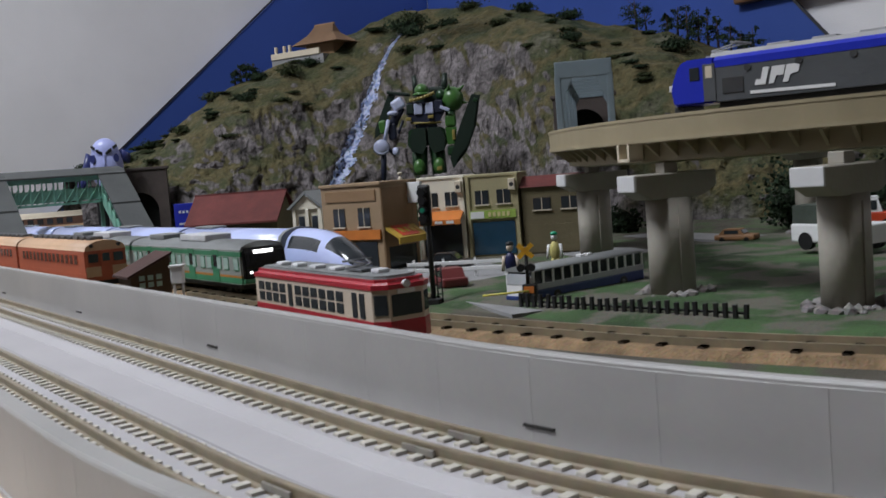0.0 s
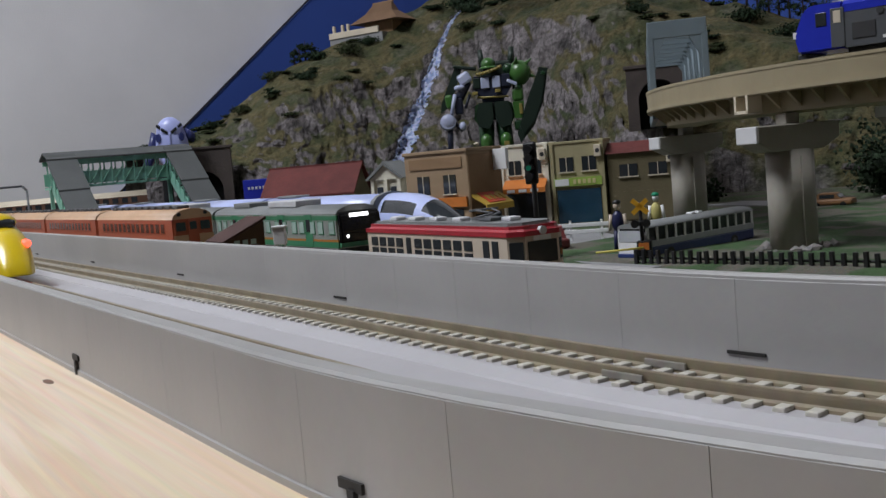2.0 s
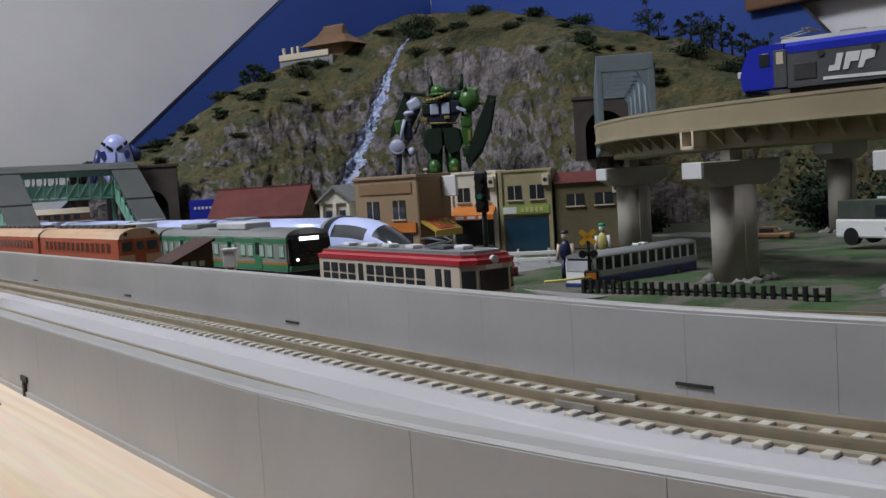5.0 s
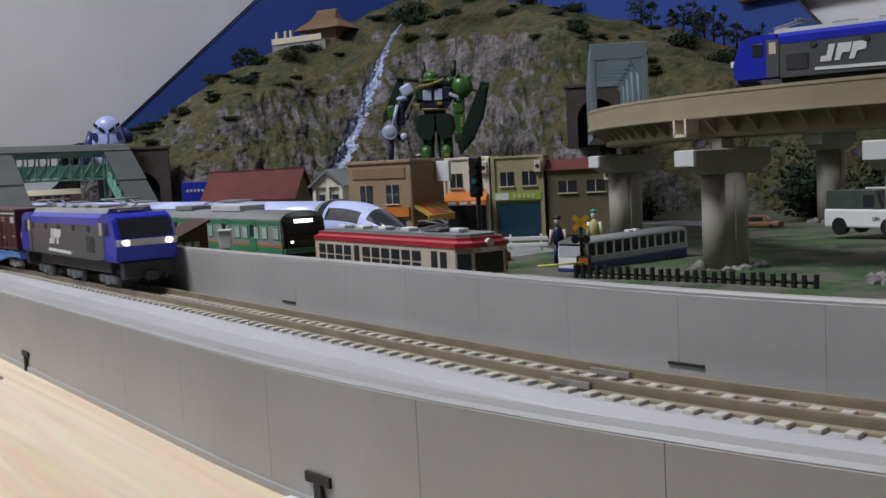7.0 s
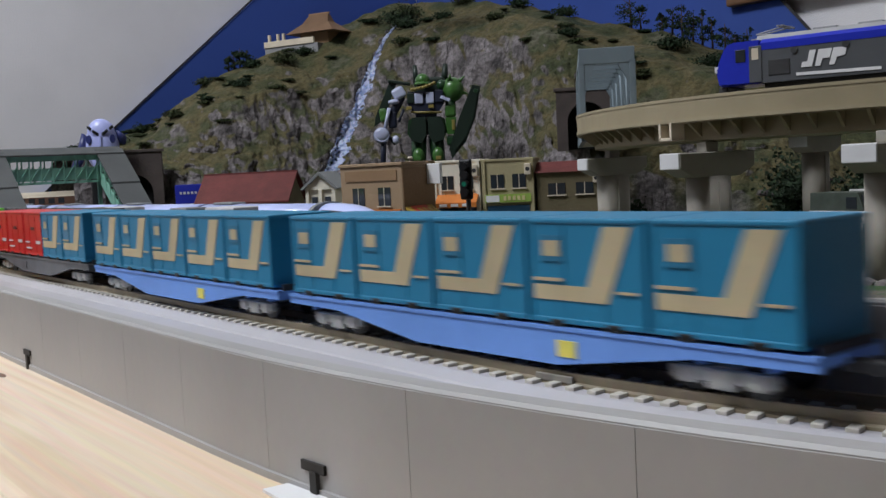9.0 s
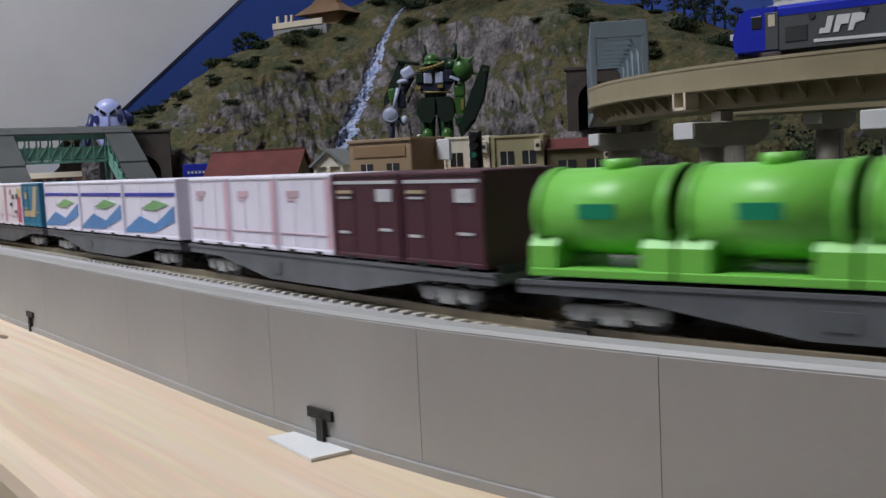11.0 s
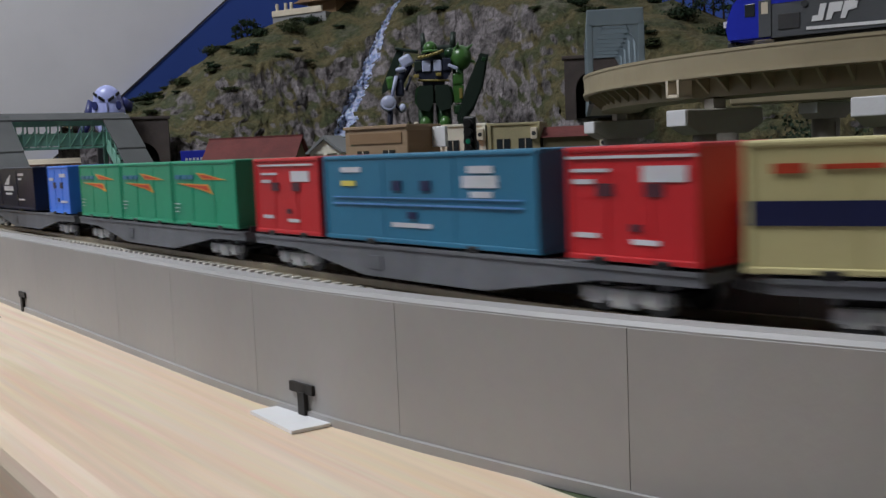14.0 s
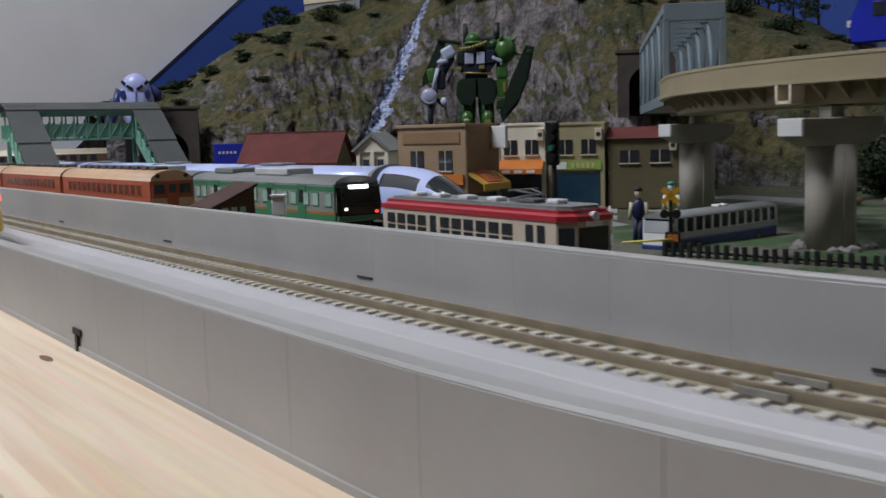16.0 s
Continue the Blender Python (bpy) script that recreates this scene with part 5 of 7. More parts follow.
def shed():
    """A lean-to: low on one side, its one roof slope rising to the other."""
    o = thing("shed", "small brown wooden lineside shed with a sloping roof", "shed", place(-288, 36, GZ, 88))
    M_SHED = mat("shed_brown", (0.085, 0.045, 0.02), 0.75, vary=0.2, scale=90)
    bm = bmesh.new()
    prism(bm, [(-8, 0), (8, 0), (8, 21), (-8, 14)], -9, 9, 0, "y")
    b = part("wall", bm, M_SHED, o)
    bm = bmesh.new()
    prism(bm, [(-9.5, 13.6), (9.0, 21.8), (9.0, 22.8), (-9.5, 14.6)], -10, 12, 0, "y")
    part("roof", bm, mat("shed_roof", (0.07, 0.03, 0.025), 0.8, vary=0.2), o)
    for k in range(3):
        for z in (10.6, 13.4):
            part("window", one(box, -3.6 + k * 3.4, -9.1, z, 2.2, 0.3, 2.0), M_PALEGLASS, b)


shed()
bm = bmesh.new()
box(bm, 0, 0, 17.5, 4.2, 3.6, 6.0, bevel=0.3)
box(bm, 0, 0, 20.7, 5.0, 4.4, 0.8, bevel=0.2)
for dx in (-1.5, 1.5):
    box(bm, dx, 0, 7.5, 0.7, 0.7, 15)
solid("relay_box", bm, M_WHITE, "small white relay box on legs beside the track", "box", at=place(-227, 28, GZ, 55))

o = thing("billboard", "dark blue board with pale lettering near the tunnel", "sign", place(-586, 172, GZ, 66))
b = part("panel", one(box, 0, 0, 26, 25, 2.4, 22, bevel=0.3), M_ULTRA, o)
for k in range(5):
    part("lettering_bar", one(box, -8.6 + 2.6 * k, -1.3, 31, 1.6, 0.3, 1.8), M_PALE, b)
part("pale_stripe", one(box, 1, -1.3, 22.6, 21, 0.3, 1.4), M_PALE, b)
for x in (-9, 9):
    part("post", one(box, x, 0, 8, 1.6, 1.6, 16), M_DARK, o)


# ---- signals, fence, crossing ----
def colour_signal():
    o = thing("railway_signal", "black railway colour-light signal with hooded lamps and ladder", "signal", place(-178, 102, GZ, 30))
    p = part("mast", one(rod, (0, 0, 0), (0, 0, 40), 0.9, seg=10), M_BLACK, o)
    bm = bmesh.new()
    box(bm, 0, -1.4, 35.0, 4.8, 1.6, 14.4, bevel=0.75)
    h = part("lamp_plate", bm, M_BLACK, o)
    for z in (39.6, 36.6, 33.4, 30.4):
        bm = bmesh.new()
        rod(bm, (0, -2.0, z), (0, -4.2, z), 1.5, seg=14)
        bmesh.ops.delete(bm, geom=[f for f in bm.faces if f.normal.z < -0.4 and abs(f.normal.y) < 0.5], context="FACES")
        part("hood", bm, M_BLACK, h)
    part("green_lamp", one(rod, (0.2, -4.15, 33.4), (0.2, -4.3, 33.4), 0.9, seg=12), mat("green_lens", (0.02, 0.20, 0.12), 0.2), h)
    bm = bmesh.new()
    for x in (-0.9, 0.9):
        rod(bm, (x + 2.2, 1.0, 0), (x + 2.2, 1.0, 14), 0.25, seg=6)
    for k in range(7):
        rod(bm, (1.3, 1.0, 1.5 + 2 * k), (3.1, 1.0, 1.5 + 2 * k), 0.2, seg=6)
    part("ladder", bm, M_BLACK, o)
    part("base", one(box, 0, 0, 1.0, 6, 4, 2.2, bevel=0.3), M_BLACK, o)


colour_signal()


def crossing_signal():
    o = thing("crossing_signal", "level crossing signal with yellow saltire on a black post", "signal", place(-138.6, 113, GZ, 40))
    part("post", one(rod, (0, 0, 0), (0, 0, 20), 0.6, seg=8), M_BLACK, o)
    for a in (42, -42):
        part("saltire_arm", one(box, 0, -0.9, 18.6, 6.4, 0.6, 1.5, ry=a), mat("saltire_yellow", (0.70, 0.36, 0.02), 0.5), o)
    bm = bmesh.new()
    box(bm, 0, -0.6, 13.2, 5.4, 0.8, 1.6, bevel=0.3)
    lp = part("lamp_bar", bm, M_BLACK, o)
    for x in (-1.8, 1.8):
        part("lamp", one(rod, (x, -0.9, 13.2), (x, -2.0, 13.2), 1.3, seg=14), M_BLACK, lp)
    part("motor_box", one(box, 0.6, 0, 4.2, 4.6, 3.6, 7, bevel=0.3), M_BLACK, o)
    part("striped_plate", one(box, 0.6, -2.0, 6.0, 3.2, 0.4, 2.2), M_AWN, o)
    bm = bmesh.new()
    rod(bm, (0.6, -2.2, 5.6), (-14, -6.2, 5.2), 0.35, seg=6)
    part("barrier_arm", bm, M_YELLOW, o)


crossing_signal()


def fence():
    o = thing("fence", "low black wooden fence of old sleepers beside the track", "fence", place(0, 0, 0))
    n = 28
    mesh = None
    for i in range(n):
        u = i / (n - 1)
        x, y = -136 + 80 * u, 107.5 + 7.5 * u + 4 * u * u
        if mesh is None:
            bm = bmesh.new()
            box(bm, 0, 0, 2.0, 1.25, 1.0, 5.2, bevel=0.15)
            mesh = link_mesh("post", bm, M_BLACK)
        p = new("post", mesh)
        p.parent, p.matrix_basis = o, place(x, y, GZ + 0.9 + 0.25 * math.sin(i * 2.1), 6 + 5 * math.sin(i * 3.7), 3.0 * math.sin(i * 1.9), 2.0 * math.sin(i * 2.9))
    for z in (1.3, 3.0):
        for i in range(8):
            u, v = i / 8, (i + 1) / 8
            bm = bmesh.new()
            rod(bm, (-136 + 80 * u, 108.2 + 7.5 * u + 4 * u * u, GZ + z), (-136 + 80 * v, 108.2 + 7.5 * v + 4 * v * v, GZ + z), 0.4, seg=6)
            part("rail", bm, M_BLACK, o)


fence()


def guard_rail():
    o = thing("guard_rail", "white roadside guard rail by the shops", "guard rail", place(-232, 152, GZ, 40))
    for z in (4.5, 7.2):
        part("beam", one(box, 0, 0, z, 46, 0.7, 1.6, bevel=0.2), M_WHITE, o)
    for x in (-20, -7, 7, 20):
        part("post", one(box, x, 0.7, 4.6, 0.9, 0.9, 9), M_WHITE, o)


guard_rail()


def figure(name, label, at, coat, head, hat, tall):
    bm = bmesh.new()
    rod(bm, (-1.0, 0, 0), (-0.9, 0, tall * 0.45), 0.9, 0.8, mi=0)
    rod(bm, (1.0, 0, 0), (0.9, 0, tall * 0.45), 0.9, 0.8, mi=0)
    ball(bm, 0, 0, tall * 0.62, 2.2, 1.5, tall * 0.22, 0, 2)
    rod(bm, (-2.2, 0, tall * 0.76), (-2.9, -0.5, tall * 0.45), 0.7, 0.55, mi=1)
    rod(bm, (2.2, 0, tall * 0.76), (2.9, -0.5, tall * 0.45), 0.7, 0.55, mi=1)
    ball(bm, 0, 0, tall * 0.92, 1.3, 1.3, 1.5, 1, 2)
    ball(bm, 0, 0.1, tall * 0.99, 1.5, 1.6, 0.9, 2, 2)
    solid(name, bm, [coat, head, hat], label, "figurine", at=at)


figure("figurine", "small standing figurine in a dark coat and cap", place(-166, 128, GZ + 1, 45), M_INDIGO, M_TRAMCREAM, M_BLACK, 18)
figure("figurine", "small seated-height figurine with green hair and yellow dress", place(-187, 167, GZ + 0.6, 45), mat("yellow_cloth", (0.62, 0.55, 0.2), 0.7), M_WHITE, M_GREEN, 18)
figure("figurine", "small white figurine behind the shop", place(-390, 226, GZ + 1, -30), M_CREAM, M_CREAM, M_CREAM, 46)


# ---- beige elevated single-track viaduct ----
VC, VR, VA0, VA1 = (-92.0, 306.0), 150.0, 225.0, 352.0


def high_at(s, off):
    """Place on the elevated line: s from the end of its bend's start, off to the outside."""
    if s < 0:
        a = math.radians(VA0)
        x, y = VC[0] + (VR + off) * math.cos(a), VC[1] + (VR + off) * math.sin(a)
        return x - s * math.sin(a), y + s * math.cos(a), VA0 + 90
    a = math.radians(VA0) + s / VR
    return VC[0] + (VR + off) * math.cos(a), VC[1] + (VR + off) * math.sin(a), math.degrees(a) + 90


def high_sweep(bm, profile, s0, s1, step=8.0):
    n = max(1, int((s1 - s0) / step))
    rings = []
    for i in range(n + 1):
        s = s0 + (s1 - s0) * i / n
        rings.append([bm.verts.new((*high_at(s, o)[:2], z)) for o, z in profile])
    k = len(profile)
    for a, b in zip(rings, rings[1:]):
        for i in range(k):
            bm.faces.new((a[i], a[(i + 1) % k], b[(i + 1) % k], b[i]))
    bm.faces.new(rings[0])
    bm.faces.new(rings[-1][::-1])
    bmesh.ops.recalc_face_normals(bm, faces=bm.faces[:])


def high_viaduct():
    o = thing("elevated_viaduct", "curved beige elevated railway viaduct on concrete piers", "viaduct", place(0, 0, 0))
    S0, S1 = -42, 330
    bm = bmesh.new()
    high_sweep(bm, [(-15, 44.2), (15, 44.2), (15, 43.6), (9, 43.2), (9, 37.2), (4, 36.6), (-4, 36.6), (-9, 37.2), (-9, 43.2), (-15, 43.6)], S0, S1)
    part("girder", bm, M_BEIGE, o)
    for s in (1, -1):
        bm = bmesh.new()
        high_sweep(bm, [(15 * s, 43.0), (16.2 * s, 43.0), (16.6 * s, 50.4), (16.8 * s, 50.4), (16.8 * s, 51.4), (15.0 * s, 51.4)], -40, S1)
        part("parapet", bm, M_BEIGE, o)
        bm = bmesh.new()
        high_sweep(bm, [(16.2 * s, 43.4), (16.8 * s, 43.4), (16.8 * s, 44.6), (16.3 * s, 44.6)], -40, S1)
        part("moulding", bm, M_BEIGE, o)
    for g in (4.5, -4.5):
        bm = bmesh.new()
        high_sweep(bm, [(g + 0.45, 44.9), (g + 0.45, 45.6), (g - 0.45, 45.6), (g - 0.45, 44.9)], S0, S1)
        part("rail", bm, M_RAIL, o)
    bm = bmesh.new()
    high_sweep(bm, [(-8, 44.1), (-7.5, 44.95), (7.5, 44.95), (8, 44.1)], S0, S1)
    part("track_bed", bm, M_SLEEPER, o)
    s = -36
    while s < S1:
        x, y, h = high_at(s, 12.2)
        bm = bmesh.new()
        prism(bm, [(3.0, 43.6), (-3.2, 43.6), (-3.2, 38.4)], -0.5, 0.5, 0, "x")
        bmesh.ops.transform(bm, matrix=pose(x, y, 0, 0, 0, h + 180), verts=bm.verts)
        part("bracket", bm, M_BEIGE, o)
        s += 8.0
    for sj in (92, 215):
        x, y, h = high_at(sj, 14)
        bm = bmesh.new()
        for dx in (-2.8, 2.8):
            box(bm, dx, 0, 40.6, 1.0, 5.5, 5.6)
        box(bm, 0, 0, 38.2, 6.6, 5.5, 1.0)
        bmesh.ops.transform(bm, matrix=pose(x, y, 0, 0, 0, h), verts=bm.verts)
        part("joint_bracket", bm, M_CREAM, o)
    for name, x, y, rz in (("pier", -109, 149, -14), ("pier", -222, 222, -20), ("pier", -44, 146, 0), ("pier", 40, 232, 60)):
        pier(o, x, y, rz, 34.4)
        part("bearing", one(box, x, y, 35.0, 5, 5, 3.4, rz=rz, bevel=0.3), M_PIER, o)


def pier(parent, x, y, rz, top, broad=1.0):
    def put(bm):
        bmesh.ops.transform(bm, matrix=pose(x, y, 0, 0, 0, rz) @ Matrix.Diagonal((broad, broad, 1, 1)), verts=bm.verts)
        return bm
    bm = bmesh.new()
    prism(bm, [(-15, top - 1), (15, top - 1), (15, top - 6.0), (9, top - 9.2), (-9, top - 9.2), (-15, top - 6.0)], -5.4, 5.4, 0, "y")
    bmesh.ops.bevel(bm, geom=bm.edges[:], offset=0.4, segments=1, affect="EDGES")
    bmesh.ops.rotate(bm, cent=(0, 0, 0), matrix=Matrix.Rotation(math.pi / 2, 3, "Z"), verts=bm.verts)
    c = part("pier_cap", put(bm), M_PIER, parent)
    # end plate coloured lighter than the cap to show it lit
    bm = bmesh.new()
    box(bm, 0, -14.9, top - 3.7, 10.4, 1.0, 5.2, bevel=0.3)
    part("cap_lit_end", put(bm), M_PIERLIT, c)
    bm = bmesh.new()
    out = [(5.4 * math.cos(a), (2.8 if math.sin(a) > 0 else -2.8) + 4.8 * math.sin(a)) for a in [2 * math.pi * (i + 0.5) / 20 for i in range(20)]]
    prism(bm, out, GZ - 0.5, top - 8.8, 0, "z", True)
    part("pier_shaft", put(bm), M_PIER, parent)
    bm = bmesh.new()
    rod(bm, (5.6, 0, GZ), (5.6, 0, top - 11), 0.35, seg=6)
    part("drain_pipe", put(bm), M_PIER, parent)
    bm = bmesh.new()
    rng = random.Random(int(x * 7 + y))
    for i in range(26):
        a = rng.uniform(0, 2 * math.pi)
        r = rng.uniform(8, 12.5)
        q = rng.uniform(1.0, 2.6)
        ball(bm, r * math.cos(a) * 0.85, r * math.sin(a), GZ + 1.6, q, q * rng.uniform(0.7, 1.2), q * rng.uniform(0.6, 1.3), 0, 1, rng.uniform(0, 180))
    for v in bm.verts:
        v.co += Vector((rng.uniform(-.3, .3), rng.uniform(-.3, .3), rng.uniform(-.3, .3)))
    for f in bm.faces:
        f.smooth = False
    tagged(part("rubble", put(bm), M_ROCKG, parent), kind="stuff")


M_ROCKG = mat("grey_rubble", (0.27, 0.25, 0.24), 0.95, vary=0.3, scale=120, bump=0.6)
high_viaduct()
o = thing("elevated_viaduct", "straight beige viaduct span behind the curve", "viaduct", place(0, 0, 0))
bm = bmesh.new()
box(bm, -150, 372, 44, 200, 30, 8, rz=36, bevel=0.6)
part("girder", bm, M_BEIGE, o)
pier(o, -196, 343, 0, 40.2)
pier(o, -118, 392, 36, 40.2, 1.5)
lx, ly, lh = high_at(math.radians(60.4) * VR, -5.5)
loco(place(lx, ly, 45.6, lh + 180) @ Matrix.Diagonal((0.95, 0.95, 0.93, 1)), "blue and grey electric locomotive standing on the elevated viaduct", False, 15.5)


def truss_bridge():
    """Long grey truss bridge from the bend back to the tunnel; x runs towards the tunnel."""
    o = thing("truss_bridge", "blue-grey through-truss railway bridge at the tunnel mouth", "bridge", place(-224.4, 223.0, 44.0, 136.1))
    mt = mat("truss_grey", (0.19, 0.24, 0.27), 0.5, vary=0.08)
    n, L, W, H = 9, 232.0, 11.4, 39.6
    part("deck", one(box, L / 2, 0, -1.2, L, 2 * W, 2.0), M_SLEEPER, o)
    for g in (4.5, -4.5):
        part("rail", one(box, L / 2, g, 0.7, L, 0.9, 1.4), M_RAIL, o)
    for s in (-1, 1):
        part("bottom_chord", one(box, L / 2, s * W, 0.0, L, 2.4, 5.0), mt, o)
        part("top_chord", one(box, L / 2, s * W, H - 1.4, L, 2.4, 3.4), mt, o)
        for i in range(n + 1):
            part("post", one(box, L * i / n, s * W, H / 2, 2.6 if i not in (0, n) else 4.0, 2.2, H - 1), mt, o)
        for i in range(n):
            bm = bmesh.new()
            a, b = (2, H - 3) if i % 2 else (H - 3, 2)
            rod(bm, (L * i / n, s * W, a), (L * (i + 1) / n, s * W, b), 1.1, seg=6)
            part("diagonal", bm, mt, o)
    for i in range(1, n + 1):
        p = part("top_strut", one(box, L * i / n, 0, H - 1.6, 2.4, 2 * W, 3.0), mt, o)
        for s in (-1, 1):
            bm = bmesh.new()
            prism(bm, [(s * (W - 0.8), H - 3), (s * (W - 4), H - 3), (s * (W - 0.8), H - 8)], L * i / n - 0.8, L * i / n + 0.8, 0, "x")
            part("knee_brace", bm, mt, p)
    p = part("portal_frame", one(box, -1.6, 0, H - 3.6, 2.4, 2 * W + 2.6, 7.4, bevel=0.3), mt, o)
    for s in (-1, 1):
        part("portal_leg", one(box, -1.6, s * (W + 0.2), H / 2 - 3, 2.4, 2.8, H - 6, bevel=0.3), mt, p)
        bm = bmesh.new()
        prism(bm, [(s * (W - 1), H - 7), (s * (W - 6.5), H - 7), (s * (W - 2.6), H - 15), (s * (W - 1), H - 22)], -2.6, -0.6, 0, "x")
        part("knee_brace", bm, mt, p)


truss_bridge()


# ---- mountain ----
FOOT = [(-790, 150), (-762, 205), (-705, 245), (-690, 297), (-682, 348), (-640, 395), (-590, 418), (-520, 415), (-448, 405), (-390, 415), (-310, 440), (-250, 500), (-200, 560)]
FZ = [58, 50, 22, 20, 26, 26, 24, 24, 40, 28, 6, 0, -4]
RIDGE = [(-900, 165), (-870, 230), (-822, 290), (-830, 340), (-820, 392), (-808, 440), (-796, 486), (-730, 520), (-640, 545), (-560, 570), (-450, 575), (-360, 590), (-300, 640)]
RZS = [54, 78, 122, 146, 165, 182, 203, 203, 184, 158, 124, 82, 40]


def spline(vals, u):
    k = u * (len(vals) - 1)
    i = min(int(k), len(vals) - 2)
    f = k - i
    g = [np.array(vals[max(0, min(len(vals) - 1, j))], float) for j in (i - 1, i, i + 1, i + 2)]
    return 0.5 * ((2 * g[1]) + (-g[0] + g[2]) * f + (2 * g[0] - 5 * g[1] + 4 * g[2] - g[3]) * f * f + (-g[0] + 3 * g[1] - 3 * g[2] + g[3]) * f ** 3)


FALL_U = 0.40


def rise(v):
    """How the slope climbs from foot to crest: a cliff, then an easier bank."""
    return 0.62 * min(1, v / 0.42) ** 0.85 + 0.38 * max(0.0, (v - 0.30) / 0.70) ** 0.9 if v > 0.30 else 0.62 * (v / 0.42) ** 0.85


def hill(u, v, rough=True):
    f, r = spline(FOOT, u), spline(RIDGE, u)
    zf, zr = float(spline(FZ, u)), float(spline(RZS, u))
    if v < 0:
        p = f + (f - r) / np.linalg.norm(f - r) * (-v) * 30
        return Vector((p[0], p[1], zf + (GZ - 2 - zf) * min(1, -v * 6)))
    if v > 1:
        w = v - 1
        p = r + (r - f) * w * 0.5
        return Vector((max(p[0], -962), min(p[1], 649), zr - (zr * 0.5 + 10) * min(1, w * 2.2)))
    p = f + (r - f) * v
    z = zf + (zr - zf) * rise(v)
    q = Vector((p[0], p[1], z))
    if rough:
        out = Vector((f[0] - r[0], f[1] - r[1], 0)).normalized()
        c = Vector((u * 22.0, z * 0.018, v))
        crag = max(0.0, 1 - v / 0.62)
        strata = noise.ridged_multi_fractal(Vector((u * 15, z * 0.012, 0.0)), 0.9, 2.1, 5, 1.0, 2.0) - 1.0
        blocks = noise.cell(Vector((u * 95 + 0.8 * noise.noise(c * 3), z * 0.085, 3.1)))
        fine = noise.fractal(Vector((p[0] * 0.045, p[1] * 0.045, z * 0.05)), 1.0, 2.0, 4)
        bank = noise.fractal(Vector((p[0] * 0.012, p[1] * 0.012, 0.7)), 1.0, 2.0, 4)
        groove = noise.ridged_multi_fractal(Vector((u * 52 + 0.6 * fine, z * 0.022, 1.0)), 1.0, 2.2, 4, 1.0, 2.0) - 1.1
        q += out * (crag * (6.0 * strata + 7.5 * groove + 3.6 * blocks + 3.0 * fine) + (1 - crag) * (3.0 * fine + 1.6 * groove))
        q.z += (1 - crag) * 9.0 * bank * min(1, (1 - v) * 5 + 0.25) + 2.2 * fine
        gully = math.exp(-((u - fall_line(v)) / 0.011) ** 2)
        q -= out * gully * 7.0
    return q


def fall_line(v):
    return 0.322 + 0.205 * v + 0.04 * v * v + 0.003 * math.sin(v * 18)


def mountain():
    nu, nv = 380, 130
    verts, faces = [], []
    for i in range(nu + 1):
        for j in range(nv + 1):
            v = -0.2 + 1.62 * j / nv
            p = hill(i / nu, v)
            verts.append((p.x * K, p.y * K, p.z * K))
    for i in range(nu):
        for j in range(nv):
            a = i * (nv + 1) + j
            faces.append((a, a + nv + 1, a + nv + 2, a + 1))
    me = bpy.data.meshes.new("mountain")
    me.from_pydata(verts, [], faces)
    me.polygons.foreach_set("use_smooth", [True] * len(faces))
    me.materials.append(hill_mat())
    ob = new("mountain", me)
    tagged(ob, "rocky model mountain with grassy top and grey cliffs", "mountain", kind="structure")


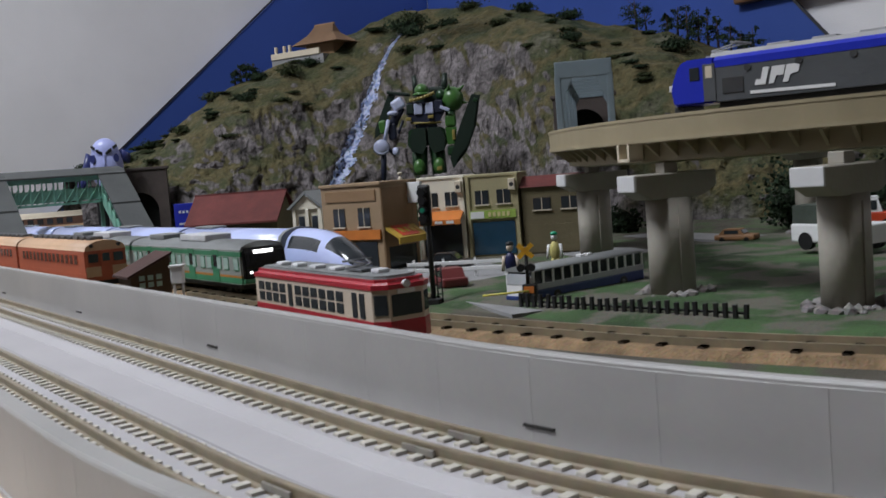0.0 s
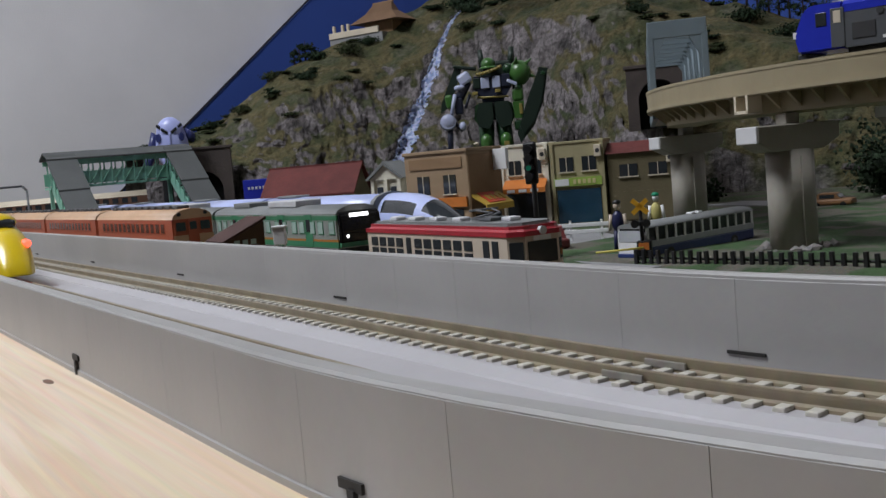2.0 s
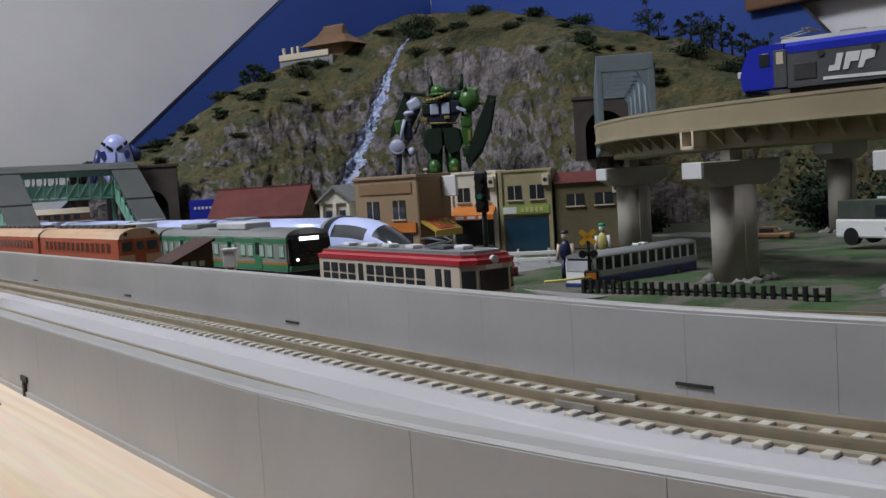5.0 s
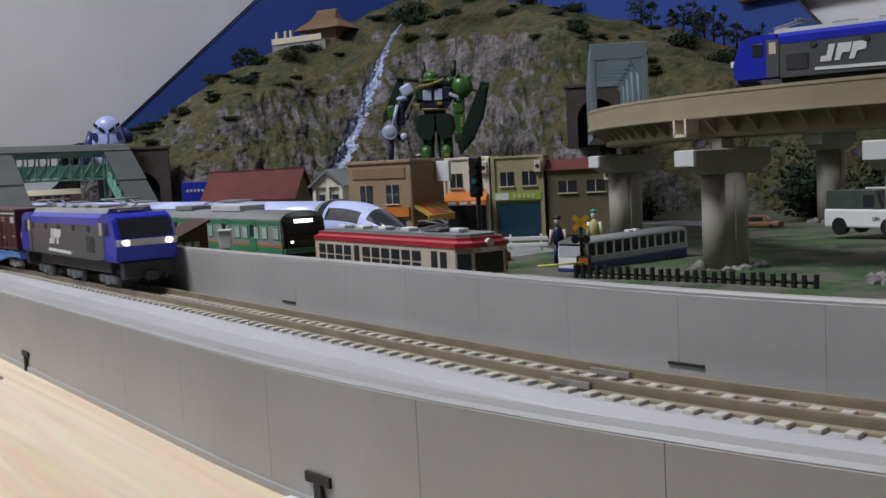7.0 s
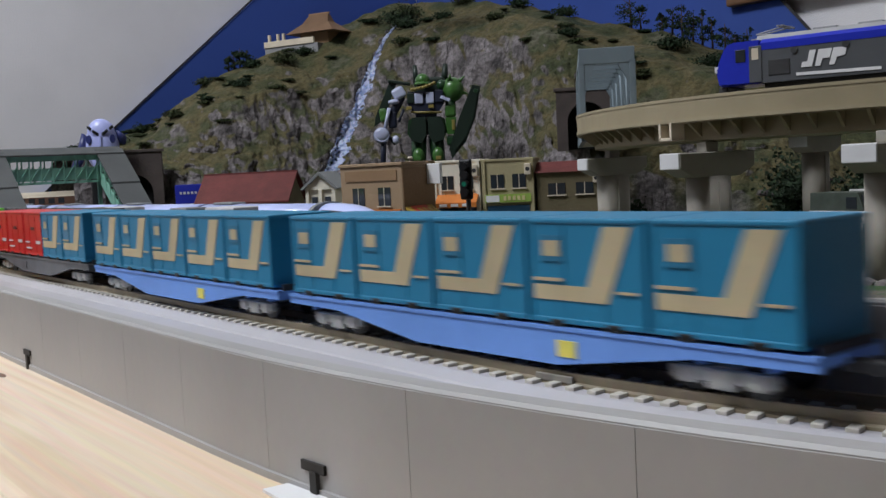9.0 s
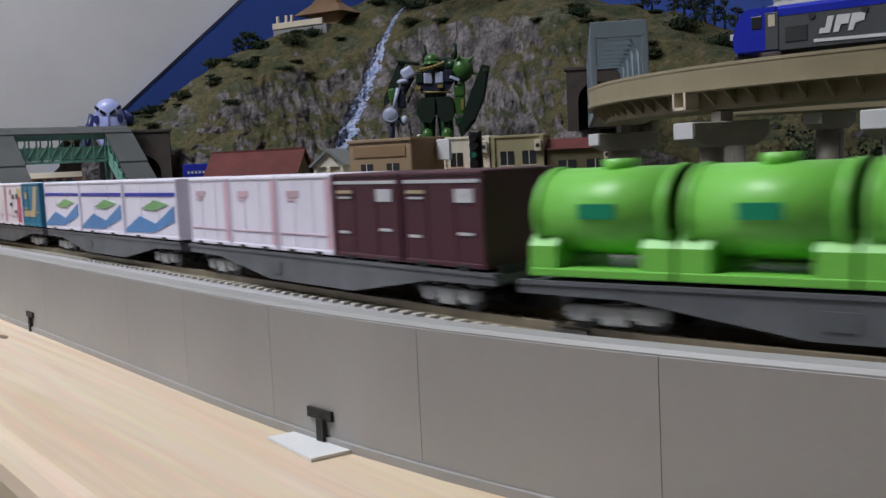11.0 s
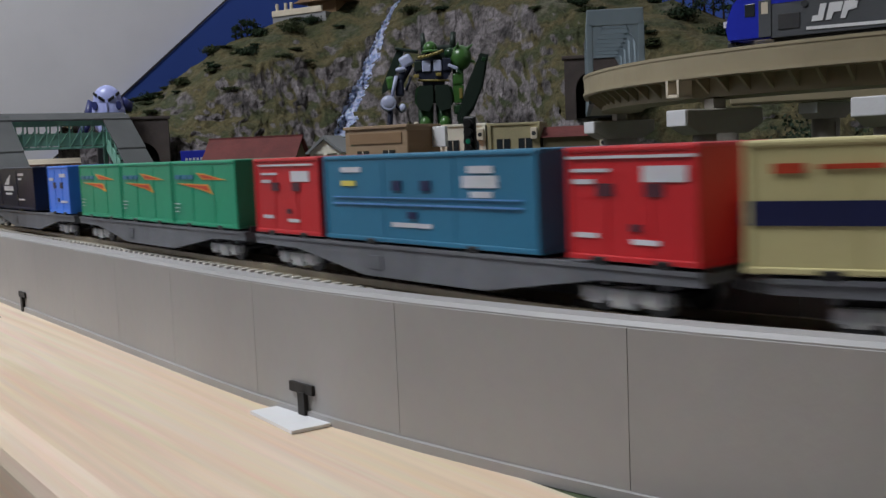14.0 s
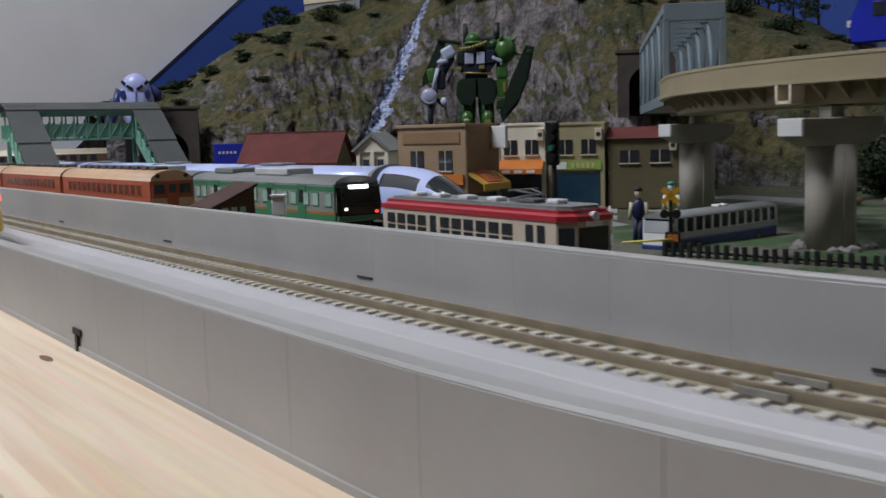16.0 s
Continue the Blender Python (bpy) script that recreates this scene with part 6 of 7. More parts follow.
def hill_mat():
    m = bpy.data.materials.new("rock_and_grass")
    m.use_nodes = True
    n, link = m.node_tree.nodes, m.node_tree.links.new
    b = n["Principled BSDF"]
    b.inputs["Roughness"].default_value = 0.95
    co, geo, sep = n.new("ShaderNodeTexCoord"), n.new("ShaderNodeNewGeometry"), n.new("ShaderNodeSeparateXYZ")
    link(geo.outputs["Normal"], sep.inputs["Vector"])

    def tex(scale, detail):
        t = n.new("ShaderNodeTexNoise")
        t.inputs["Scale"].default_value, t.inputs["Detail"].default_value = scale, detail
        link(co.outputs["Object"], t.inputs["Vector"])
        return t

    def ramp(src, stops):
        r = n.new("ShaderNodeValToRGB")
        els = r.color_ramp.elements
        els[0].position, els[0].color = stops[0][0], (*stops[0][1], 1)
        els[1].position, els[1].color = stops[-1][0], (*stops[-1][1], 1)
        for p, c in stops[1:-1]:
            els.new(p).color = (*c, 1)
        link(src, r.inputs["Fac"])
        return r.outputs["Color"]
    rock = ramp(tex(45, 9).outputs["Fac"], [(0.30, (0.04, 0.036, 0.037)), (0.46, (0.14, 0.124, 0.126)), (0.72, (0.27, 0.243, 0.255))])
    grass = ramp(tex(22, 8).outputs["Fac"], [(0.28, (0.02, 0.034, 0.013)), (0.42, (0.06, 0.062, 0.024)), (0.52, (0.105, 0.086, 0.038)), (0.62, (0.05, 0.058, 0.024)), (0.76, (0.15, 0.135, 0.105))])
    amt = n.new("ShaderNodeMath")
    amt.operation = "MULTIPLY_ADD"
    link(tex(30, 7).outputs["Fac"], amt.inputs[0])
    amt.inputs[1].default_value = 1.1
    link(sep.outputs["Z"], amt.inputs[2])
    # more turf towards the far end of the hill
    across, turf, total = n.new("ShaderNodeSeparateXYZ"), n.new("ShaderNodeMapRange"), n.new("ShaderNodeMath")
    link(co.outputs["Object"], across.inputs["Vector"])
    turf.inputs["From Min"].default_value, turf.inputs["From Max"].default_value, turf.inputs["To Max"].default_value = -0.60, -0.42, 0.30
    link(across.outputs["X"], turf.inputs["Value"])
    link(amt.outputs[0], total.inputs[0])
    link(turf.outputs["Result"], total.inputs[1])
    fac = n.new("ShaderNodeMapRange")
    fac.inputs["From Min"].default_value, fac.inputs["From Max"].default_value = 0.98, 1.15
    link(total.outputs[0], fac.inputs["Value"])
    mix = n.new("ShaderNodeMix")
    mix.data_type = "RGBA"
    link(fac.outputs["Result"], mix.inputs["Factor"])
    # crevice shade painted into the rock colour with upright stretched noise
    crevice_noise = n.new("ShaderNodeTexNoise")
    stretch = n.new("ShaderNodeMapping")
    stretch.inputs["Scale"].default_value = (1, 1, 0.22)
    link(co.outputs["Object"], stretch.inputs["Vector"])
    crevice_noise.inputs["Scale"].default_value, crevice_noise.inputs["Detail"].default_value, crevice_noise.inputs["Roughness"].default_value = 150, 8, 0.75
    link(stretch.outputs["Vector"], crevice_noise.inputs["Vector"])
    crevice_shade = n.new("ShaderNodeMix")
    crevice_shade.data_type, crevice_shade.blend_type = "RGBA", "MULTIPLY"
    crevice_shade.inputs["Factor"].default_value = 1.0
    link(rock, crevice_shade.inputs[6])
    link(ramp(crevice_noise.outputs["Fac"], [(0.38, (0.28, 0.27, 0.27)), (0.47, (0.9, 0.9, 0.9)), (0.62, (1.15, 1.15, 1.18))]), crevice_shade.inputs[7])
    rock = crevice_shade.outputs[2]
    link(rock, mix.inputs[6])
    link(grass, mix.inputs[7])
    speck = n.new("ShaderNodeMix")
    speck.data_type, speck.blend_type = "RGBA", "MULTIPLY"
    speck.inputs["Factor"].default_value = 1.0
    grit = tex(300, 6)
    grit.inputs["Roughness"].default_value = 0.75
    link(mix.outputs[2], speck.inputs[6])
    link(ramp(grit.outputs["Fac"], [(0.34, (0.5, 0.52, 0.46)), (0.50, (0.97, 0.97, 0.95)), (0.66, (1.3, 1.28, 1.25))]), speck.inputs[7])
    link(speck.outputs[2], b.inputs["Base Color"])
    bp = n.new("ShaderNodeBump")
    bp.inputs["Strength"].default_value, bp.inputs["Distance"].default_value = 1.0, 0.006
    link(tex(150, 10).outputs["Fac"], bp.inputs["Height"])
    link(bp.outputs["Normal"], b.inputs["Normal"])
    return m


mountain()


def waterfall():
    M_WATER = mat("painted_water", (0.24, 0.32, 0.58), 0.35, vary=0.4, scale=140, bump=1.0, fine=500, second=(0.55, 0.62, 0.86), amount=0.6)
    bm = bmesh.new()
    rng = random.Random(5)
    rows = []
    n = 150
    for i in range(n + 1):
        v = 0.02 + 0.72 * i / n
        w = 0.0125 * (1.0 - v) * (1 + 0.55 * noise.noise((v * 34, 0, 0)) + 0.3 * noise.noise((v * 90, 2, 0)))
        row = []
        for j in range(9):
            q = hill(fall_line(v) + w * (j / 4 - 1), v)
            f, r = spline(FOOT, FALL_U), spline(RIDGE, FALL_U)
            out = Vector((f[0] - r[0], f[1] - r[1], 0)).normalized()
            lift = 1.6 * (1 - abs(j / 4 - 1) ** 2) - 0.6 + rng.uniform(-0.8, 2.0)
            row.append(bm.verts.new(q + out * lift + Vector((0, 0, lift * 0.5))))
        rows.append(row)
    for a, b in zip(rows, rows[1:]):
        for j in range(8):
            bm.faces.new((a[j], a[j + 1], b[j + 1], b[j])).smooth = True
    bmesh.ops.recalc_face_normals(bm, faces=bm.faces[:])
    solid("waterfall", bm, M_WATER, "thin pale blue waterfall down the cliff", "waterfall", kind="structure")


waterfall()

M_LEAF = mat("dark_foliage", (0.022, 0.045, 0.018), 0.95, vary=0.5, scale=150, bump=0.6)
M_LEAF2 = mat("olive_foliage", (0.045, 0.06, 0.02), 0.95, vary=0.5, scale=150, bump=0.6)
M_TRUNK = mat("bark", (0.07, 0.045, 0.03), 0.9, vary=0.3, scale=150)


def foliage(bm, rng, x, y, z, rx, ry, rz, count, size):
    """Small leaf flakes filling an uneven rounded mass."""
    for _ in range(count):
        a, b, c = rng.gauss(0, 0.45), rng.gauss(0, 0.45), rng.gauss(0.1, 0.42)
        p = Vector((x + a * rx, y + b * ry, z + c * rz))
        d = Vector((rng.uniform(-1, 1), rng.uniform(-1, 1), rng.uniform(-1, 1))).normalized()
        e = d.orthogonal().normalized() * size * rng.uniform(0.6, 1.3)
        g = d.cross(e).normalized() * size * rng.uniform(0.6, 1.3)
        vs = [bm.verts.new(p + s) for s in (e, g, -e, -g)]
        bm.faces.new(vs)


def bush(u, v, r, material, seed, flat=0.45):
    rng = random.Random(seed)
    q = hill(u, v)
    bm = bmesh.new()
    for _ in range(4):
        foliage(bm, rng, rng.uniform(-.6, .6) * r, rng.uniform(-.6, .6) * r, r * 0.3, r * 0.9, r * 0.9, r * flat, 230, r * 0.045 + 0.45)
    solid("bush", bm, material, "dark green model shrub on the hillside", "bush", "hillside shrubs", at=place(q.x, q.y, q.z))


for i, (u, v, r) in enumerate([(0.06, 0.55, 13), (0.03, 0.8, 9), (0.10, 0.85, 8), (0.17, 0.93, 10), (0.26, 0.90, 11), (0.22, 0.62, 8), (0.30, 0.72, 12), (0.34, 0.80, 9),
                               (0.50, 0.78, 15), (0.53, 0.86, 15), (0.50, 0.68, 11), (0.56, 0.74, 9), (0.60, 0.97, 9), (0.66, 0.96, 9), (0.71, 0.98, 11), (0.475, 0.5, 8),
                               (0.80, 0.72, 13), (0.83, 0.66, 12), (0.62, 0.6, 8), (0.38, 0.98, 8), (0.70, 0.5, 9), (0.13, 0.66, 8)]):
    bush(u, v, r, M_LEAF if i % 3 else M_LEAF2, 40 + i)
# low scrub: darker clumps in drifts that run down the slope
rng = random.Random(77)
for i in range(64):
    u, v = rng.uniform(0.04, 0.9), rng.uniform(0.34, 0.98)
    if abs(u - fall_line(v)) > 0.03:
        bush(u, v, rng.uniform(2.5, 6.5), M_LEAF2 if i % 3 else M_LEAF, 500 + i, 0.22)


def tree(u, v, tall, seed):
    rng = random.Random(seed)
    q = hill(u, v)
    o = thing("tree", "dark bushy tree on the ridge", "tree", place(q.x, q.y, q.z - 1), "ridge trees")
    part("trunk", one(rod, (0, 0, 0), (rng.uniform(-2, 2), rng.uniform(-1, 1), tall), 1.1, 0.2, seg=8), M_TRUNK, o)
    for k in range(3):
        a = rng.uniform(0, 2 * math.pi)
        part("limb", one(rod, (0, 0, tall * (0.3 + 0.15 * k)), (tall * 0.22 * math.cos(a), tall * 0.22 * math.sin(a), tall * (0.5 + 0.15 * k)), 0.5, 0.15, seg=6), M_TRUNK, o)
    bm = bmesh.new()
    for i in range(11):
        z = tall * rng.uniform(0.22, 0.98)
        r = tall * 0.30 * math.sin(math.pi * min(0.92, 0.18 + 0.8 * z / tall)) + 0.8
        t = rng.uniform(0, 2 * math.pi)
        foliage(bm, rng, r * 0.8 * math.cos(t), r * 0.8 * math.sin(t), z, r * 0.6, r * 0.6, tall * 0.10, 46, 0.8)
    part("crown", bm, M_LEAF, o)


for i, (u, v, t) in enumerate([(0.775, 1.0, 34), (0.783, 0.99, 22), (0.800, 0.98, 18), (0.808, 1.0, 24), (0.816, 0.99, 30), (0.824, 0.98, 24), (0.832, 1.0, 29), (0.840, 0.99, 26), (0.850, 1.0, 24), (0.858, 0.99, 18), (0.868, 0.99, 26),
                               (0.215, 1.0, 15), (0.228, 1.0, 18), (0.24, 1.0, 20), (0.252, 1.0, 15)]):
    tree(u, v, t, 90 + i)


def temple():
    o = thing("temple", "small hilltop temple hall with a wide brown roof and white wall", "temple", place(-806, 402, 163, 24))
    part("hall", one(box, 10, 3, 7, 34, 20, 14), M_BROWN, o)
    bm = bmesh.new()
    # hipped roof with flared eaves
    rings = [(-18, 40, 17, 11), (-15, 37, 14.5, 13.2), (-5, 27, 6, 21), (2, 24, 1.2, 30)]
    loops = [[bm.verts.new(p) for p in ((a, -d, z), (b, -d, z), (b, d, z), (a, d, z))] for a, b, d, z in rings]
    for p, q in zip(loops, loops[1:]):
        for i in range(4):
            bm.faces.new((p[i], p[(i + 1) % 4], q[(i + 1) % 4], q[i]))
    bm.faces.new(loops[-1])
    bm.faces.new(loops[0][::-1])
    r = part("roof", bm, mat("temple_roof", (0.19, 0.11, 0.06), 0.85, vary=0.14, bump=0.4), o)
    part("ridge", one(box, 13, 0, 30.2, 25, 2.2, 1.8, bevel=0.3), M_BROWN, r)
    part("terrace_wall", one(box, -14, -17, 3, 62, 2.4, 6.0, bevel=0.3), M_CREAM, o)
    part("terrace", one(box, -12, -5, -9, 66, 24, 18), M_ROAD, o)
    for x in (-40, -29, -22):
        part("gate_post", one(box, x, -15, 9, 2.6, 2.6, 8, bevel=0.3), M_CREAM, o)


temple()


def tunnel_mouth(label, at, w, h, d):
    o = thing("tunnel_portal", label, "tunnel", at, "tunnel portals")
    mp = mat("portal_brown", (0.075, 0.058, 0.052), 0.85, vary=0.2, scale=70, bump=0.4)
    bm = bmesh.new()
    arch = [(-w * 0.32, 0)] + [(-w * 0.32 * math.cos(a), h * 0.48 + w * 0.32 * math.sin(a)) for a in [math.pi * i / 12 for i in range(13)]] + [(w * 0.32, 0)]
    outer = [(w / 2, 0), (w / 2, h), (-w / 2, h), (-w / 2, 0)]
    # front slab with an arched opening: two sides and a crown
    loop = arch + outer
    prism(bm, loop, -d / 2, d / 2, 0, "y")
    f = part("portal_face", bm, mp, o)
    part("coping", one(box, 0, 0, h + 1, w + 3, d + 2, 2.4, bevel=0.3), mp, f)
    # solid black block behind the arch, painting in the darkness of the tunnel
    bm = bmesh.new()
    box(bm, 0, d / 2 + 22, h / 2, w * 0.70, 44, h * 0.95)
    part("bore_darkness", bm, mat("painted_tunnel_shade", (0.003, 0.003, 0.003), 0.95), o)


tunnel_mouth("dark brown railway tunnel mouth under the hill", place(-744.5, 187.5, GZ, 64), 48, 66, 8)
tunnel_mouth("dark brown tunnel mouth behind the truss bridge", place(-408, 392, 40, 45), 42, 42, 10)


# ---- toy robots ----
def green_robot():
    bm = bmesh.new()
    dk, mid, lt, wh, bl, ye = 0, 1, 2, 3, 4, 5
    # flared lower legs, knees and thighs
    for sx in (-1, 1):
        box(bm, 9.5 * sx, -2, 4.5, 13, 20, 9, dk, bevel=2.0)
        prism(bm, [(8.5 * sx - 7.5, 6), (8.5 * sx + 7.5, 6), (7.5 * sx + 5.2, 22), (7.5 * sx + 4.6, 42), (7.5 * sx - 4.6, 42), (7.5 * sx - 5.2, 22)], -7, 7, mid, "y")
        ball(bm, 7.6 * sx, -7, 50, 4.6, 4.0, 6.4, lt, 3)
        box(bm, 7.8 * sx, -10.6, 48, 4.2, 1.6, 3.0, ye if sx > 0 else lt, bevel=0.5)
        rod(bm, (7.6 * sx, 0, 44), (6.6 * sx, 0, 66), 5.6, 6.2, 14, mid)
        # skirt plates
        prism(bm, [(0.8 * sx, 80), (11.0 * sx, 80), (14.0 * sx, 71), (12.5 * sx, 62), (4.5 * sx, 60), (1.0 * sx, 66)], -9.0, -5.6, dk, "y")
        prism(bm, [(11.2 * sx, 80), (14.2 * sx, 78), (15.6 * sx, 68), (12.6 * sx, 63)], -5, 7, mid, "y")
    box(bm, 0, 0, 73, 18, 11, 13, dk, bevel=2.2)
    box(bm, 0, -1, 82.5, 17, 11, 5, bl, bevel=1.2)
    rod(bm, (-12, -7.4, 84.4), (12, -7.4, 83.2), 0.9, 0.9, 8, ye)
    # chest with pale panels
    prism(bm, [(-13.5, 100), (13.5, 100), (15, 92), (10, 84), (-10, 84), (-15, 92)], -8, 8, bl, "y")
    box(bm, -5.2, -8.4, 94.6, 6.6, 2.2, 8.4, wh, bevel=0.7, rz=8)
    box(bm, 3.4, -8.6, 94.8, 6.2, 2.2, 8.8, wh, bevel=0.7, rz=-6)
    box(bm, -11.6, -8.2, 95, 5.4, 2.0, 8.0, dk, bevel=0.7)
    box(bm, 10.6, -8.4, 95.6, 6.6, 2.0, 9.6, bl, bevel=0.7)
    box(bm, 15.2, -9.2, 93.4, 8.0, 2.2, 2.6, wh, bevel=0.6, ry=24)
    for x, z in ((-13.2, 87.4), (4.0, 88.0)):
        box(bm, x, -9.4, z, 4.2, 1.6, 2.6, ye, bevel=0.4)
    # backpack and its two upright nozzles
    box(bm, 4, 11, 103, 24, 9, 18, dk, bevel=2.0)
    rod(bm, (-6.5, 11, 108), (-7.4, 12, 122), 2.6, 1.7, 12, dk)
    rod(bm, (15.5, 11, 108), (17.0, 12, 122), 3.0, 2.0, 12, dk)
    # helmet with a drooping brim and a hose across the face
    ball(bm, -1.6, -2, 109, 5.6, 6.4, 5.2, lt, 3)
    box(bm, -1.6, -5.4, 104.2, 8.4, 5, 3.0, bl, bevel=0.8)
    rod(bm, (-1.6, -4.0, 105.2), (-1.6, -4.0, 107.2), 7.8, 5.8, 20, lt)
    for k in range(7):
        a, b = k / 7, (k + 1) / 7
        rod(bm, (-11 + 19 * a, -8.6 - 3 * math.sin(math.pi * a), 101.6 + 4.6 * a * a), (-11 + 19 * b, -8.6 - 3 * math.sin(math.pi * b), 101.6 + 4.6 * b * b), 1.25, 1.25, 10, ye)
    # round spiked shoulder, arm and forearm
    ball(bm, 21.5, -1, 100.6, 8.8, 9.4, 9.8, lt, 3)
    ball(bm, 13.2, -3, 104.4, 4.2, 4.2, 4.2, mid, 3)
    rod(bm, (26, -4, 106), (31.5, -6, 110.5), 2.2, 0.2, 12, lt)
    rod(bm, (28.5, -3, 98), (33.5, -4, 96.5), 2.0, 0.2, 12, lt)
    rod(bm, (19, -6, 107), (20, -11, 112), 1.9, 0.2, 12, lt)
    rod(bm, (19.4, -1, 93), (19.0, -2, 82), 4.2, 4.0, 14, mid)
    box(bm, 19.0, -3, 84, 8.6, 9, 9.5, lt, bevel=1.8)
    prism(bm, [(14.6, 79), (23.2, 79), (22.0, 66), (15.4, 66)], -8, 3, lt, "y")
    box(bm, 20.6, -8.6, 73, 2.4, 1.2, 8.0, ye, bevel=0.4)
    box(bm, 18.0, -4, 61, 6.4, 7, 8, mid, bevel=1.6)
    # raised arm with pale shoulder armour before a dark slanted plate
    prism(bm, [(-27, 110), (-22, 108), (-33, 80), (-41, 75), (-40, 82)], -1, 3, dk, "y")
    box(bm, -20, 0, 108, 18, 8, 2.4, dk, bevel=0.9, ry=10)
    box(bm, -20.6, -6, 99.4, 10, 7, 9.0, wh, bevel=2.0, ry=-28)
    ball(bm, -24.8, -8, 92.8, 4.6, 3.8, 2.2, wh, 2)
    rod(bm, (-19, -4, 97), (-27, -7, 82), 3.8, 3.4, 14, bl)
    box(bm, -33.2, -6, 83, 6.2, 7, 10.5, lt, bevel=1.8, ry=-8)
    box(bm, -26.4, -7, 79, 6.6, 7, 13, bl, bevel=1.6)
    rod(bm, (-17.5, -7, 87), (-21.5, -9, 77), 1.2, 1.0, 8, bl)
    # long drum-fed weapon
    rod(bm, (-28.5, -11, 88), (-32.5, -12, 72), 1.5, 1.5, 10, wh)
    rod(bm, (-33.5, -12, 72), (-36, -13, 34), 2.5, 1.9, 12, bl)
    rod(bm, (-35.4, -12, 67.2), (-35.2, -16.4, 67.8), 6.4, 5.6, 24, wh)
    ball(bm, -35.2, -15.4, 67.8, 5.6, 2.6, 5.6, wh, 3)
    ball(bm, -24.6, -12, 63.4, 2.9, 2.9, 3.6, wh, 2)
    rod(bm, (-30, -12, 66), (-24.8, -12, 60), 1.4, 1.4, 8, bl)
    # long tapered shield held on edge
    for y0, y1, k in ((-9, -4, 1.0), (-11, -9, 0.8)):
        out = [(36.5, 103), (43, 101.5), (38, 78), (30, 60), (18.5, 47), (16.5, 55), (26, 80)]
        cx, cz = 30, 76
        prism(bm, [(cx + (x - cx) * k, cz + (z - cz) * k) for x, z in out], y0, y1, dk, "y")
    box(bm, 39, -10, 98, 3.2, 3, 3.0, mid, bevel=0.6, ry=20)
    solid("toy_robot", bm, [mat("robot_dark_green", (0.007, 0.02, 0.012), 0.5, vary=0.1), mat("robot_green", (0.016, 0.055, 0.02), 0.32, vary=0.08), mat("robot_leaf_green", (0.05, 0.14, 0.03), 0.32, vary=0.08), mat("robot_pale", (0.46, 0.50, 0.68), 0.25), mat("robot_navy", (0.010, 0.014, 0.035), 0.5), mat("robot_yellow", (0.28, 0.22, 0.06), 0.4)],
          "tall green toy robot with a dark shield standing on the layout", "toy robot", at=place(-543, 351, GZ - 0.3, 54))


green_robot()


def blue_robot():
    bm = bmesh.new()
    pale, navy, blk = 0, 1, 2
    for s in (-1, 1):
        box(bm, 12 * s, 0, 12, 14, 20, 24, blk, bevel=3)
        box(bm, 11 * s, 0, 36, 13, 16, 30, blk, bevel=3)
    # arms: one hanging, one reaching back
    rod(bm, (-20, 0, 82), (-28, -4, 66), 6.0, 5.6, 14, navy)
    rod(bm, (-28, -4, 66), (-36, -8, 54), 5.6, 5.0, 14, navy)
    box(bm, -30, -9, 62, 3.4, 3.0, 13, pale, bevel=1.0, ry=28)
    rod(bm, (19, 0, 82), (29, 6, 78), 5.0, 4.4, 14, navy)
    ball(bm, 0, 0, 73, 22, 17, 21, pale, 3)
    box(bm, -1, -8, 70, 32, 16, 5, navy, bevel=2.2)
    ball(bm, 0, -10, 62, 14, 10, 10, pale, 3)
    ball(bm, 0, -3, 84, 18, 13, 12.5, pale, 3)
    for s in (-1, 1):
        box(bm, 6.0 * s, -15.2, 84.5, 8.4, 3, 2.6, blk, ry=-24 * s, bevel=0.5)
        box(bm, 14.0 * s, -11.8, 88.5, 5.4, 3, 2.4, blk, ry=-24 * s, rz=30 * s, bevel=0.5)
        rod(bm, (14.5 * s, -11, 79), (15.5 * s, -15, 79), 3.8, 3.4, 14, navy)
    box(bm, 0, -17, 78, 2.6, 3, 9, pale, bevel=0.8)
    solid("toy_robot", bm, [mat("robot_ice", (0.42, 0.46, 0.80), 0.3, vary=0.05), mat("robot_blue", (0.035, 0.045, 0.17), 0.35), M_BLACK], "rounded pale blue toy robot behind the footbridge", "toy robot", at=place(-737.5, 160, GZ - 0.3, 66) @ Matrix.Diagonal((0.62, 0.62, 0.98, 1)))


blue_robot()


def toy_plane():
    o = thing("toy_aircraft", "small black toy aircraft hung on a thread", "toy", place(-640, 395, 252, 30))
    bm = bmesh.new()
    ball(bm, 0, 0, 0, 9, 26, 7, 0, 2)
    b = part("fuselage", bm, M_BLACK, o)
    part("wing", one(box, 0, -2, -4.5, 96, 13, 1.6, bevel=0.5), M_BLACK, b)
    part("tail_hook", one(rod, (5, 6, -5), (9, 2, -17), 0.7, seg=8), M_BLACK, b)
    part("thread", one(rod, (0, 0, 5), (0, 0, 1388), 0.25, seg=6), M_WHITE, o)


toy_plane()


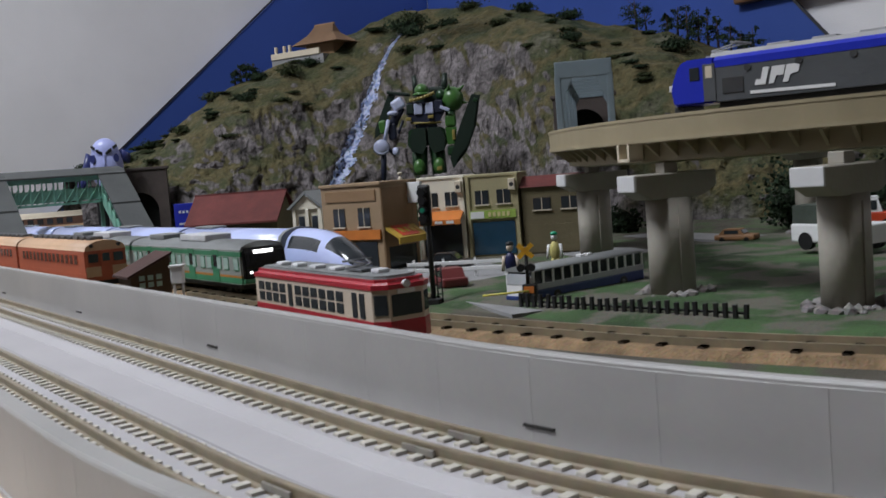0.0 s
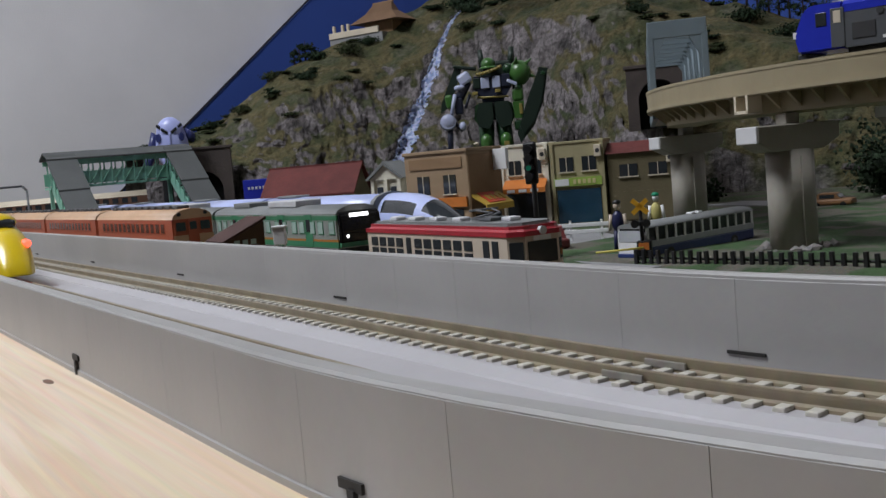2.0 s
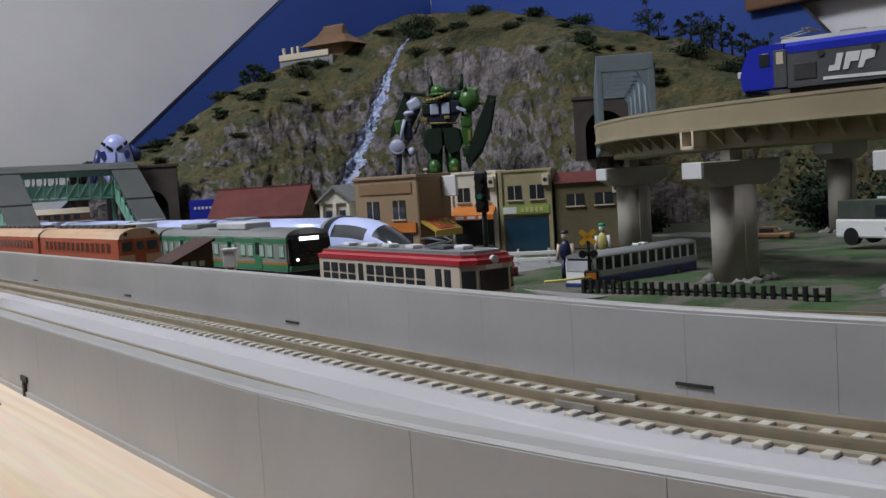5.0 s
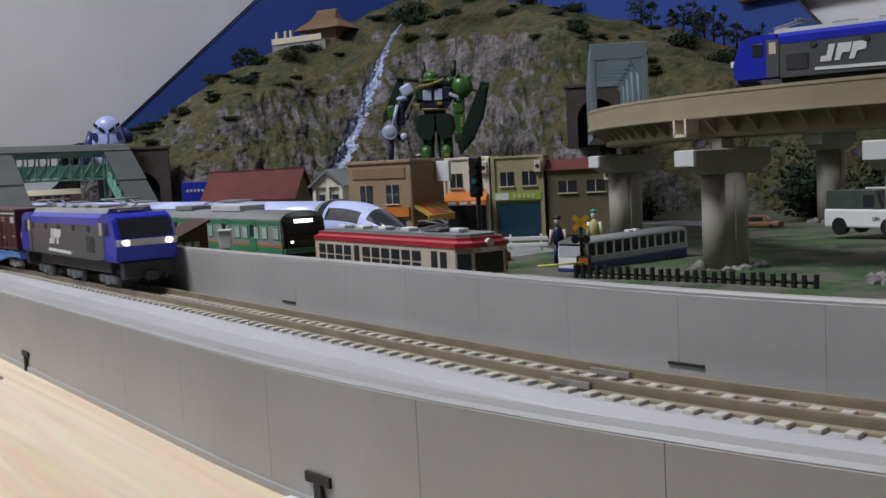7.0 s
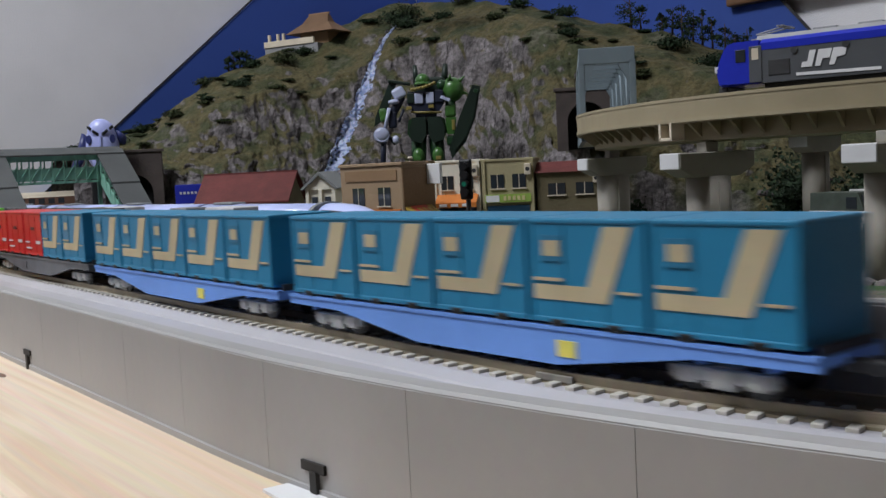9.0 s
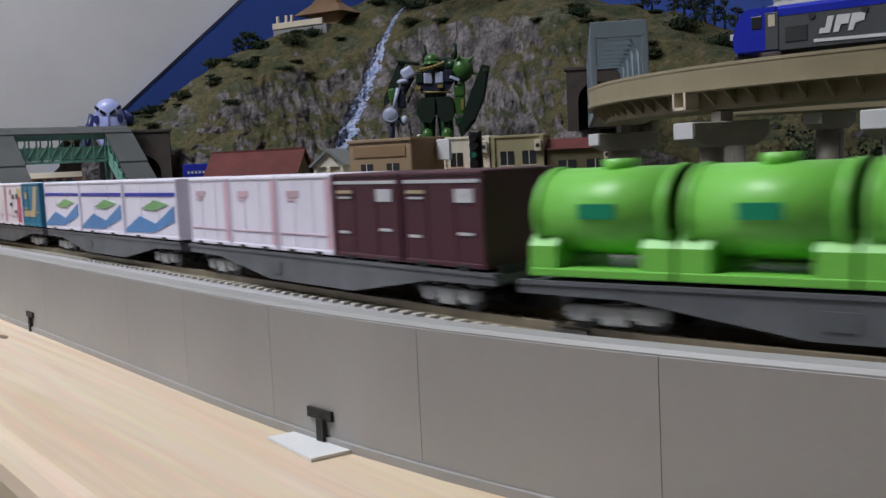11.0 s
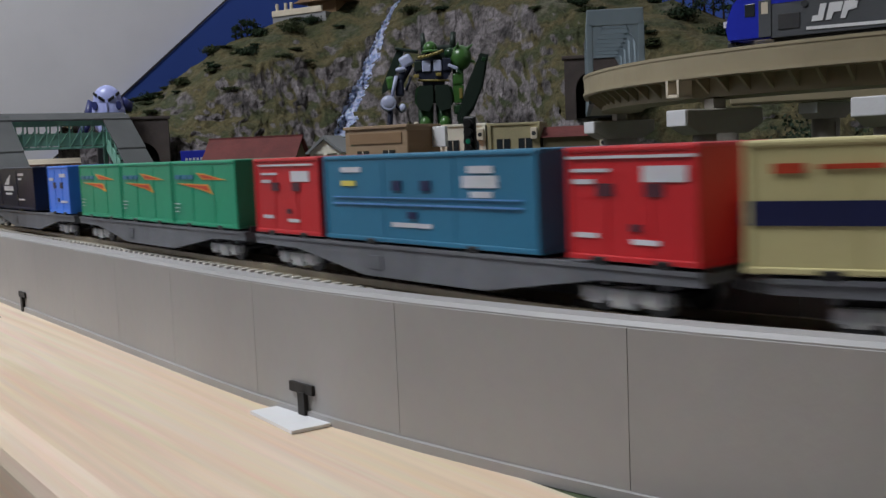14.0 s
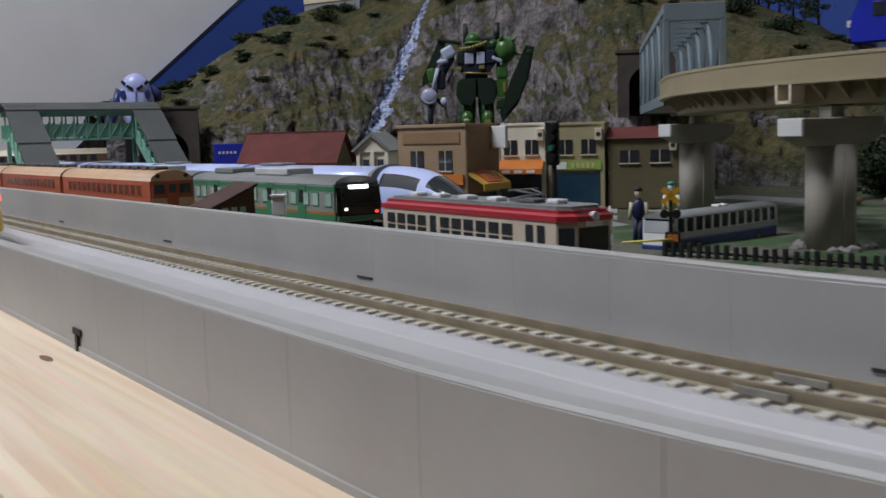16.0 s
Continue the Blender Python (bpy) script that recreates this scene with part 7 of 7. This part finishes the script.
# stock standing behind the footbridge, on a low bank
bank = bmesh.new()
prism(bank, [(-24, GZ), (24, GZ), (15, 6.6), (-15, 6.6)], -95, 95, 0, "x")
solid("embankment", bank, M_SOIL, "low brown bank carrying a siding", "bank", kind="structure", at=place(-822, 96, 0, 66))
c, b = coach("diesel_railcar", "cream and brown railcar on the rear siding", "train", place(-822, 96, 6.4, 66), 133, 9.4, 23, 3.0, mat("dull_brown_coach", (0.13, 0.06, 0.035), 0.6, vary=0.15), M_CREAM, band=[(8, 11.5, M_CREAMR)], windows=[(-52 + 8.0 * i, 5.0, 13.0, 17.5, None) for i in range(14)], round_=4.6)
hoop = bmesh.new()
for a, b2 in (((-12, 0, 0), (-12, 0, 44)), ((-12, 0, 44), (-9, 0, 48)), ((-9, 0, 48), (60, 0, 48)), ((60, 0, 48), (60, 0, 0))):
    rod(hoop, a, b2, 0.9, seg=8)
solid("wire_frame", hoop, M_STEEL, "thin grey bent wire frame beside the sidings", "frame", at=place(-800, 42, GZ, 262))


# dark shrubs along the foot of the hill behind the piers
for i, (x, y, r) in enumerate([(-240, 398, 26), (-212, 410, 26), (-182, 428, 24), (-150, 440, 26), (-120, 450, 24), (-225, 372, 15), (-330, 345, 12)]):
    rng = random.Random(300 + i)
    bm = bmesh.new()
    for _ in range(6):
        foliage(bm, rng, rng.uniform(-.5, .5) * r, rng.uniform(-.5, .5) * r, r * rng.uniform(0.25, 1.0), r * 0.7, r * 0.7, r * 0.6, 260, 1.25)
    solid("bush", bm, M_LEAF, "dense dark green shrub at the foot of the hill", "bush", "hill foot shrubs", at=place(x, y, GZ))


def motions():
    times = [i * 0.25 for i in range(65)]
    for ob, ahead in TRAIN:
        rows = []
        half = 35.0 if ob is TRAIN[0][0] else 47.0
        for t in times:
            # each vehicle hangs between its two outer bogies
            xa, ya, _ = line(run(t) + ahead - half)
            xb, yb, _ = line(run(t) + ahead + half)
            rows.append((t, place((xa + xb) / 2, (ya + yb) / 2, -0.4, math.degrees(math.atan2(yb - ya, xb - xa)))))
        walk(ob, rows)


motions()
